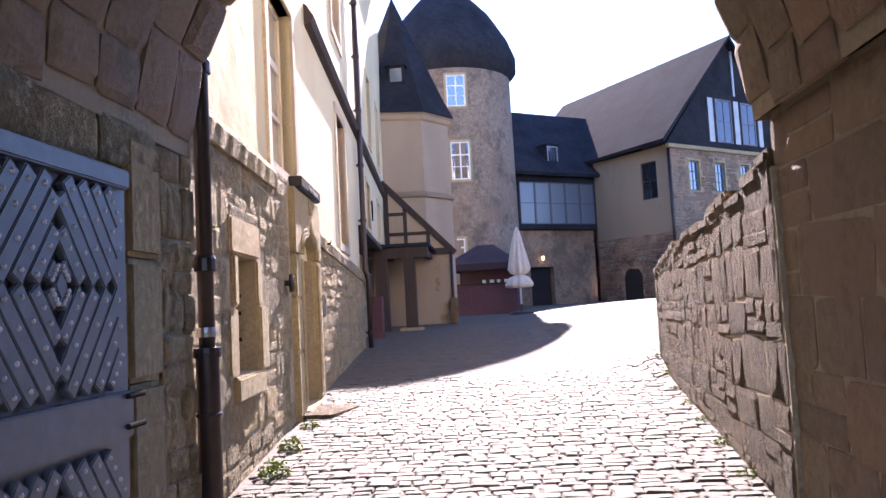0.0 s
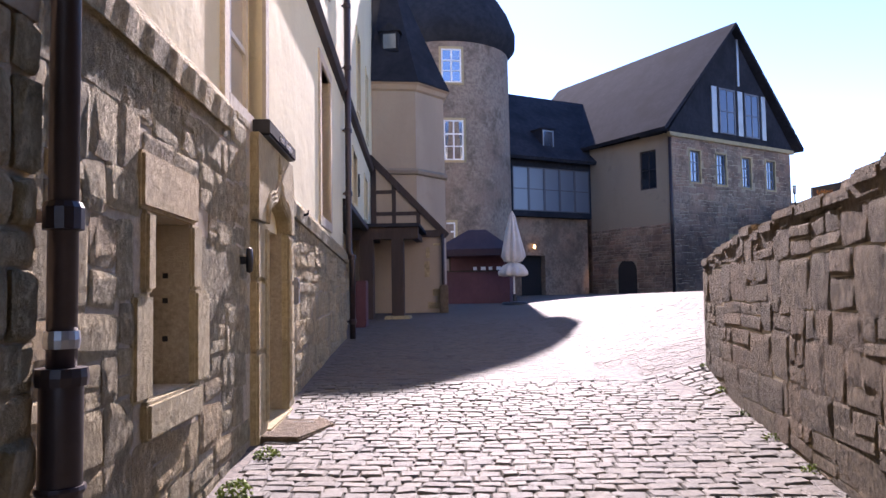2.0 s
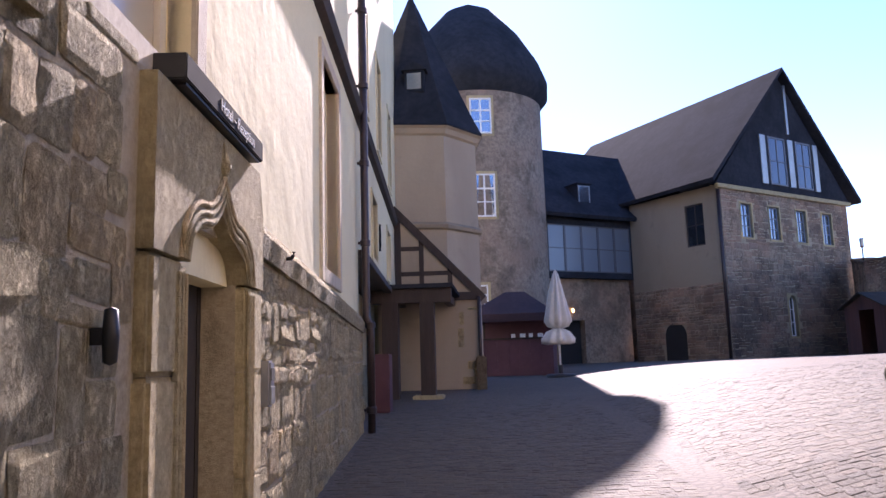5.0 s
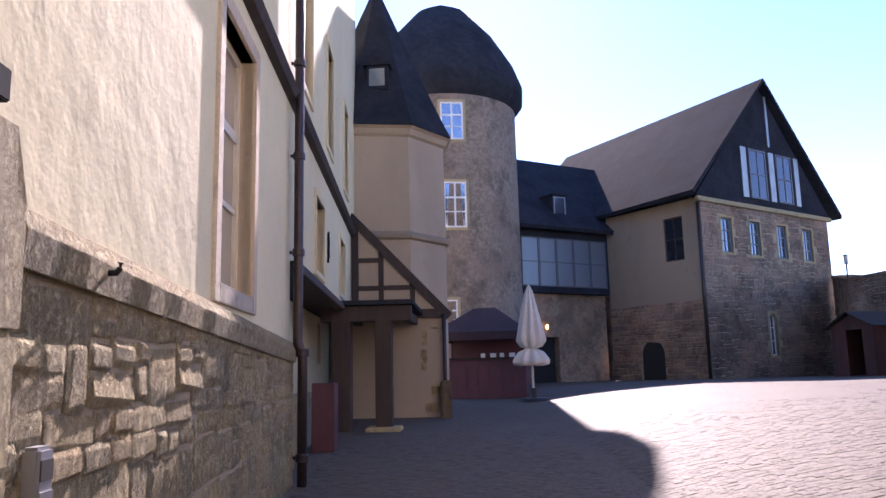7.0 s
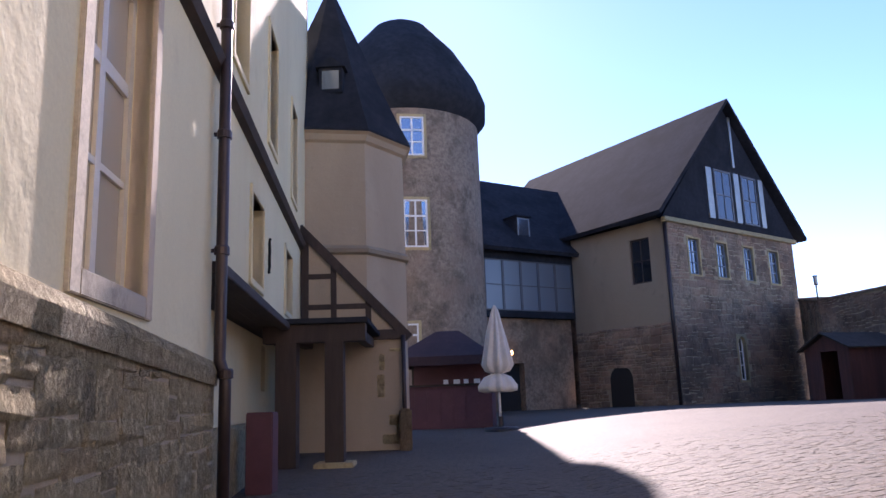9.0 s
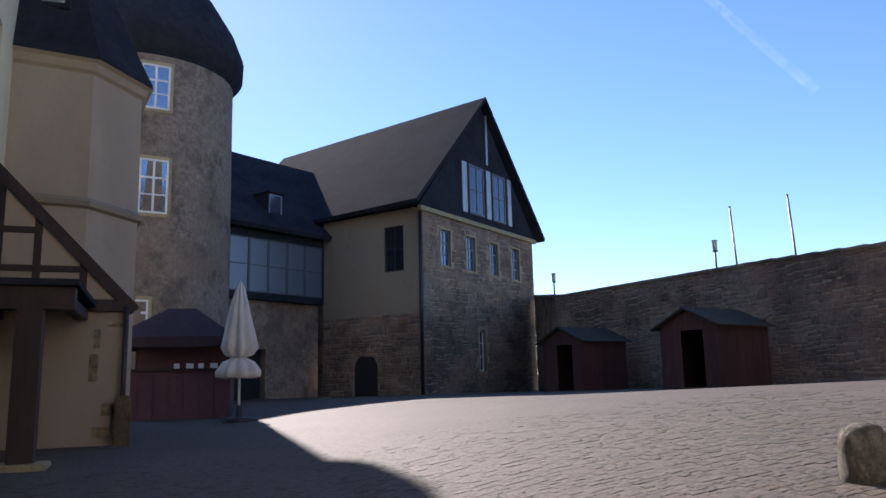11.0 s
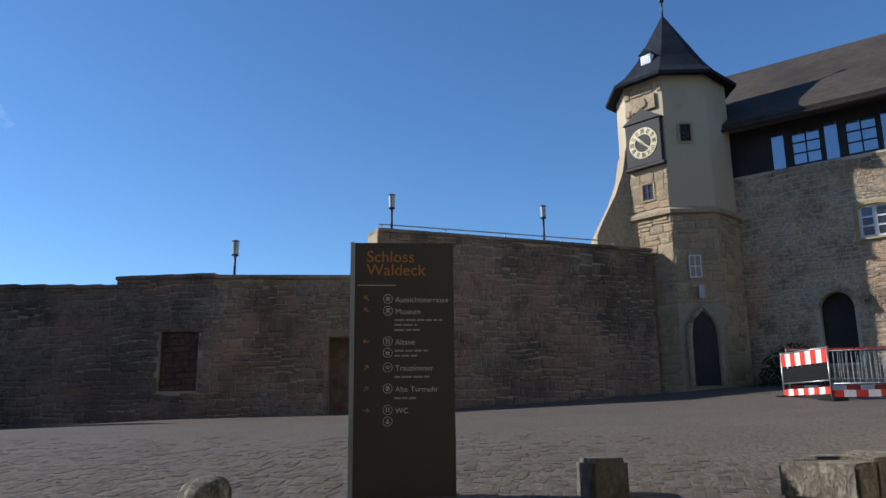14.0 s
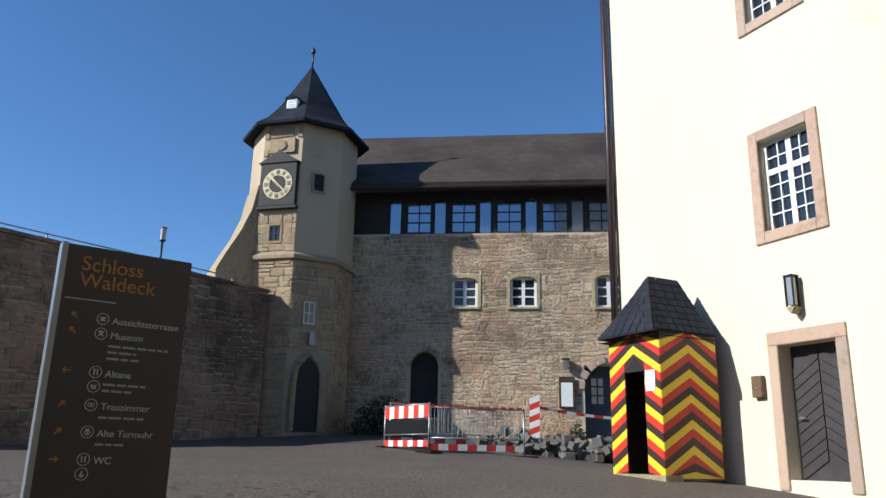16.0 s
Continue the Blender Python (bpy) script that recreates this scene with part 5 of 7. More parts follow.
for k in range(6):
    ym = along(YP[k], YP[k + 1])
    yl = math.dist(YP[k], YP[k + 1])
    tp = (lambda tab: (lambda x: lerp(x, tab)))([(a[0], a[1]) for a in YT[k]])
    hol = YARD_HOLES.get(k, [])
    wy = add_wall("wall_yard_%d" % (k + 1), ym, yl, 0.6, 7.0, 0.9, hol, MORTAR, "high rubble stone curtain wall round the yard", tp)
    gl = (lambda mm: (lambda x: ground_z(*(mm @ Vector((x, 0, 0))).xy) - 0.1))(ym)
    LATER.append((lambda wy=wy, ym=ym, yl=yl, gl=gl, tp=tp, hol=hol, k=k: masonry(wy, ym, 0, yl, gl, tp, (0.1, 0.34), (0.13, 0.6), YARDWALL, 0.028, 0.008, [(a - (0.0 if k == 3 else 0.1), b + (0.0 if k == 3 else 0.1), c, d + (0.0 if k == 3 else 0.1)) for a, b, c, d in hol], (0, 99), 250 if k in (3, 4) else 120, 40 + k, bulge=0.7, loose=2.4)))
    bm = bmesh.new()
    for s in range(int(yl / 0.9) + 1):
        x_a, x_b = 0.9 * s, min(yl, 0.9 * (s + 1))
        if x_b - x_a < 0.1:
            continue
        add_box(bm, x_a + 0.005, x_b - 0.005, -0.09, 0.98, tp((x_a + x_b) / 2), tp((x_a + x_b) / 2) + 0.1, ym)
    tagged(part("coping", bm, YARDWALL), "flat stone coping of the curtain wall", "coping", kind="structure")
for k, h in ((3, NICHE), (4, DWAY)):
    ym = along(YP[k], YP[k + 1])
    bm = bmesh.new()
    add_box(bm, h[0] - 0.1, h[1] + 0.1, 0.1 if k == 3 else 0.5, 0.88, h[2] - 0.1, h[3] + 0.1, ym)
    tagged(part("blocking", bm, NICHESTONE if k == 3 else YARDWALL), "dark red-brown blocked opening in the wall" if k == 3 else "dark bricked-up doorway", "opening", kind="structure")
    if k == 3:
        LATER.append(lambda ym=ym, h=h: masonry(bpy.data.objects["wall_yard_4"], ym @ Matrix.Translation((0, 0.1, 0)), h[0], h[1], lambda x: h[2], lambda x: h[3], (0.12, 0.22), (0.16, 0.4), NICHESTONE, 0.035, 0.015, (), (0, 9), 60, 61, bulge=0.7))
        continue
    for x_a, x_b, z_a, z_b in ((h[0] - 0.14, h[0], h[2], h[3]), (h[1], h[1] + 0.14, h[2], h[3]), (h[0] - 0.2, h[1] + 0.2, h[3] + 0.003, h[3] + 0.22)):
        bm = bmesh.new()
        add_box(bm, x_a, x_b, -0.05, 0.3, z_a, z_b, ym, 0.015)
        tagged(part("opening_frame", bm, YARDWALL), "dressed stone frame of a blocked opening", "frame", kind="structure")

# lamps and rails on the wall, flagpoles behind it


def wall_lamp(x, y, z, h):
    lp = thing("wall_top_lamp", "slim black post lamp with clear glass cylinder", "lamp", "lamps on the wall", pose(x, y, z))
    q = bmesh.new()
    add_tube(q, [(0, 0, -0.05), (0, 0, h - 0.48)], 0.035, 10)
    part("post", q, BLACKMETAL, lp, smooth=True)
    q = bmesh.new()
    add_lathe(q, [(0.03, 0), (0.1, 0.03), (0.1, 0.06), (0.02, 0.06)], 14, Matrix.Translation((0, 0, h - 0.5)))
    part("collar", q, BLACKMETAL, lp)
    q = bmesh.new()
    add_lathe(q, [(0.085, 0.06), (0.095, 0.42)], 14, Matrix.Translation((0, 0, h - 0.5)))
    part("glass_cylinder", q, ZINC, lp, "frosted glass", smooth=True)
    q = bmesh.new()
    add_lathe(q, [(0.105, 0.42), (0.105, 0.45), (0.02, 0.48), (0.001, 0.48)], 14, Matrix.Translation((0, 0, h - 0.5)))
    part("cap", q, BLACKMETAL, lp)


wall_lamp(17.0, 44.92, 5.8, 1.2)
wall_lamp(18.76, 35.33, 5.75, 1.2)
wall_lamp(19.1, 23.9, 5.65, 1.05)
wall_lamp(20.5, 19.75, 6.95, 1.2)
wall_lamp(24.3, 15.65, 7.05, 1.5)
for x_, y_, zt_ in ((29.5, 46.15, 11.3), (30.05, 42.4, 11.15)):
    fp = thing("flagpole", "bare slim flagpole standing beyond the wall", "flagpole", "flagpoles")
    bm = bmesh.new()
    add_tube(bm, [(x_, y_, 1.0), (x_ - 0.3, y_ + 0.2, zt_)], 0.07, 10, 0.05)
    part("pole", bm, BLACKMETAL, fp, smooth=True)
    bm = bmesh.new()
    add_lathe(bm, [(0.001, -0.08), (0.08, 0), (0.001, 0.08)], 10, Matrix.Translation((x_ - 0.3, y_ + 0.2, zt_)))
    part("finial", bm, ZINC, fp, smooth=True)
rail = thing("wall_railing", "thin metal handrail on top of the wall", "railing")
ym = along(YP[5], YP[6])
bm = bmesh.new()
add_tube(bm, [ym @ Vector((x, 0.5, 7.2 + 0.015 * x)) for x in (0.2, 1.0, 2.0, 4.0, 6.0, 8.6)], 0.02, 8)
part("handrail", bm, ZINC, rail, smooth=True)
for x_ in (0.3, 2.3, 4.3, 6.3, 8.3):
    bm = bmesh.new()
    add_tube(bm, [ym @ Vector((x_, 0.5, 6.9)), ym @ Vector((x_, 0.5, 7.2 + 0.015 * x_))], 0.018, 8)
    part("baluster", bm, ZINC, rail, smooth=True)

# ---------------------------------------------------------------- market huts


def hut(x, y, w, dp, h, rz):
    ht = thing("market_hut", "red-brown boarded market hut with a low gabled roof", "hut", "market huts", pose(x, y, ground_z(x, y) - 0.03, 0, 0, rz))
    n_ = int(w / 0.14)
    e = h - 0.55
    for k in range(n_):
        x_a, x_b = -w / 2 + w * k / n_, -w / 2 + w * (k + 1) / n_
        open_ = 0.32 * w < (x_a + w / 2) < 0.72 * w
        q = bmesh.new()
        zc = e + 0.5 * (1 - abs((x_a + x_b) / w))
        add_box(q, x_a + 0.004, x_b - 0.004, -dp / 2, -dp / 2 + 0.03, (e - 0.12) if open_ else 0.0, zc)
        part("board", q, HUTWOOD, ht)
    n_ = int(dp / 0.14)
    for s_ in (-1, 1):
        for k in range(n_):
            y_a, y_b = -dp / 2 + dp * k / n_, -dp / 2 + dp * (k + 1) / n_
            q = bmesh.new()
            add_box(q, s_ * w / 2 - 0.015, s_ * w / 2 + 0.015, y_a + 0.004 + 0.03 * (k == 0), y_b - 0.004, 0, e)
            part("board", q, HUTWOOD, ht)
    q = bmesh.new()
    add_box(q, -w / 2, w / 2, dp / 2 - 0.03, dp / 2, 0, e + 0.2)
    part("back_wall", q, HUTWOOD, ht)
    for s_ in (-1, 1):
        q = bmesh.new()
        add_prism(q, [(0, h), (s_ * (w / 2 + 0.22), e - 0.06), (s_ * (w / 2 + 0.22), e - 0.01), (0, h + 0.06)], -dp / 2 - 0.2, dp / 2 + 0.15, Matrix(((1, 0, 0, 0), (0, 0, 1, 0), (0, 1, 0, 0), (0, 0, 0, 1))))
        part("roof_slope", q, SLATE_WORN, ht)
    q = bmesh.new()
    add_box(q, -w / 2 - 0.05, w / 2 + 0.05, -dp / 2, dp / 2, -0.05, 0.05)
    part("floor_board", q, HUTWOOD, ht)
    # near-black sheet that paints the shade inside the open hut
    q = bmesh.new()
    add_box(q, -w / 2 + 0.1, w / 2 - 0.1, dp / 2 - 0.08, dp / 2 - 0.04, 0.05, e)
    part("inner_shade_sheet", q, INTERIOR_SHADE, ht)


hut(15.95, 32.4, 2.3, 2.4, 2.5, -78)
hut(15.3, 39.5, 2.3, 2.4, 2.5, -76)

# ---------------------------------------------------------------- clock tower
ct = thing("clock_tower", "octagonal stone and plaster clock tower with slate spire", "tower", kind="structure")
CX, CY = 26.8, 11.14
vd = math.degrees(math.atan2(15.1 - CY, 0.2 - CX))
OCT0 = vd - 4        # a corner turned towards the yard
CM = pose(CX, CY, 0, 0, 0, OCT0)
R8 = 1.93
bm = bmesh.new()
rg = add_lathe(bm, [(R8 - 0.012, 1.8), (R8 - 0.012, 8.1)], 8, CM)
part("lower_drum", bm, MORTAR, ct, "squared sandstone lower storey")
bm = bmesh.new()
add_lathe(bm, [(R8, 8.1), (R8 + 0.12, 8.14), (R8 + 0.12, 8.26), (R8, 8.36)], 8, CM)
part("string_course", bm, TOWERSTONE, ct)
bm = bmesh.new()
add_lathe(bm, [(R8 - 0.02, 8.3), (R8 - 0.04, 13.1)], 8, CM)
part("upper_drum", bm, PLASTER_CLOCK, ct, "ochre-grey plaster")
bm = bmesh.new()
add_lathe(bm, [(R8 - 0.1, 13.0), (R8 + 0.36, 12.92), (R8 + 0.38, 13.02), (1.85, 13.38), (1.3, 14.05), (0.72, 15.0), (0.03, 16.15)], 8, CM)
part("spire", bm, SLATE, ct, "dark slate spire")
bm = bmesh.new()
add_tube(bm, [(CX, CY, 16.0), (CX, CY, 16.85)], 0.035, 8)
add_lathe(bm, [(0.001, 16.66), (0.09, 16.74), (0.09, 16.84), (0.001, 17.0)], 10, Matrix.Translation((CX, CY, 0)))
part("finial", bm, IRON, ct, smooth=True)


def oct_face(k):
    """The wall frame of the face between corners k and k + 1, seen from outside."""
    a_ = [radians(OCT0 + 45 * k), radians(OCT0 + 45 * (k + 1))]
    p = [(CX + R8 * math.cos(t), CY + R8 * math.sin(t)) for t in a_]
    return along(p[0], p[1])


FW = 2 * R8 * math.sin(radians(22.5))
F_CLOCK, F_DOOR, F_SIDE = oct_face(-1), oct_face(0), oct_face(1)
# the face order depends on the winding, so the clock goes on the face nearer the gate
yaw_l = (F_CLOCK @ Vector((FW / 2, 0, 0))).y
if yaw_l < (F_DOOR @ Vector((FW / 2, 0, 0))).y:
    F_CLOCK, F_DOOR = F_DOOR, F_CLOCK
clock = thing("tower_clock", "black square clock with cream Roman dial and gilt pointers", "clock")
bm = bmesh.new()
add_box(bm, 0.06, FW - 0.06, -0.16, 0.02, 9.95, 11.5, F_CLOCK, 0.02)
part("case", bm, BLACKWOOD, clock)
bm = bmesh.new()
add_prism(bm, [(-0.02, 11.5), (FW + 0.02, 11.5), (FW / 2, 11.95)], -0.2, 0.02, F_CLOCK @ gm)
part("pediment", bm, BLACKWOOD, clock)
bm = bmesh.new()
add_box(bm, 0.0, FW, -0.18, 0.02, 9.85, 9.95, F_CLOCK, 0.01)
part("sill", bm, BLACKWOOD, clock)
DC = F_CLOCK @ Matrix.Translation((FW / 2, -0.165, 10.72)) @ Matrix.Rotation(radians(90), 4, "X")
bm = bmesh.new()
add_lathe(bm, [(0.31, 0.0), (0.31, 0.012), (0.54, 0.012), (0.54, 0.0)], 48, DC)
dial = part("dial_ring", bm, GOLD, clock, "cream dial ring")
for k in range(12):
    bm = bmesh.new()
    for j, o in enumerate(([-0.03, 0.03] if k % 3 else [-0.05, 0.0, 0.05])):
        add_box(bm, o - 0.012, o + 0.012, 0.35, 0.5, 0.013, 0.02, DC @ Matrix.Rotation(radians(-30 * k), 4, "Z"))
    part("numeral", bm, BLACKWOOD, dial)
for ang, ln, wd in ((-133, 0.44, 0.026), (45, 0.3, 0.04)):
    bm = bmesh.new()
    add_box(bm, -wd, wd, -0.1, ln, 0.03, 0.045, DC @ Matrix.Rotation(radians(ang), 4, "Z"))
    part("pointer", bm, GOLD, dial, "gilt pointer")
window(F_CLOCK, 0.5, 0.9, 8.75, 9.3, 0.012, 2, 2, "small dark window in the clock tower", TIMBER, GLASS, 0.04, 0.03, None, 0.07, TOWERSTONE)
window(F_DOOR, 0.5, 0.85, 10.6, 11.2, 0.02, 2, 2, "small white-barred window in the clock tower", TIMBER, GLASS_BLUE, 0.04, 0.03, None, 0.07, TOWERSTONE)
window(F_DOOR, 0.45, 0.85, 6.0, 6.75, 0.02, 2, 2, "small white-barred window in the clock tower", WHITEPAINT, GLASS_BLUE, 0.04, 0.03, None, 0.07, TOWERSTONE)
td = thing(numbered("door"), "dark pointed-arch door of the clock tower", "door", kind="structure")
arc = [(0.34, 2.6), (1.12, 2.6), (1.12, 4.15), (1.08, 4.42), (0.97, 4.66), (0.73, 4.9), (0.49, 4.66), (0.38, 4.42), (0.34, 4.15)]
bm = bmesh.new()
add_prism(bm, arc, -0.07, 0.05, F_DOOR @ gm)
part("door_leaf", bm, BLACKWOOD, td)
pts = [(x, -0.09, z) for x, z in ((0.25, 2.6), (0.26, 4.15), (0.3, 4.48), (0.43, 4.74), (0.73, 5.02), (1.03, 4.74), (1.16, 4.48), (1.2, 4.15), (1.21, 2.6))]
bm = bmesh.new()
add_tube(bm, [F_DOOR @ Vector(p) for p in pts], 0.09, 8)
part("arch_moulding", bm, TOWERSTONE, td)
tl = thing("tower_lantern", "small box wall lantern over the tower door", "lamp")
bm = bmesh.new()
add_box(bm, 0.62, 0.8, -0.26, -0.1, 5.3, 5.72, F_DOOR, 0.01)
part("lantern_case", bm, ZINC, tl)
bm = bmesh.new()
add_box(bm, 0.69, 0.73, -0.1, 0.02, 5.5, 5.54, F_DOOR)
part("arm", bm, BLACKMETAL, tl)
relief = thing("carved_panel", "carved coat-of-arms stone over the clock", "relief", kind="structure")
bm = bmesh.new()
add_box(bm, 0.25, FW - 0.25, -0.05, 0.02, 11.9, 12.45, F_CLOCK, 0.02)
add_lathe(bm, [(0.2, 0), (0.16, 0.05), (0.001, 0.06)], 8, F_CLOCK @ Matrix.Translation((FW / 2, -0.05, 12.17)) @ Matrix.Rotation(radians(90), 4, "X"))
part("panel", bm, TOWERSTONE, relief)
bm = bmesh.new()          # vent dormer on the spire
add_box(bm, FW / 2 - 0.2, FW / 2 + 0.2, 0.38, 1.2, 13.78, 14.16, F_CLOCK, 0.01)
part("dormer", bm, WHITEPAINT, ct, "small white vent dormer")
bm = bmesh.new()
add_prism(bm, [(FW / 2 - 0.27, 14.163), (FW / 2 + 0.27, 14.163), (FW / 2, 14.36)], 0.33, 1.3, F_CLOCK @ gm)
part("dormer_roof", bm, SLATE, ct)
for k in range(4):
    bm = bmesh.new()
    add_box(bm, FW / 2 - 0.15, FW / 2 + 0.15, 0.368, 0.379, 13.83 + 0.075 * k, 13.86 + 0.075 * k, F_CLOCK)
    part("louvre", bm, ZINC, ct)
# sloping buttress of the terrace beside the tower
F_LEFT = max((oct_face(1), oct_face(-2)), key=lambda f: (f @ Vector((FW / 2, 0, 0))).y)
bm = bmesh.new()
add_prism(bm, [(0.1, 5.8), (-1.2, 5.8), (-1.2, 7.7), (-0.92, 8.3), (-0.5, 9.1), (-0.2, 9.9), (-0.04, 10.8), (0.1, 10.9)], 0.02, FW - 0.02, F_LEFT @ Matrix(((0, 0, 1, 0), (1, 0, 0, 0), (0, 1, 0, 0), (0, 0, 0, 1))))
tagged(part("buttress", bm, TOWERSTONE), "pale flared stone buttress of the clock tower", "buttress", kind="structure")
LATER.append(lambda: [masonry(ct, f, 0.0, FW, lambda x: 2.3, lambda x: 8.08, (0.26, 0.4), (0.35, 0.75), TOWERSTONE, 0.02, 0.02, [(0.1, 1.4, 2.3, 5.2), (0.4, 0.9, 5.9, 6.85)] if f is F_DOOR else (), (0, 9), 60, 71) for f in (F_CLOCK, F_DOOR, oct_face(1), oct_face(-2))])
LATER.append(lambda: masonry(ct, F_CLOCK, 0.02, FW - 0.02, lambda x: 8.4, lambda x: 12.9, (0.24, 0.42), (0.3, 0.7), TOWERSTONE, 0.009, 0.01, [(0.0, FW, 9.84, 11.86), (0.2, FW - 0.2, 11.86, 12.5), (0.42, 0.98, 8.66, 9.4)], (0, 9), 40, 72))

# ---------------------------------------------------------------- great hall
H0, H1 = (26.6, 9.4), (21.1, -1.83)
HM = along(H0, H1)
HL = math.dist(H0, H1)
HWIN = [(3.79, 4.7, 6.97, 8.02), (5.83, 6.75, 6.97, 8.05), (8.75, 9.66, 6.97, 8.1)]
HARCH = (2.4, 3.38, 3.2, 5.4)
HDOOR = (8.3, 10.2, 2.6, 5.0)
wall_hall = add_wall("wall_hall", HM, HL, 1.5, 9.65, 0.8, HWIN + [HARCH, HDOOR], HALLMORTAR, "rubble sandstone wall of the great hall")
LATER.append(lambda: masonry(wall_hall, HM, 0, HL, lambda x: 2.4, lambda x: 9.62, (0.07, 0.25), (0.11, 0.55), HALLSTONE, 0.014, 0.014, [(a - 0.1, b + 0.1, c - 0.08, d + 0.15) for a, b, c, d in HWIN + [HARCH, HDOOR]], (3.0, 11), 300, 51, bulge=0.5, loose=2.2))
add_wall("wall_hall_end", HM @ Matrix.Translation((-2.0, 0, 0)), 2.0, 1.5, 9.65, 0.8, [], HALLMORTAR, "rubble sandstone wall of the great hall")
LATER.append(lambda: masonry(wall_hall, HM, -2.0, 0, lambda x: 2.4, lambda x: 9.62, (0.07, 0.25), (0.11, 0.55), HALLSTONE, 0.014, 0.014, (), None, 0, 52, bulge=0.5, loose=2.2))


def arch_corners(m, xa, xb, zs, zt, ya, yb, mat, parent, name="spandrel"):
    """Two fillings that turn the square head of an opening into an arch from zs up to zt."""
    c, r = (xa + xb) / 2, (xb - xa) / 2
    for s_ in (-1, 1):
        pts_ = [(c + s_ * r * math.sin(math.pi / 2 * k / 8), zs + (zt - zs) * math.cos(math.pi / 2 * k / 8)) for k in range(9)]
        q = bmesh.new()
        add_prism(q, pts_ + [(c + s_ * r, zt + 0.004), (c, zt + 0.004)], ya, yb, m @ gm)
        part(name, q, mat, parent)


arch_corners(GA, LOWWIN[0], LOWWIN[1], LOWWIN[3] - 0.5, LOWWIN[3], -0.036, 0.165, DRESSED, low_arch)
for w in HWIN:
    tw = window(HM, *w, 0.12, 2, 3, "white arched-head casement window in rubble stone", WHITEPAINT, GLASS_BLUE if w is HWIN[0] else GLASS, 0.09, 0.05, 0.12, 0.12, DRESSED, sill=True)
    arch_corners(HM, w[0] - 0.001, w[1] + 0.001, w[3] - 0.16, w[3], -0.036, 0.085, DRESSED, tw)
bm = bmesh.new()
add_box(bm, HARCH[0], HARCH[1], 0.3, 0.4, 3.1, 5.5, HM)
hd2 = tagged(part(numbered("door"), bm, BLACKWOOD), "dark arched recess in the hall wall", "door", kind="structure")
arch_corners(HM, HARCH[0], HARCH[1], HARCH[3] - 0.5, HARCH[3], -0.03, 0.29, HALLSTONE, hd2)
for k in range(11):
    a_ = math.pi * (k + 0.5) / 11
    bm = bmesh.new()
    add_box(bm, -0.085, 0.085, -0.055, 0.2, 0.5, 0.72, HM @ Matrix.Translation(((HARCH[0] + HARCH[1]) / 2, 0, HARCH[3] - 0.5)) @ Matrix.Rotation(math.pi / 2 - a_, 4, "Y"), 0.01)
    part("arch_stone", bm, HALLSTONE, hd2)
hd = thing(numbered("door"), "dark blue glazed double door in an arched brick opening", "door", kind="structure")
bm = bmesh.new()
add_box(bm, HDOOR[0], HDOOR[1], 0.4, 0.46, 2.5, 5.1, HM)
part("door_leaf", bm, plain_mat("dark_blue_paint", (0.02, 0.045, 0.07), 0.4), hd)
for i in range(2):
    for k in range(3):
        for j in range(2):
            bm = bmesh.new()
            x_ = 8.55 + 0.85 * i + 0.22 * j
            add_box(bm, x_, x_ + 0.17, 0.385, 0.398, 3.75 + 0.3 * k, 4.0 + 0.3 * k, HM)
            part("pane", bm, GLASS_BLUE, hd)
for k in range(9):
    a_ = math.pi * (k + 0.5) / 9
    bm = bmesh.new()
    add_box(bm, -0.13, 0.13, -0.06, 0.3, 0.95, 1.2, HM @ Matrix.Translation((9.25, 0, 4.15)) @ Matrix.Rotation(math.pi / 2 - a_, 4, "Y"), 0.01)
    part("arch_brick", bm, REDSTONE, hd)
# timber window band
BL = HM @ Matrix.Translation((0, 0.25, 0))
add_wall("wall_window_band_end", BL @ Matrix.Translation((-2.0, 0, 0)), 2.0, 9.65, 11.35, 0.3, [], BLACKWOOD, "black timber boarding under the eaves")
band = add_wall("wall_window_band", BL, HL, 9.65, 11.35, 0.3, [(2.05 + 1.64 * k, 2.98 + 1.64 * k, 9.75, 10.95) for k in range(6)], BLACKWOOD, "black timber window band under the eaves")
for k in range(6):
    x_ = 2.05 + 1.64 * k
    window(BL, x_, x_ + 0.93, 9.75, 10.95, 0.06, 2, 3, "dark-framed nine-pane window under the eaves", BLACKWOOD, GLASS_BLUE, 0.05, 0.04)
    bm = bmesh.new()
    add_box(bm, x_ - 0.58, x_ - 0.2, -0.06, -0.01, 9.72, 10.98, BL, 0.01)
    tagged(part("glass_strip", bm, GLASS_BLUE), "narrow glass panel between timber windows", "panel", kind="structure")
hall_roof = thing("hall_roof", "long worn slate roof of the great hall", "roof", kind="structure")
bm = bmesh.new()
add_prism(bm, [(-0.55, 11.2), (5.0, 15.4), (5.0, 15.62), (-0.62, 11.4)], -2.4, HL + 3, HM @ Matrix(((0, 0, 1, 0), (1, 0, 0, 0), (0, 1, 0, 0), (0, 0, 0, 1))))
part("roof_slope", bm, SLATE_WORN, hall_roof)
bm = bmesh.new()
add_prism(bm, [(5.0, 15.4), (10.5, 11.2), (10.5, 11.45), (5.0, 15.62)], -2.4, HL + 3, HM @ Matrix(((0, 0, 1, 0), (1, 0, 0, 0), (0, 1, 0, 0), (0, 0, 0, 1))))
part("roof_slope", bm, SLATE_WORN, hall_roof)
bm = bmesh.new()
add_tube(bm, [HM @ Vector((-2.0, -0.62, 11.2)), HM @ Vector((HL, -0.62, 11.2))], 0.07, 10)
part("gutter", bm, PIPE, hall_roof)
nb = thing("notice_board", "dark framed notice case with a white sheet", "notice board")
bm = bmesh.new()
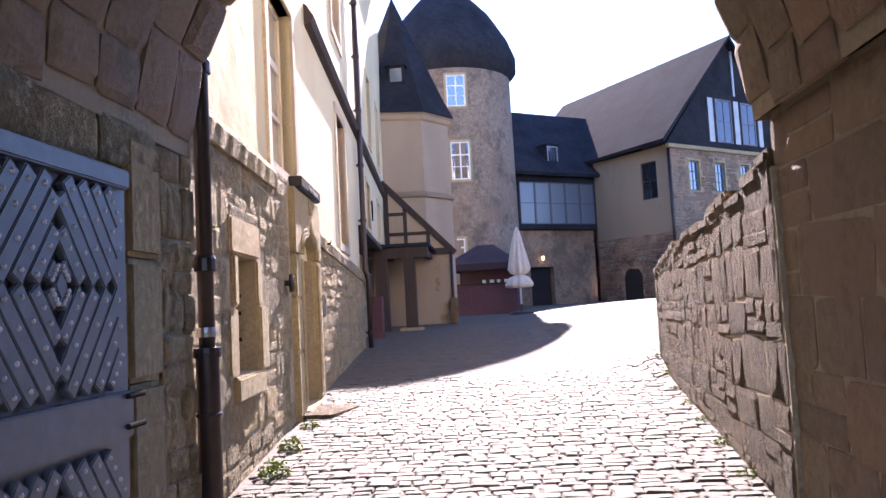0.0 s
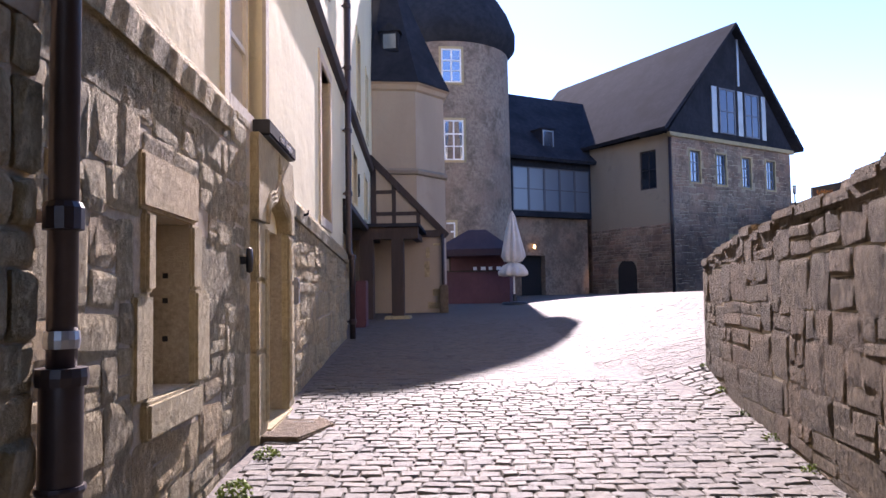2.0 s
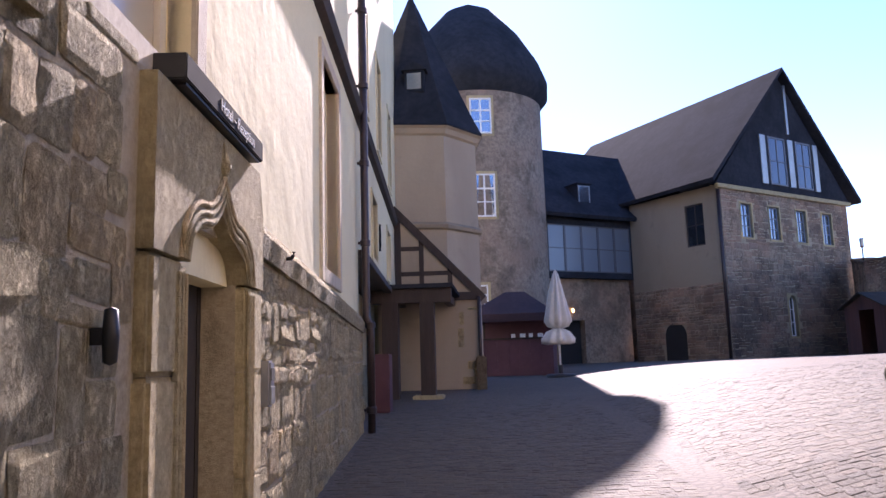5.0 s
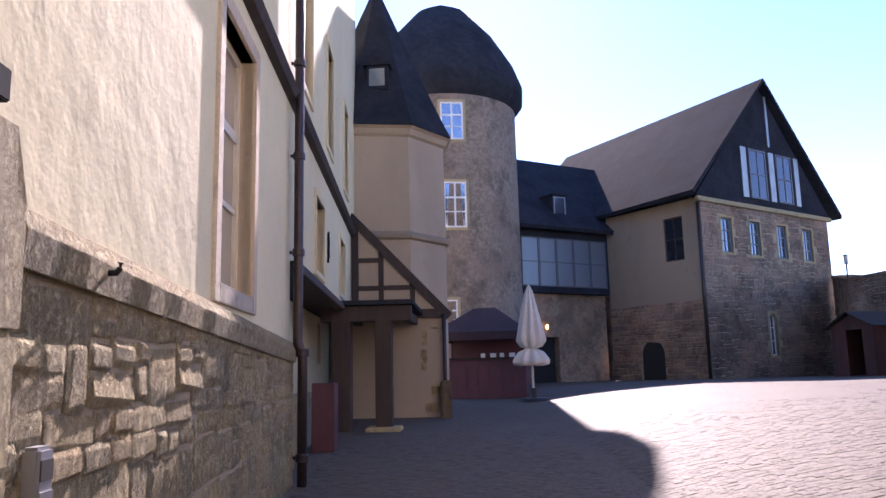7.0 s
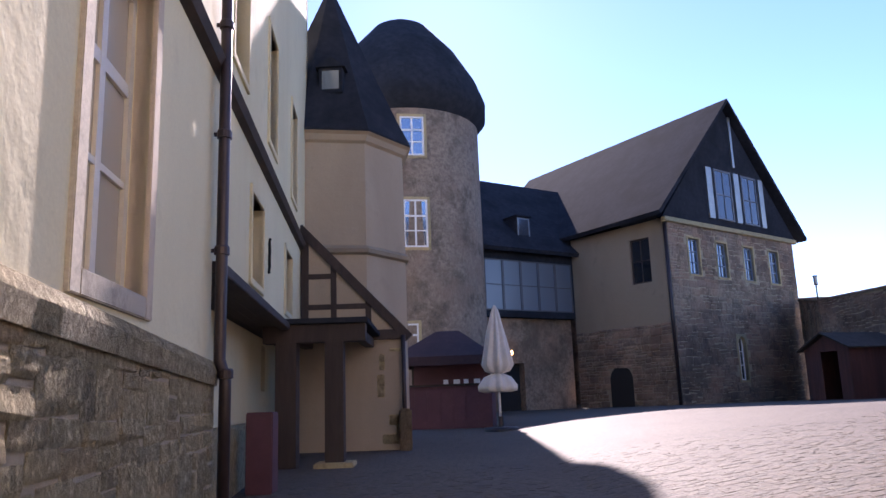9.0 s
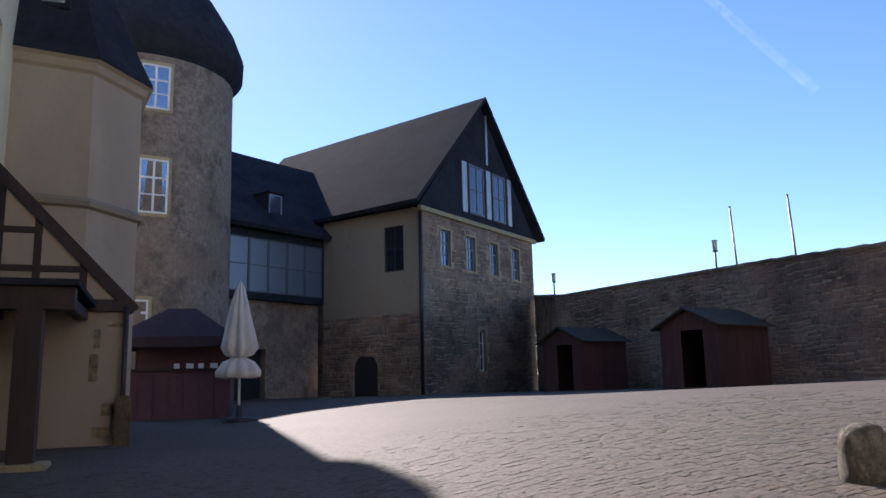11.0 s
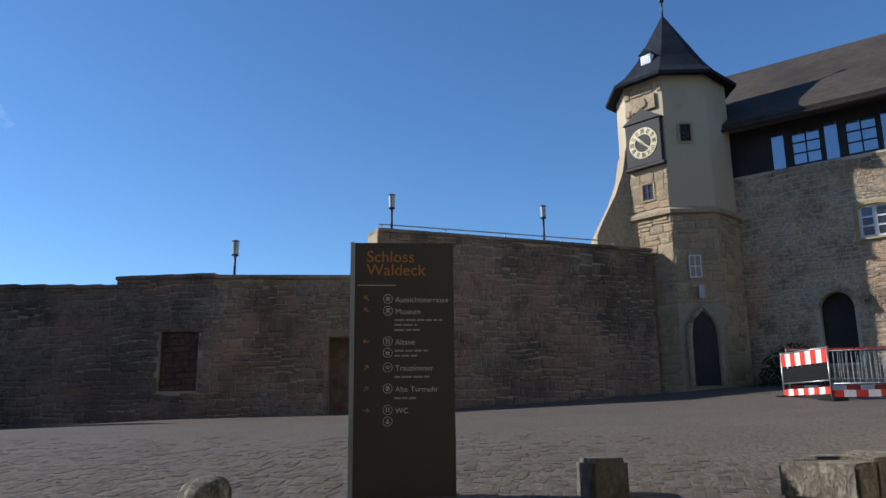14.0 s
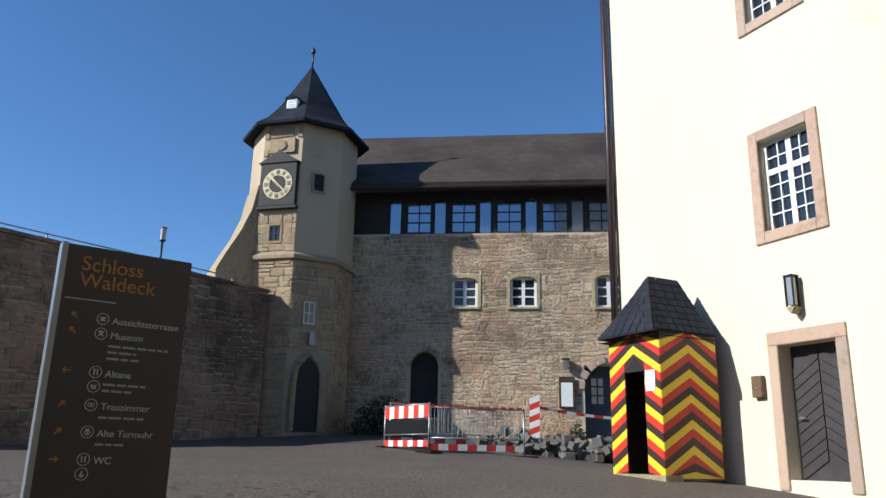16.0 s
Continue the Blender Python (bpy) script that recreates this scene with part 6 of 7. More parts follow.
add_box(bm, 7.45, 7.97, -0.14, -0.06, 3.55, 4.6, HM, 0.01)
part("case", bm, TIMBER, nb)
bm = bmesh.new()
add_box(bm, 7.52, 7.9, -0.146, -0.141, 3.62, 4.4, HM)
part("sheet", bm, WHITEPAINT, nb)
hl = thing("hall_lantern", "dark wall lantern on the hall wall", "lamp")
bm = bmesh.new()
add_box(bm, 7.62, 7.78, -0.24, -0.1, 4.84, 5.16, HM, 0.015)
part("lantern_case", bm, ZINC, hl)
bm = bmesh.new()
add_box(bm, 7.58, 7.82, -0.28, -0.06, 5.162, 5.2, HM, 0.008)
part("cap", bm, BLACKMETAL, hl)
bm = bmesh.new()
add_box(bm, 7.68, 7.72, -0.1, 0.0, 4.95, 5.0, HM)
part("arm", bm, BLACKMETAL, hl)

# ---------------------------------------------------------------- white palace wall
V0, V1 = (12.05, 7.484), (3.75, 6.394)
VM = along(V0, V1)
VL = math.dist(V0, V1)
VWIN = [(3.31, 4.17, 5.17, 6.59), (3.31, 4.17, 8.6, 10.05), (6.2, 7.06, 5.17, 6.59), (6.2, 7.06, 8.6, 10.05)]
VDOOR = (3.34, 4.24, 1.69, 3.5)
wall_white = add_wall("wall_white", VM, VL, 0.6, 15.0, 0.7, VWIN + [VDOOR], PLASTER_WHITE, "smooth white plastered palace wall")
for w in VWIN:
    window(VM, *w, 0.14, 4, 6, "white small-paned window in red sandstone surround", WHITEPAINT, GLASS, 0.05, 0.02, 0.09, 0.17, REDSTONE, transom=3)
wd = thing(numbered("door"), "dark boarded door with slanting planks in a sandstone frame", "door", kind="structure")
x0, x1, z0, z1 = VDOOR
for a, b, c, d in ((x0 - 0.17, x0 - 0.002, 1.55, z1), (x1 + 0.002, x1 + 0.17, 1.55, z1), (x0 - 0.17, x1 + 0.17, z1 + 0.002, z1 + 0.19)):
    bm = bmesh.new()
    add_box(bm, a, b, -0.03, 0.2, c, d, VM, 0.008)
    part("surround_stone", bm, REDSTONE, wd)
bm = bmesh.new()
add_box(bm, x0, x1, 0.24, 0.3, 1.6, z1, VM)
wd_leaf = part("door_leaf", bm, DARKDOOR, wd)
DL = VM @ Matrix.Translation(((x0 + x1) / 2, 0.24, 0))
for sgn in (-1, 1):
    for k in range(16):
        zz = 1.5 + 0.15 * k
        h_ = (x1 - x0) / 2 - 0.03
        vsl = [(0.01, zz), (h_, zz - 0.26), (h_, zz - 0.26 + 0.135), (0.01, zz + 0.135)]
        if vsl[3][1] > z1 - 0.02 or vsl[1][1] < 1.62:
            continue
        bm = bmesh.new()
        add_prism(bm, [(sgn * x, z) for x, z in vsl], -0.022, 0.0, DL @ gm)
        part("board", bm, DARKDOOR, wd_leaf)
bm = bmesh.new()
add_tube(bm, [VM @ Vector((x0 + 0.09, 0.17, 2.5)), VM @ Vector((x0 + 0.2, 0.17, 2.5))], 0.014, 8)
add_lathe(bm, [(0.03, 0), (0.03, 0.01), (0.001, 0.012)], 12, VM @ Matrix.Translation((x0 + 0.1, 0.215, 2.5)) @ Matrix.Rotation(radians(90), 4, "X"))
part("door_handle", bm, STUD, wd_leaf, "bright metal lever handle")
wl = thing("wall_lantern", "glazed black iron wall lantern above a door", "lamp")
for x_ in (3.68, 3.80):
    for y_ in (-0.17, -0.06):
        bm = bmesh.new()
        add_box(bm, x_ - 0.01, x_ + 0.01, y_ - 0.01, y_ + 0.01, 3.98, 4.4, VM)
        part("cage_bar", bm, BLACKMETAL, wl)
bm = bmesh.new()
add_box(bm, 3.665, 3.815, -0.185, -0.045, 4.4, 4.42, VM)
part("cap", bm, BLACKMETAL, wl)
bm = bmesh.new()
add_box(bm, 3.69, 3.79, -0.16, -0.07, 4.0, 4.39, VM)
part("glass", bm, ZINC, wl, "cloudy lantern glass")
bm = bmesh.new()
add_prism(bm, [(3.67, 3.97), (3.81, 3.97), (3.74, 3.88)], -0.18, 0.0, VM @ gm)
part("bracket", bm, DRESSED, wl)
lb = thing("letter_box", "brown metal letter box on white plaster", "letter box")
bm = bmesh.new()
add_box(bm, 2.89, 3.07, -0.09, -0.002, 2.80, 3.10, VM, 0.008)
part("case", bm, plain_mat("bronze_brown", (0.16, 0.1, 0.05), 0.5), lb)
bm = bmesh.new()
add_box(bm, 2.94, 3.02, -0.094, -0.088, 2.92, 2.94, VM)
part("flap", bm, STUD, lb)
bm = bmesh.new()
add_tube(bm, [VM @ Vector((-0.02, -0.09, 1.6)), VM @ Vector((-0.02, -0.09, 14.8))], 0.07, 12)
tagged(part("downpipe", bm, PIPE, smooth=True), "dark downpipe at the white wall corner", "downpipe")
BK = Vector((0.1302, -0.9915))
add_wall("wall_white_side", along(Vector(V0) + BK * 6, V0), 6.0, 0.6, 15.0, 0.69, [], PLASTER_WHITE, "white plastered return wall of the palace")
add_wall("wall_white_end", along(V1, Vector(V1) + BK * 6), 6.0, 0.0, 15.0, 0.69, [], PLASTER_WHITE, "white plastered end wall of the palace")
add_wall("wall_white_back", along(Vector(V1) + BK * 6, Vector(V0) + BK * 6), VL, 0.0, 15.0, 0.69, [], PLASTER_WHITE, "white plastered rear wall of the palace")
bm = bmesh.new()
add_prism(bm, [(-0.5, 14.9), (3.0, 18.0), (6.5, 14.9), (3.0, 18.4)], -0.4, VL + 0.4, VM @ Matrix(((0, 0, 1, 0), (1, 0, 0, 0), (0, 1, 0, 0), (0, 0, 0, 1))))
tagged(part("roof", bm, SLATE), "slate roof of the white palace", "roof", kind="structure")

# ---------------------------------------------------------------- sentry box
SB = along((10.60, 8.625), (9.5, 8.48))       # its striped front, left to right
SBW = 1.1
sb_m = SB @ Matrix.Translation((0, 0, 1.67))
sentry = thing("sentry_box", "wooden sentry box with black, red and yellow chevron stripes", "sentry box", at=sb_m)
SH = 2.08


def chevrons(face_m, w, h, opening=None):
    """Chevron stripes proud of a flat board side; opening: (x0, x1, height) left free."""
    per, st = 0.36, 0.12
    for ci, mat in enumerate((YELLOW, REDSTRIPE, BLACKSTRIPE)):
        for k in range(-2, int(h / per) + 2):
            zb = k * per - ci * st
            for s_ in (0, 1):
                xa, xb = (0, w / 2) if s_ == 0 else (w / 2, w)
                rise = 0.30 * w
                za, zb2 = (zb, zb + rise) if s_ == 0 else (zb + rise, zb)
                cuts = [(xa, xb)]
                if opening:
                    cuts = [(xa, min(xb, opening[0]))] if s_ == 0 else [(max(xa, opening[1]), xb)]
                    if max(za, zb2) > opening[2] - 0.02:
                        cuts = [(xa, xb)] if min(za, zb2) + st > opening[2] + 0.0 else cuts
                for u0, u1 in cuts:
                    if u1 - u0 < 0.02:
                        continue
                    f0, f1 = (u0 - xa) / (xb - xa), (u1 - xa) / (xb - xa)
                    q0, q1 = za + (zb2 - za) * f0, za + (zb2 - za) * f1
                    poly = [(u0, q0), (u1, q1), (u1, q1 + st), (u0, q0 + st)]
                    poly = [(x, min(max(z, 0.0), h)) for x, z in poly]
                    if max(p[1] for p in poly) - min(p[1] for p in poly) < 0.02 or (poly[0][1] >= h - 1e-4 and poly[1][1] >= h - 1e-4) or (poly[2][1] <= 1e-4 and poly[3][1] <= 1e-4):
                        continue
                    q = bmesh.new()
                    add_prism(q, poly, -0.008, 0.0, face_m @ gm)
                    part("stripe", q, mat, sentry)


# carcass
bm = bmesh.new()
wall_grid(bm, SBW, SH, 0.05, [(0.34, 0.77, 0.02, 1.5)], None)
part("front_board", bm, BLACKSTRIPE, sentry)
for x_a in (0.0, SBW - 0.05):
    bm = bmesh.new()
    add_box(bm, x_a, x_a + 0.05, 0.052, SBW, 0, SH)
    part("side_board", bm, BLACKSTRIPE, sentry)
# back board coloured near-black for the shade within the box
bm = bmesh.new()
add_box(bm, 0.052, SBW - 0.052, SBW - 0.04, SBW, 0, SH)
part("back_board", bm, INTERIOR_SHADE, sentry)
# near-black triangle: the shade of the opening's pointed top, laid on the board
bm = bmesh.new()
add_prism(bm, [(0.34, 1.5), (0.77, 1.5), (0.555, 1.72)], -0.012, 0.0, gm)
part("opening_peak", bm, INTERIOR_SHADE, sentry)
chevrons(Matrix.Identity(4), SBW, SH, (0.34, 0.77, 1.55))
chevrons(along((SBW, 0), (SBW, SBW)), SBW, SH)
bm = bmesh.new()
add_box(bm, 0.1, SBW + 0.02, -0.02, 0.3, -0.1, 0.04)
part("floor_slab", bm, DRESSED, sentry)
bm = bmesh.new()
add_box(bm, 0.80, 1.0, -0.02, -0.009, 1.2, 1.5)
part("paper_notice", bm, WHITEPAINT, sentry, "white paper notice")
# hipped roof with a short ridge, hollow-curved slopes and slates


def roof_pt(s, e, t_):
    """s: side 0 front, 1 right, 2 back, 3 left; e: 0..1 along the eave; t_: 0 eave, 1 ridge."""
    o, back = 0.13, SBW - 0.01
    lo = [(-o, -o), (SBW + 0.05, -o), (SBW + 0.05, back), (-o, back)]
    c = SBW / 2
    hi = [(c, c - 0.2), (c, c - 0.2), (c, back - 0.12), (c, back - 0.12)]
    a_, b_ = Vector(lo[s]), Vector(lo[(s + 1) % 4])
    ha, hb = Vector(hi[s]), Vector(hi[(s + 1) % 4])
    p = a_.lerp(b_, e).lerp(ha.lerp(hb, e), t_)
    return Vector((p.x, p.y, SH - 0.02 + 0.95 * (0.88 * t_ + 0.12 * t_ * t_)))


bm = bmesh.new()
for s_ in range(4):
    grid = [[bm.verts.new(roof_pt(s_, e / 6, t_ / 8) - Vector((0, 0, 0.02))) for e in range(7)] for t_ in range(9)]
    for i in range(8):
        for j in range(6):
            bm.faces.new((grid[i][j], grid[i][j + 1], grid[i + 1][j + 1], grid[i + 1][j]))
base_ = [bm.verts.new(roof_pt(s_, 0, 0) - Vector((0, 0, 0.07))) for s_ in range(4)]
bm.faces.new(base_)
deck = part("roof_deck", bm, SLATE, sentry)
for s_ in (0, 1):
    rows_ = 8
    for i in range(rows_):
        n_ = max(1, round((1 - i / rows_) * 7) + (1 if s_ else 0))
        for j in range(n_):
            off = 0.5 / n_ * (i % 2)
            e0, e1 = max(0, (j - 0.0) / n_ - off), min(1, (j + 1) / n_ - off + (off if j == n_ - 1 else 0))
            q = bmesh.new()
            up_ = Vector((0, 0, 0.012))
            ps = [roof_pt(s_, e0 + 0.01, i / rows_), roof_pt(s_, e1 - 0.01, i / rows_), roof_pt(s_, e1 - 0.01, min(1, (i + 1.15) / rows_)), roof_pt(s_, e0 + 0.01, min(1, (i + 1.15) / rows_))]
            if (ps[1] - ps[0]).length < 0.03:
                continue
            tv = [q.verts.new(p + up_ * (1.6 if k < 2 else 0.2)) for k, p in enumerate(ps)]
            bv = [q.verts.new(p - up_ * 0.3) for p in ps]
            q.faces.new(tv)
            q.faces.new(bv[::-1])
            for k in range(4):
                q.faces.new((tv[k], tv[(k + 1) % 4], bv[(k + 1) % 4], bv[k]))
            part("slate_tile", q, SLATE, deck)

# ---------------------------------------------------------------- information sign
SG = along((5.172, 15.738), (5.385, 15.02))
sz = ground_z(5.3, 15.1)
sign = thing("information_sign", "tall charcoal visitor sign with orange title and white directions", "sign", at=SG)
bm = bmesh.new()
add_box(bm, 0.0, 0.75, 0, 0.07, sz - 0.05, 3.07, None, 0.003)
sign_panel = part("panel", bm, SIGNGREY, sign)
bm = bmesh.new()
add_box(bm, -0.035, -0.001, -0.01, 0.085, sz - 0.05, 3.075, None, 0.003)
part("edge_profile", bm, SIGNEDGE, sign, "brushed metal edge")


def sign_text(body, x, z, size, mat=None):
    return text(body, size, mat or SIGNWHITE, Matrix.Translation((x, -0.002, z)) @ STAND, sign_panel)


sign_text("Schloss", 0.087, 2.92, 0.125, SIGNORANGE)
sign_text("Waldeck", 0.087, 2.817, 0.125, SIGNORANGE)
bm = bmesh.new()
add_box(bm, 0.02, 0.31, -0.003, -0.0005, 2.737, 2.743)
part("rule_line", bm, SIGNWHITE, sign_panel)
ROWS_T = [("Aussichtsterrasse", 2.61), ("Museum", 2.52), ("Altane", 2.29), ("Trauzimmer", 2.097), ("Alte Turmuhr", 1.942), ("WC", 1.787)]
for body, z in ROWS_T:
    sign_text(body, 0.305, z, 0.057)


def pictogram(z, boxes, rings=()):
    """A white ring on the panel with a small figure of upright, level or slanting strokes (x, z, length, degrees) and rings (x, z, radius)."""
    c_ = Matrix.Translation((0.25, -0.0005, z))
    q = bmesh.new()
    add_lathe(q, [(0.032, 0), (0.036, 0), (0.036, 0.003), (0.032, 0.003)], 24, c_ @ Matrix.Rotation(radians(90), 4, "X"))
    part("pictogram_ring", q, SIGNWHITE, sign_panel)
    q = bmesh.new()
    for x_, z_, l_, a_ in boxes:
        add_box(q, -l_ / 2, l_ / 2, -0.003, 0.0, -0.0035, 0.0035, c_ @ Matrix.Translation((x_, 0, z_)) @ Matrix.Rotation(-radians(a_), 4, "Y"))
    for x_, z_, r_ in rings:
        add_lathe(q, [(r_ - 0.004, 0), (r_, 0), (r_, 0.003), (r_ - 0.004, 0.003)], 16, c_ @ Matrix.Translation((x_, 0, z_)) @ Matrix.Rotation(radians(90), 4, "X"))
    part("pictogram", q, SIGNWHITE, sign_panel)


pictogram(2.635, [(0, 0.008, 0.034, 0), (0, -0.008, 0.034, 0), (0, 0, 0.014, 0)])
pictogram(2.545, [(0, 0, 0.042, 45), (0, 0, 0.042, -45), (0, 0.015, 0.016, 0)])
pictogram(2.315, [(-0.008, 0, 0.036, 90), (0.01, 0, 0.036, 90), (-0.008, 0.013, 0.014, 0)])
pictogram(2.23, [(0, -0.012, 0.024, 0), (-0.012, 0, 0.022, 90), (0.01, 0, 0.022, 90), (0, 0.002, 0.02, 0)])
pictogram(2.122, [], [(-0.008, 0, 0.012), (0.008, 0, 0.012)])
pictogram(1.967, [(0, 0, 0.03, 90), (-0.008, 0.01, 0.018, 60), (0.008, 0.01, 0.018, -60)], [(0, -0.004, 0.016)])
pictogram(1.812, [(-0.009, -0.003, 0.028, 90), (0.009, -0.003, 0.028, 90), (-0.009, 0.015, 0.008, 0), (0.009, 0.015, 0.008, 0)])
pictogram(1.73, [(-0.003, 0.004, 0.026, 75), (0.004, -0.01, 0.018, 20)], [(0.0, -0.008, 0.012)])
for z, ang in ((2.64, 135), (2.55, 135), (2.315, 180), (2.12, 45), (1.965, 45), (1.81, 0)):
    am = Matrix.Translation((0.09, -0.001, z)) @ Matrix.Rotation(-radians(ang), 4, "Y")
    q = bmesh.new()
    add_box(q, -0.022, 0.02, -0.002, 0.0, -0.004, 0.004, am)
    for s_ in (-1, 1):
        add_box(q, -0.022, 0.0, -0.002, 0.0, -0.004, 0.004, am @ Matrix.Translation((0.022, 0, 0)) @ Matrix.Rotation(s_ * radians(40), 4, "Y"))
    part("arrow", q, SIGNORANGE, sign_panel)
rng_ = random.Random(6)
for z, w in ((2.475, 0.36), (2.438, 0.17), (2.4, 0.19), (2.245, 0.25), (2.208, 0.17), (2.052, 0.26), (1.897, 0.16)):
    x_ = 0.3
    while x_ < 0.3 + w - 0.02:
        l_ = min(rng_.uniform(0.03, 0.085), 0.3 + w - x_)
        q = bmesh.new()
        add_box(q, x_, x_ + l_, -0.0025, -0.0005, z - 0.007, z + 0.006)
        part("small_print_bar", q, SIGNPRINT, sign_panel)
        x_ += l_ + 0.011

# ---------------------------------------------------------------- works barrier and rubble


def stripe_board(m_, L, z0_, z1_, n_, par):
    for k in range(n_):
        q = bmesh.new()
        add_box(q, L * k / n_, L * (k + 1) / n_, -0.015, 0.015, z0_, z1_, m_)
        part("stripe_panel", q, REDPAINT if k % 2 == 0 else WHITEPAINT, par)


def barrier(p, q_, n_, full):
    L = math.dist(p, q_)
    m_ = along(p, q_, (ground_z(*p) + ground_z(*q_)) / 2)
    ob = thing("works_barrier", "steel works barrier with red and white striped boards", "barrier", "works barriers")
    for x_ in (0.0, L):
        t = bmesh.new()
        add_tube(t, [m_ @ Vector((x_, 0, -0.15)), m_ @ Vector((x_, 0, 1.05))], 0.022, 8)
        part("upright", t, ZINC, ob, smooth=True)
    for z_ in (0.35, 1.02):
        t = bmesh.new()
        add_tube(t, [m_ @ Vector((0, 0, z_)), m_ @ Vector((L, 0, z_))], 0.016, 8)
        part("rail", t, ZINC, ob, smooth=True)
    stripe_board(m_, L, 0.08, 0.22, n_, ob)
    if full:
        stripe_board(m_, L, 0.72, 1.0, n_, ob)
        t = bmesh.new()
        add_box(t, 0.03, L - 0.03, -0.006, 0.006, 0.37, 0.68, m_)
        part("mesh_panel", t, DULLIRON, ob, "dark mesh panel")
    else:
        for k in range(1, int(L / 0.11)):
            t = bmesh.new()
            add_tube(t, [m_ @ Vector((0.11 * k, 0.0, 0.35)), m_ @ Vector((0.11 * k, 0, 1.02))], 0.006, 5)
            part("bar", t, ZINC, ob)
        t = bmesh.new()
        for k in range(12):
            add_box(t, L * k / 12, L * (k + 1) / 12 - 0.06, -0.03, -0.022, 1.03, 1.07, m_)
        part("warning_tape", t, REDPAINT, ob)
    for x_ in (0.0, L):
        t = bmesh.new()
        add_box(t, x_ - 0.3, x_ + 0.3, -0.16, 0.16, -0.16, 0.0, m_, 0.02)
        part("foot_block", t, BLACKMETAL, ob)


barrier((18.6, 9.98), (16.9, 9.43), 9, True)
barrier((16.9, 9.43), (16.6, 7.23), 10, False)
barrier((18.7, 9.83), (19.6, 6.63), 10, False)
bc = thing("beacon", "red and white striped warning beacon", "beacon")
bx, by = 17.8, 6.5
bz = ground_z(bx, by)
bmx = along((bx, by), (bx - 0.09, by - 0.2), bz)
for k in range(7):
    q = bmesh.new()
    add_prism(q, [(0, 0.3 + 0.15 * k), (0.25, 0.4 + 0.15 * k), (0.25, 0.55 + 0.15 * k), (0, 0.45 + 0.15 * k)], -0.015, 0.015, bmx @ gm)
    part("stripe_panel", q, REDPAINT if k % 2 else WHITEPAINT, bc)
q = bmesh.new()
add_box(q, 0.1, 0.15, 0.016, 0.05, -0.05, 1.3, bmx)
part("upright", q, ZINC, bc)
q = bmesh.new()
add_box(q, -0.2, 0.45, -0.2, 0.2, -0.05, 0.08, bmx, 0.02)
part("foot_block", q, BLACKMETAL, bc)


tape = thing("barrier_tape", "sagging red and white warning tape", "tape")
ta, tb = Vector((bx, by, bz + 1.15)), Vector((17.3, 2.6, ground_z(17.3, 2.6) + 1.15))
for s_ in range(16):
    p, e = ta.lerp(tb, s_ / 16), ta.lerp(tb, (s_ + 1) / 16)
    sag = [-0.5 * (f / 16) * (1 - f / 16) for f in (s_, s_ + 1)]
    q = bmesh.new()
    vs_ = [q.verts.new(p + Vector((0, 0, sag[0] + o))) for o in (0.0, 0.07)] + [q.verts.new(e + Vector((0, 0, sag[1] + o))) for o in (0.07, 0.0)]
    q.faces.new(vs_)
    part("tape_band", q, REDPAINT if s_ % 2 else WHITEPAINT, tape)
q = bmesh.new()
add_tube(q, [tb - Vector((0, 0, 1.25)), tb + Vector((0, 0, 0.15))], 0.02, 8)
part("post", q, ZINC, tape)


def rubble_heap():
    rng = random.Random(9)
    verts, faces = [], []
    for k in range(420):
        t_ = rng.random()
        x = 18.4 - 3.6 * t_ + rng.uniform(-0.5, 0.5) + 0.2
        y = 6.9 - 4.0 * t_ + rng.uniform(-0.6, 0.6)
        hgt = max(0.0, 0.42 * (1 - abs(rng.uniform(-1, 1)))) * rng.random() * 1.3
        s = rng.uniform(0.06, 0.13)
        m_ = Matrix.Translation((x, y, ground_z(x, y) + s * 0.3 + hgt)) @ Euler((rng.uniform(0, 3), rng.uniform(0, 3), rng.uniform(0, 3))).to_matrix().to_4x4()
        vs = [Vector((a * s * rng.uniform(0.75, 1.1), b * s * rng.uniform(0.75, 1.1), c * s * rng.uniform(0.75, 1.1))) for c in (-1, 1) for b in (-1, 1) for a in (-1, 1)]
        k0 = len(verts)
        verts += [tuple(m_ @ v) for v in vs]
        faces += [tuple(i + k0 for i in f) for f in ((0, 2, 3, 1), (4, 5, 7, 6), (0, 1, 5, 4), (2, 6, 7, 3), (0, 4, 6, 2), (1, 3, 7, 5))]
    me = bpy.data.meshes.new("rubble_heap")
    me.from_pydata(verts, [], faces)
    me.materials.append(RUBBLE)
    tagged(new("rubble_heap", me), "heap of loose dark grey setts", "rubble", kind="stuff")


rubble_heap()


def leaf_clump(name, label, cx, cy, r, h, n_, mat, seed, size=0.07):
    rng = random.Random(seed)
    verts, faces = [], []
    for k in range(n_):
        a_, rr = rng.uniform(0, 6.283), r * math.sqrt(rng.random())
        z_ = h * rng.random() * (1 - 0.6 * (rr / r) ** 2)
        c = Vector((cx + rr * math.cos(a_), cy + rr * math.sin(a_), ground_z(cx, cy) + z_))
        u_ = Vector((rng.uniform(-1, 1), rng.uniform(-1, 1), rng.uniform(-0.3, 1))).normalized() * size
        w_ = u_.cross(Vector((rng.uniform(-1, 1), rng.uniform(-1, 1), rng.uniform(-1, 1)))).normalized() * size * 0.5
        k0 = len(verts)
        verts += [tuple(c - u_), tuple(c + w_), tuple(c + u_), tuple(c - w_)]
        faces.append((k0, k0 + 1, k0 + 2, k0 + 3))
    me = bpy.data.meshes.new(name)
    me.from_pydata(verts, [], faces)
    me.materials.append(mat)
    return tagged(new(name, me), label, "plant", kind="stuff")


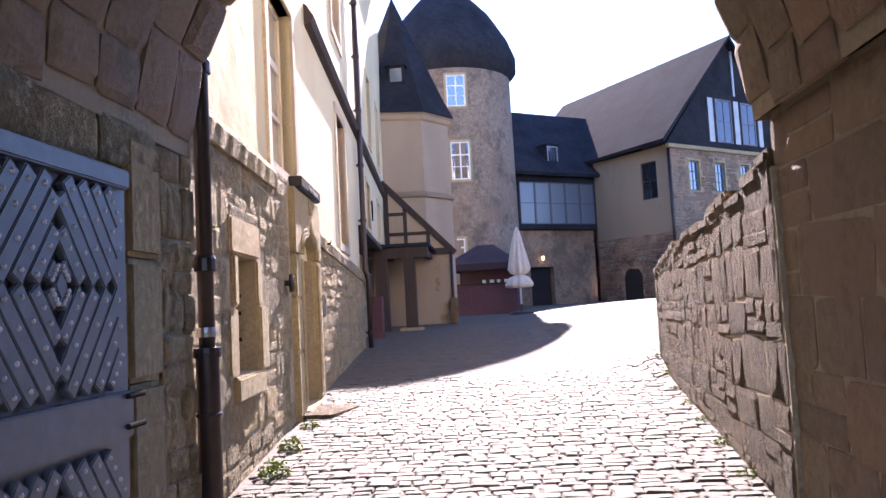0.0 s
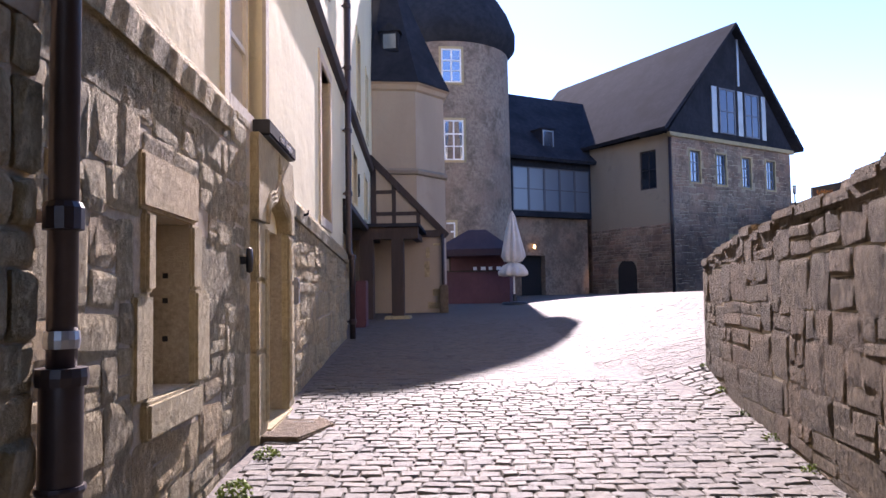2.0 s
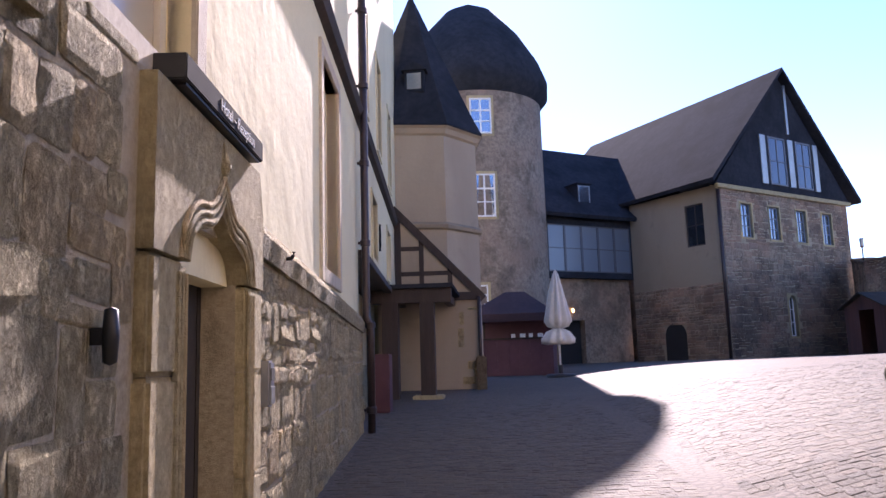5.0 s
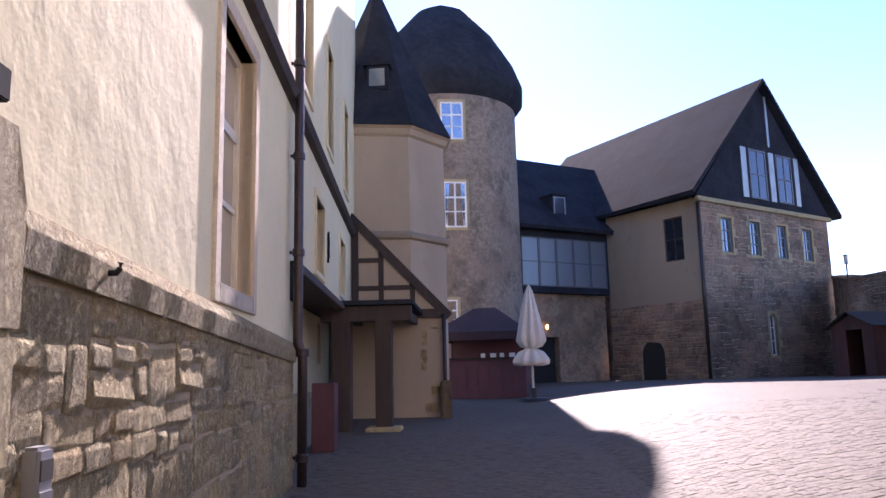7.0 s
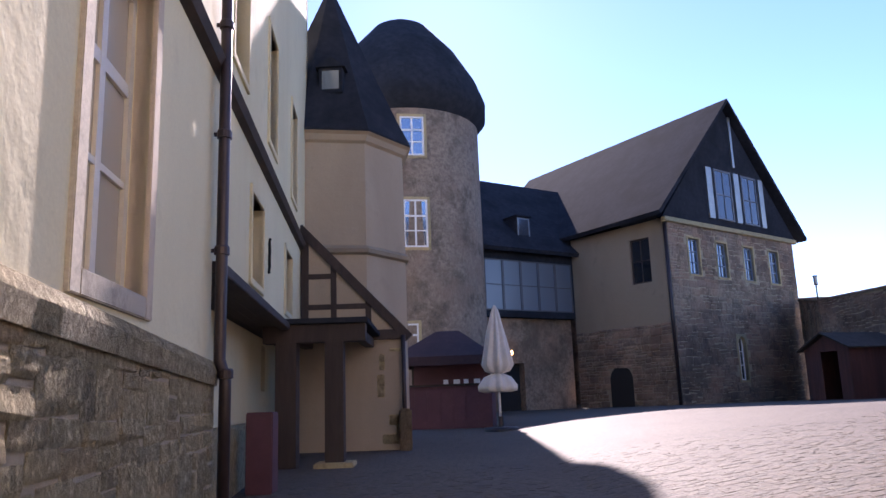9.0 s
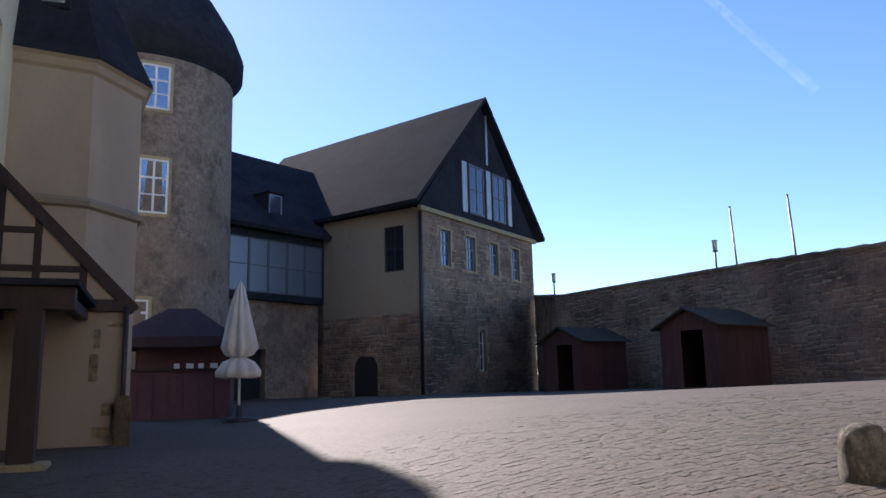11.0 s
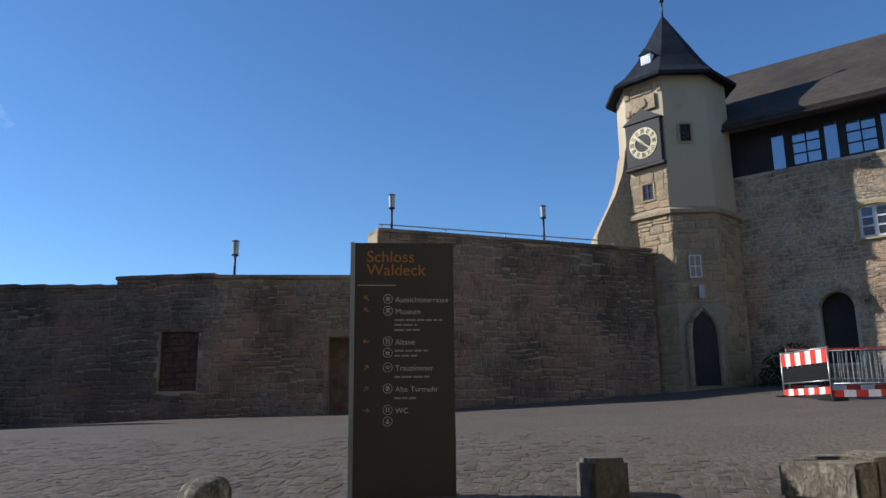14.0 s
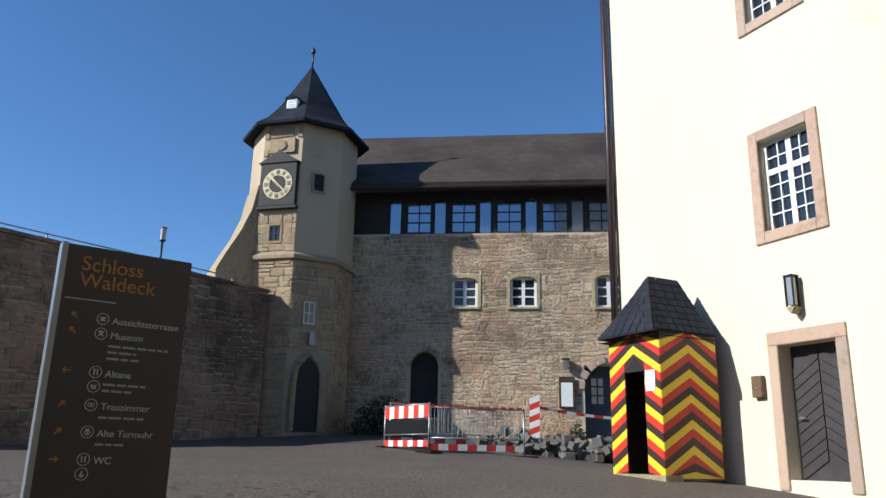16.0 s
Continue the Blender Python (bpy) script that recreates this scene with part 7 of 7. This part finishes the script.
pp = HM @ Vector((8.0, -0.55, 0))
pot = thing("plant_pot", "round terracotta pot beside the hall door", "plant pot")
q = bmesh.new()
add_lathe(q, [(0.001, -0.05), (0.17, -0.05), (0.24, 0.34), (0.26, 0.34), (0.26, 0.4), (0.2, 0.4), (0.001, 0.36)], 18, pose(pp.x, pp.y, ground_z(pp.x, pp.y)))
part("bowl", q, plain_mat("terracotta", (0.32, 0.17, 0.1), 0.8), pot, smooth=True)
leaf_clump("box_shrub", "small rounded green shrub in a pot", pp.x, pp.y, 0.32, 0.95, 700, HEDGE, 11, 0.05)
leaf_clump("hedge", "low dark green shrub against the hall", 24.6, 8.4, 1.0, 1.3, 1500, HEDGE, 1)
leaf_clump("weeds", "small green weeds at the foot of the wall", -1.88, 6.9, 0.13, 0.16, 260, MOSS, 2, 0.02)
leaf_clump("weeds", "small green weeds at the foot of the wall", -1.98, 7.8, 0.12, 0.14, 240, MOSS, 3, 0.018)
leaf_clump("weeds", "small green weeds at the foot of the wall", -2.05, 8.8, 0.1, 0.1, 160, MOSS, 4, 0.016)
for k in range(7):
    leaf_clump("weeds", "thin moss and weeds along the parapet foot", 1.62 + 0.11 * k, 6.4 + 0.95 * k, 0.1, 0.07, 120, MOSS, 20 + k, 0.014)

# vapour trail, far off; a faint glow replaces the sunlight on it
m, nt, b, co, geo = material("vapour", 1.0, 0, 0)
b.inputs["Base Color"].default_value = (0.9, 0.9, 0.9, 1)
b.inputs["Emission Color"].default_value = (0.85, 0.93, 1, 1)
b.inputs["Emission Strength"].default_value = 0.55
fac = ramp(nt, tex(nt, co, "noise", 0.05, 5, 0.6), [(0.35, (0.01, 0.01, 0.01)), (0.65, (0.11, 0.11, 0.11))])
nt.links.new(fac, b.inputs["Alpha"])
bm = bmesh.new()
prev = None
for az_, el_ in ((36.0, 30.6), (39.4, 27.1), (42.7, 23.5), (45.6, 20.3), (46.9, 18.8)):
    def far(az, el):
        a_, e_ = radians(az), radians(el)
        return Vector((math.sin(a_) * math.cos(e_), math.cos(a_) * math.cos(e_), math.sin(e_))) * 1200
    cur = (bm.verts.new(far(az_ - 0.24, el_ - 0.21)), bm.verts.new(far(az_ + 0.24, el_ + 0.21)))
    if prev:
        bm.faces.new((prev[0], prev[1], cur[1], cur[0]))
    prev = cur
tagged(part("contrail", bm, m), "faint white vapour trail across the blue sky", "contrail", kind="structure")

# ---------------------------------------------------------------- cobbles of the ramp


def tilt_to(x, y):
    """The turn that lays a stone on the slope of the ground."""
    e = 0.1
    n_ = Vector((ground_z(x - e, y) - ground_z(x + e, y), ground_z(x, y - e) - ground_z(x, y + e), 2 * e)).normalized()
    return Vector((0, 0, 1)).rotation_difference(n_).to_matrix().to_4x4()


def cobbles():
    rng = random.Random(4)
    sheets, made = {"cobble_paving": ([], []), "sett_paving": ([], [])}, 0
    shared = []
    for v in range(8):
        me = bpy.data.meshes.new("cobble")
        j = lambda k: rng.uniform(-k, k)
        b4 = [(-0.5, -0.5), (0.5, -0.5), (0.5, 0.5), (-0.5, 0.5)]
        vs = [(x, y, -0.6) for x, y in b4] + [(x + j(0.05), y + j(0.06), 0.25 + j(0.1)) for x, y in b4] + [(x * 0.82 + j(0.05), y * 0.78 + j(0.05), 0.75 + j(0.12)) for x, y in b4]
        fs = [(0, 1, 5, 4), (1, 2, 6, 5), (2, 3, 7, 6), (3, 0, 4, 7), (4, 5, 9, 8), (5, 6, 10, 9), (6, 7, 11, 10), (7, 4, 8, 11), (8, 9, 10, 11)]
        me.from_pydata(vs, [], fs)
        me.materials.append(COBBLE)
        shared.append((me, vs, fs))
    y = 0.6
    while y < 27.0:
        h = rng.uniform(0.1, 0.145) if y < 12.2 else rng.uniform(0.085, 0.115)
        xl = lerp(y, [(0, -1.95), (5.2, -1.97), (12, -2.45), (16, -2.75), (27, -3.5)])
        xr = lerp(y, [(0, 1.62), (5.4, 1.62), (12.1, 2.3), (12.2, 4.4), (13.5, 9.0), (18, 13.0), (27, 14.0)])
        x = xl + rng.random() * 0.1
        while x < xr:
            w = rng.uniform(0.1, 0.23) if y < 12.2 else rng.uniform(0.09, 0.15)
            cx, cy = x + w / 2, y + h / 2 + (0.03 * math.sin(x * 2.1) + rng.uniform(-0.016, 0.016) if y < 12.2 else 0.1 * math.sin(x * 0.8) + 0.03 * math.sin(x * 2.7) + rng.uniform(-0.015, 0.015))
            me, vs, fs = rng.choice(shared)
            edge = max((cy - 15) / 9, (cx - 3) / 7, 0.0)
            if rng.random() < edge:
                x += w
                continue
            m_ = Matrix.Translation((cx, cy, ground_z(cx, cy) + rng.uniform(-0.004, 0.006) * (1 if y < 12.3 else 0.4))) @ tilt_to(cx, cy) @ Matrix.Rotation(rng.uniform(-0.15, 0.15), 4, "Z") @ Matrix.Rotation(rng.uniform(-0.04, 0.04) * (1 if y < 12.3 else 0.4), 4, "X") @ Matrix.Diagonal((w - 0.008, h - 0.008, 0.024 if y < 12.3 else 0.0055, 1))
            if 4.2 < y < 8.2 and made < 300 and -1.2 < x < 1.4:
                piece("cobble", me, ground, m_)
                made += 1
            else:
                verts, faces = sheets["cobble_paving" if y < 12.2 else "sett_paving"]
                k0 = len(verts)
                verts += [tuple(m_ @ Vector(p)) for p in vs]
                faces += [tuple(i + k0 for i in f) for f in fs]
            x += w
        y += h
    for name, mat, label in (("cobble_paving", COBBLE, "worn uneven cobbles"), ("sett_paving", SETT, "small polished setts")):
        me = bpy.data.meshes.new(name)
        me.from_pydata(sheets[name][0], [], sheets[name][1])
        me.materials.append(mat)
        ob = new(name, me)
        ob.parent = ground
        tagged(ob, label, kind="stuff")


cobbles()
for lay in LATER:
    lay()
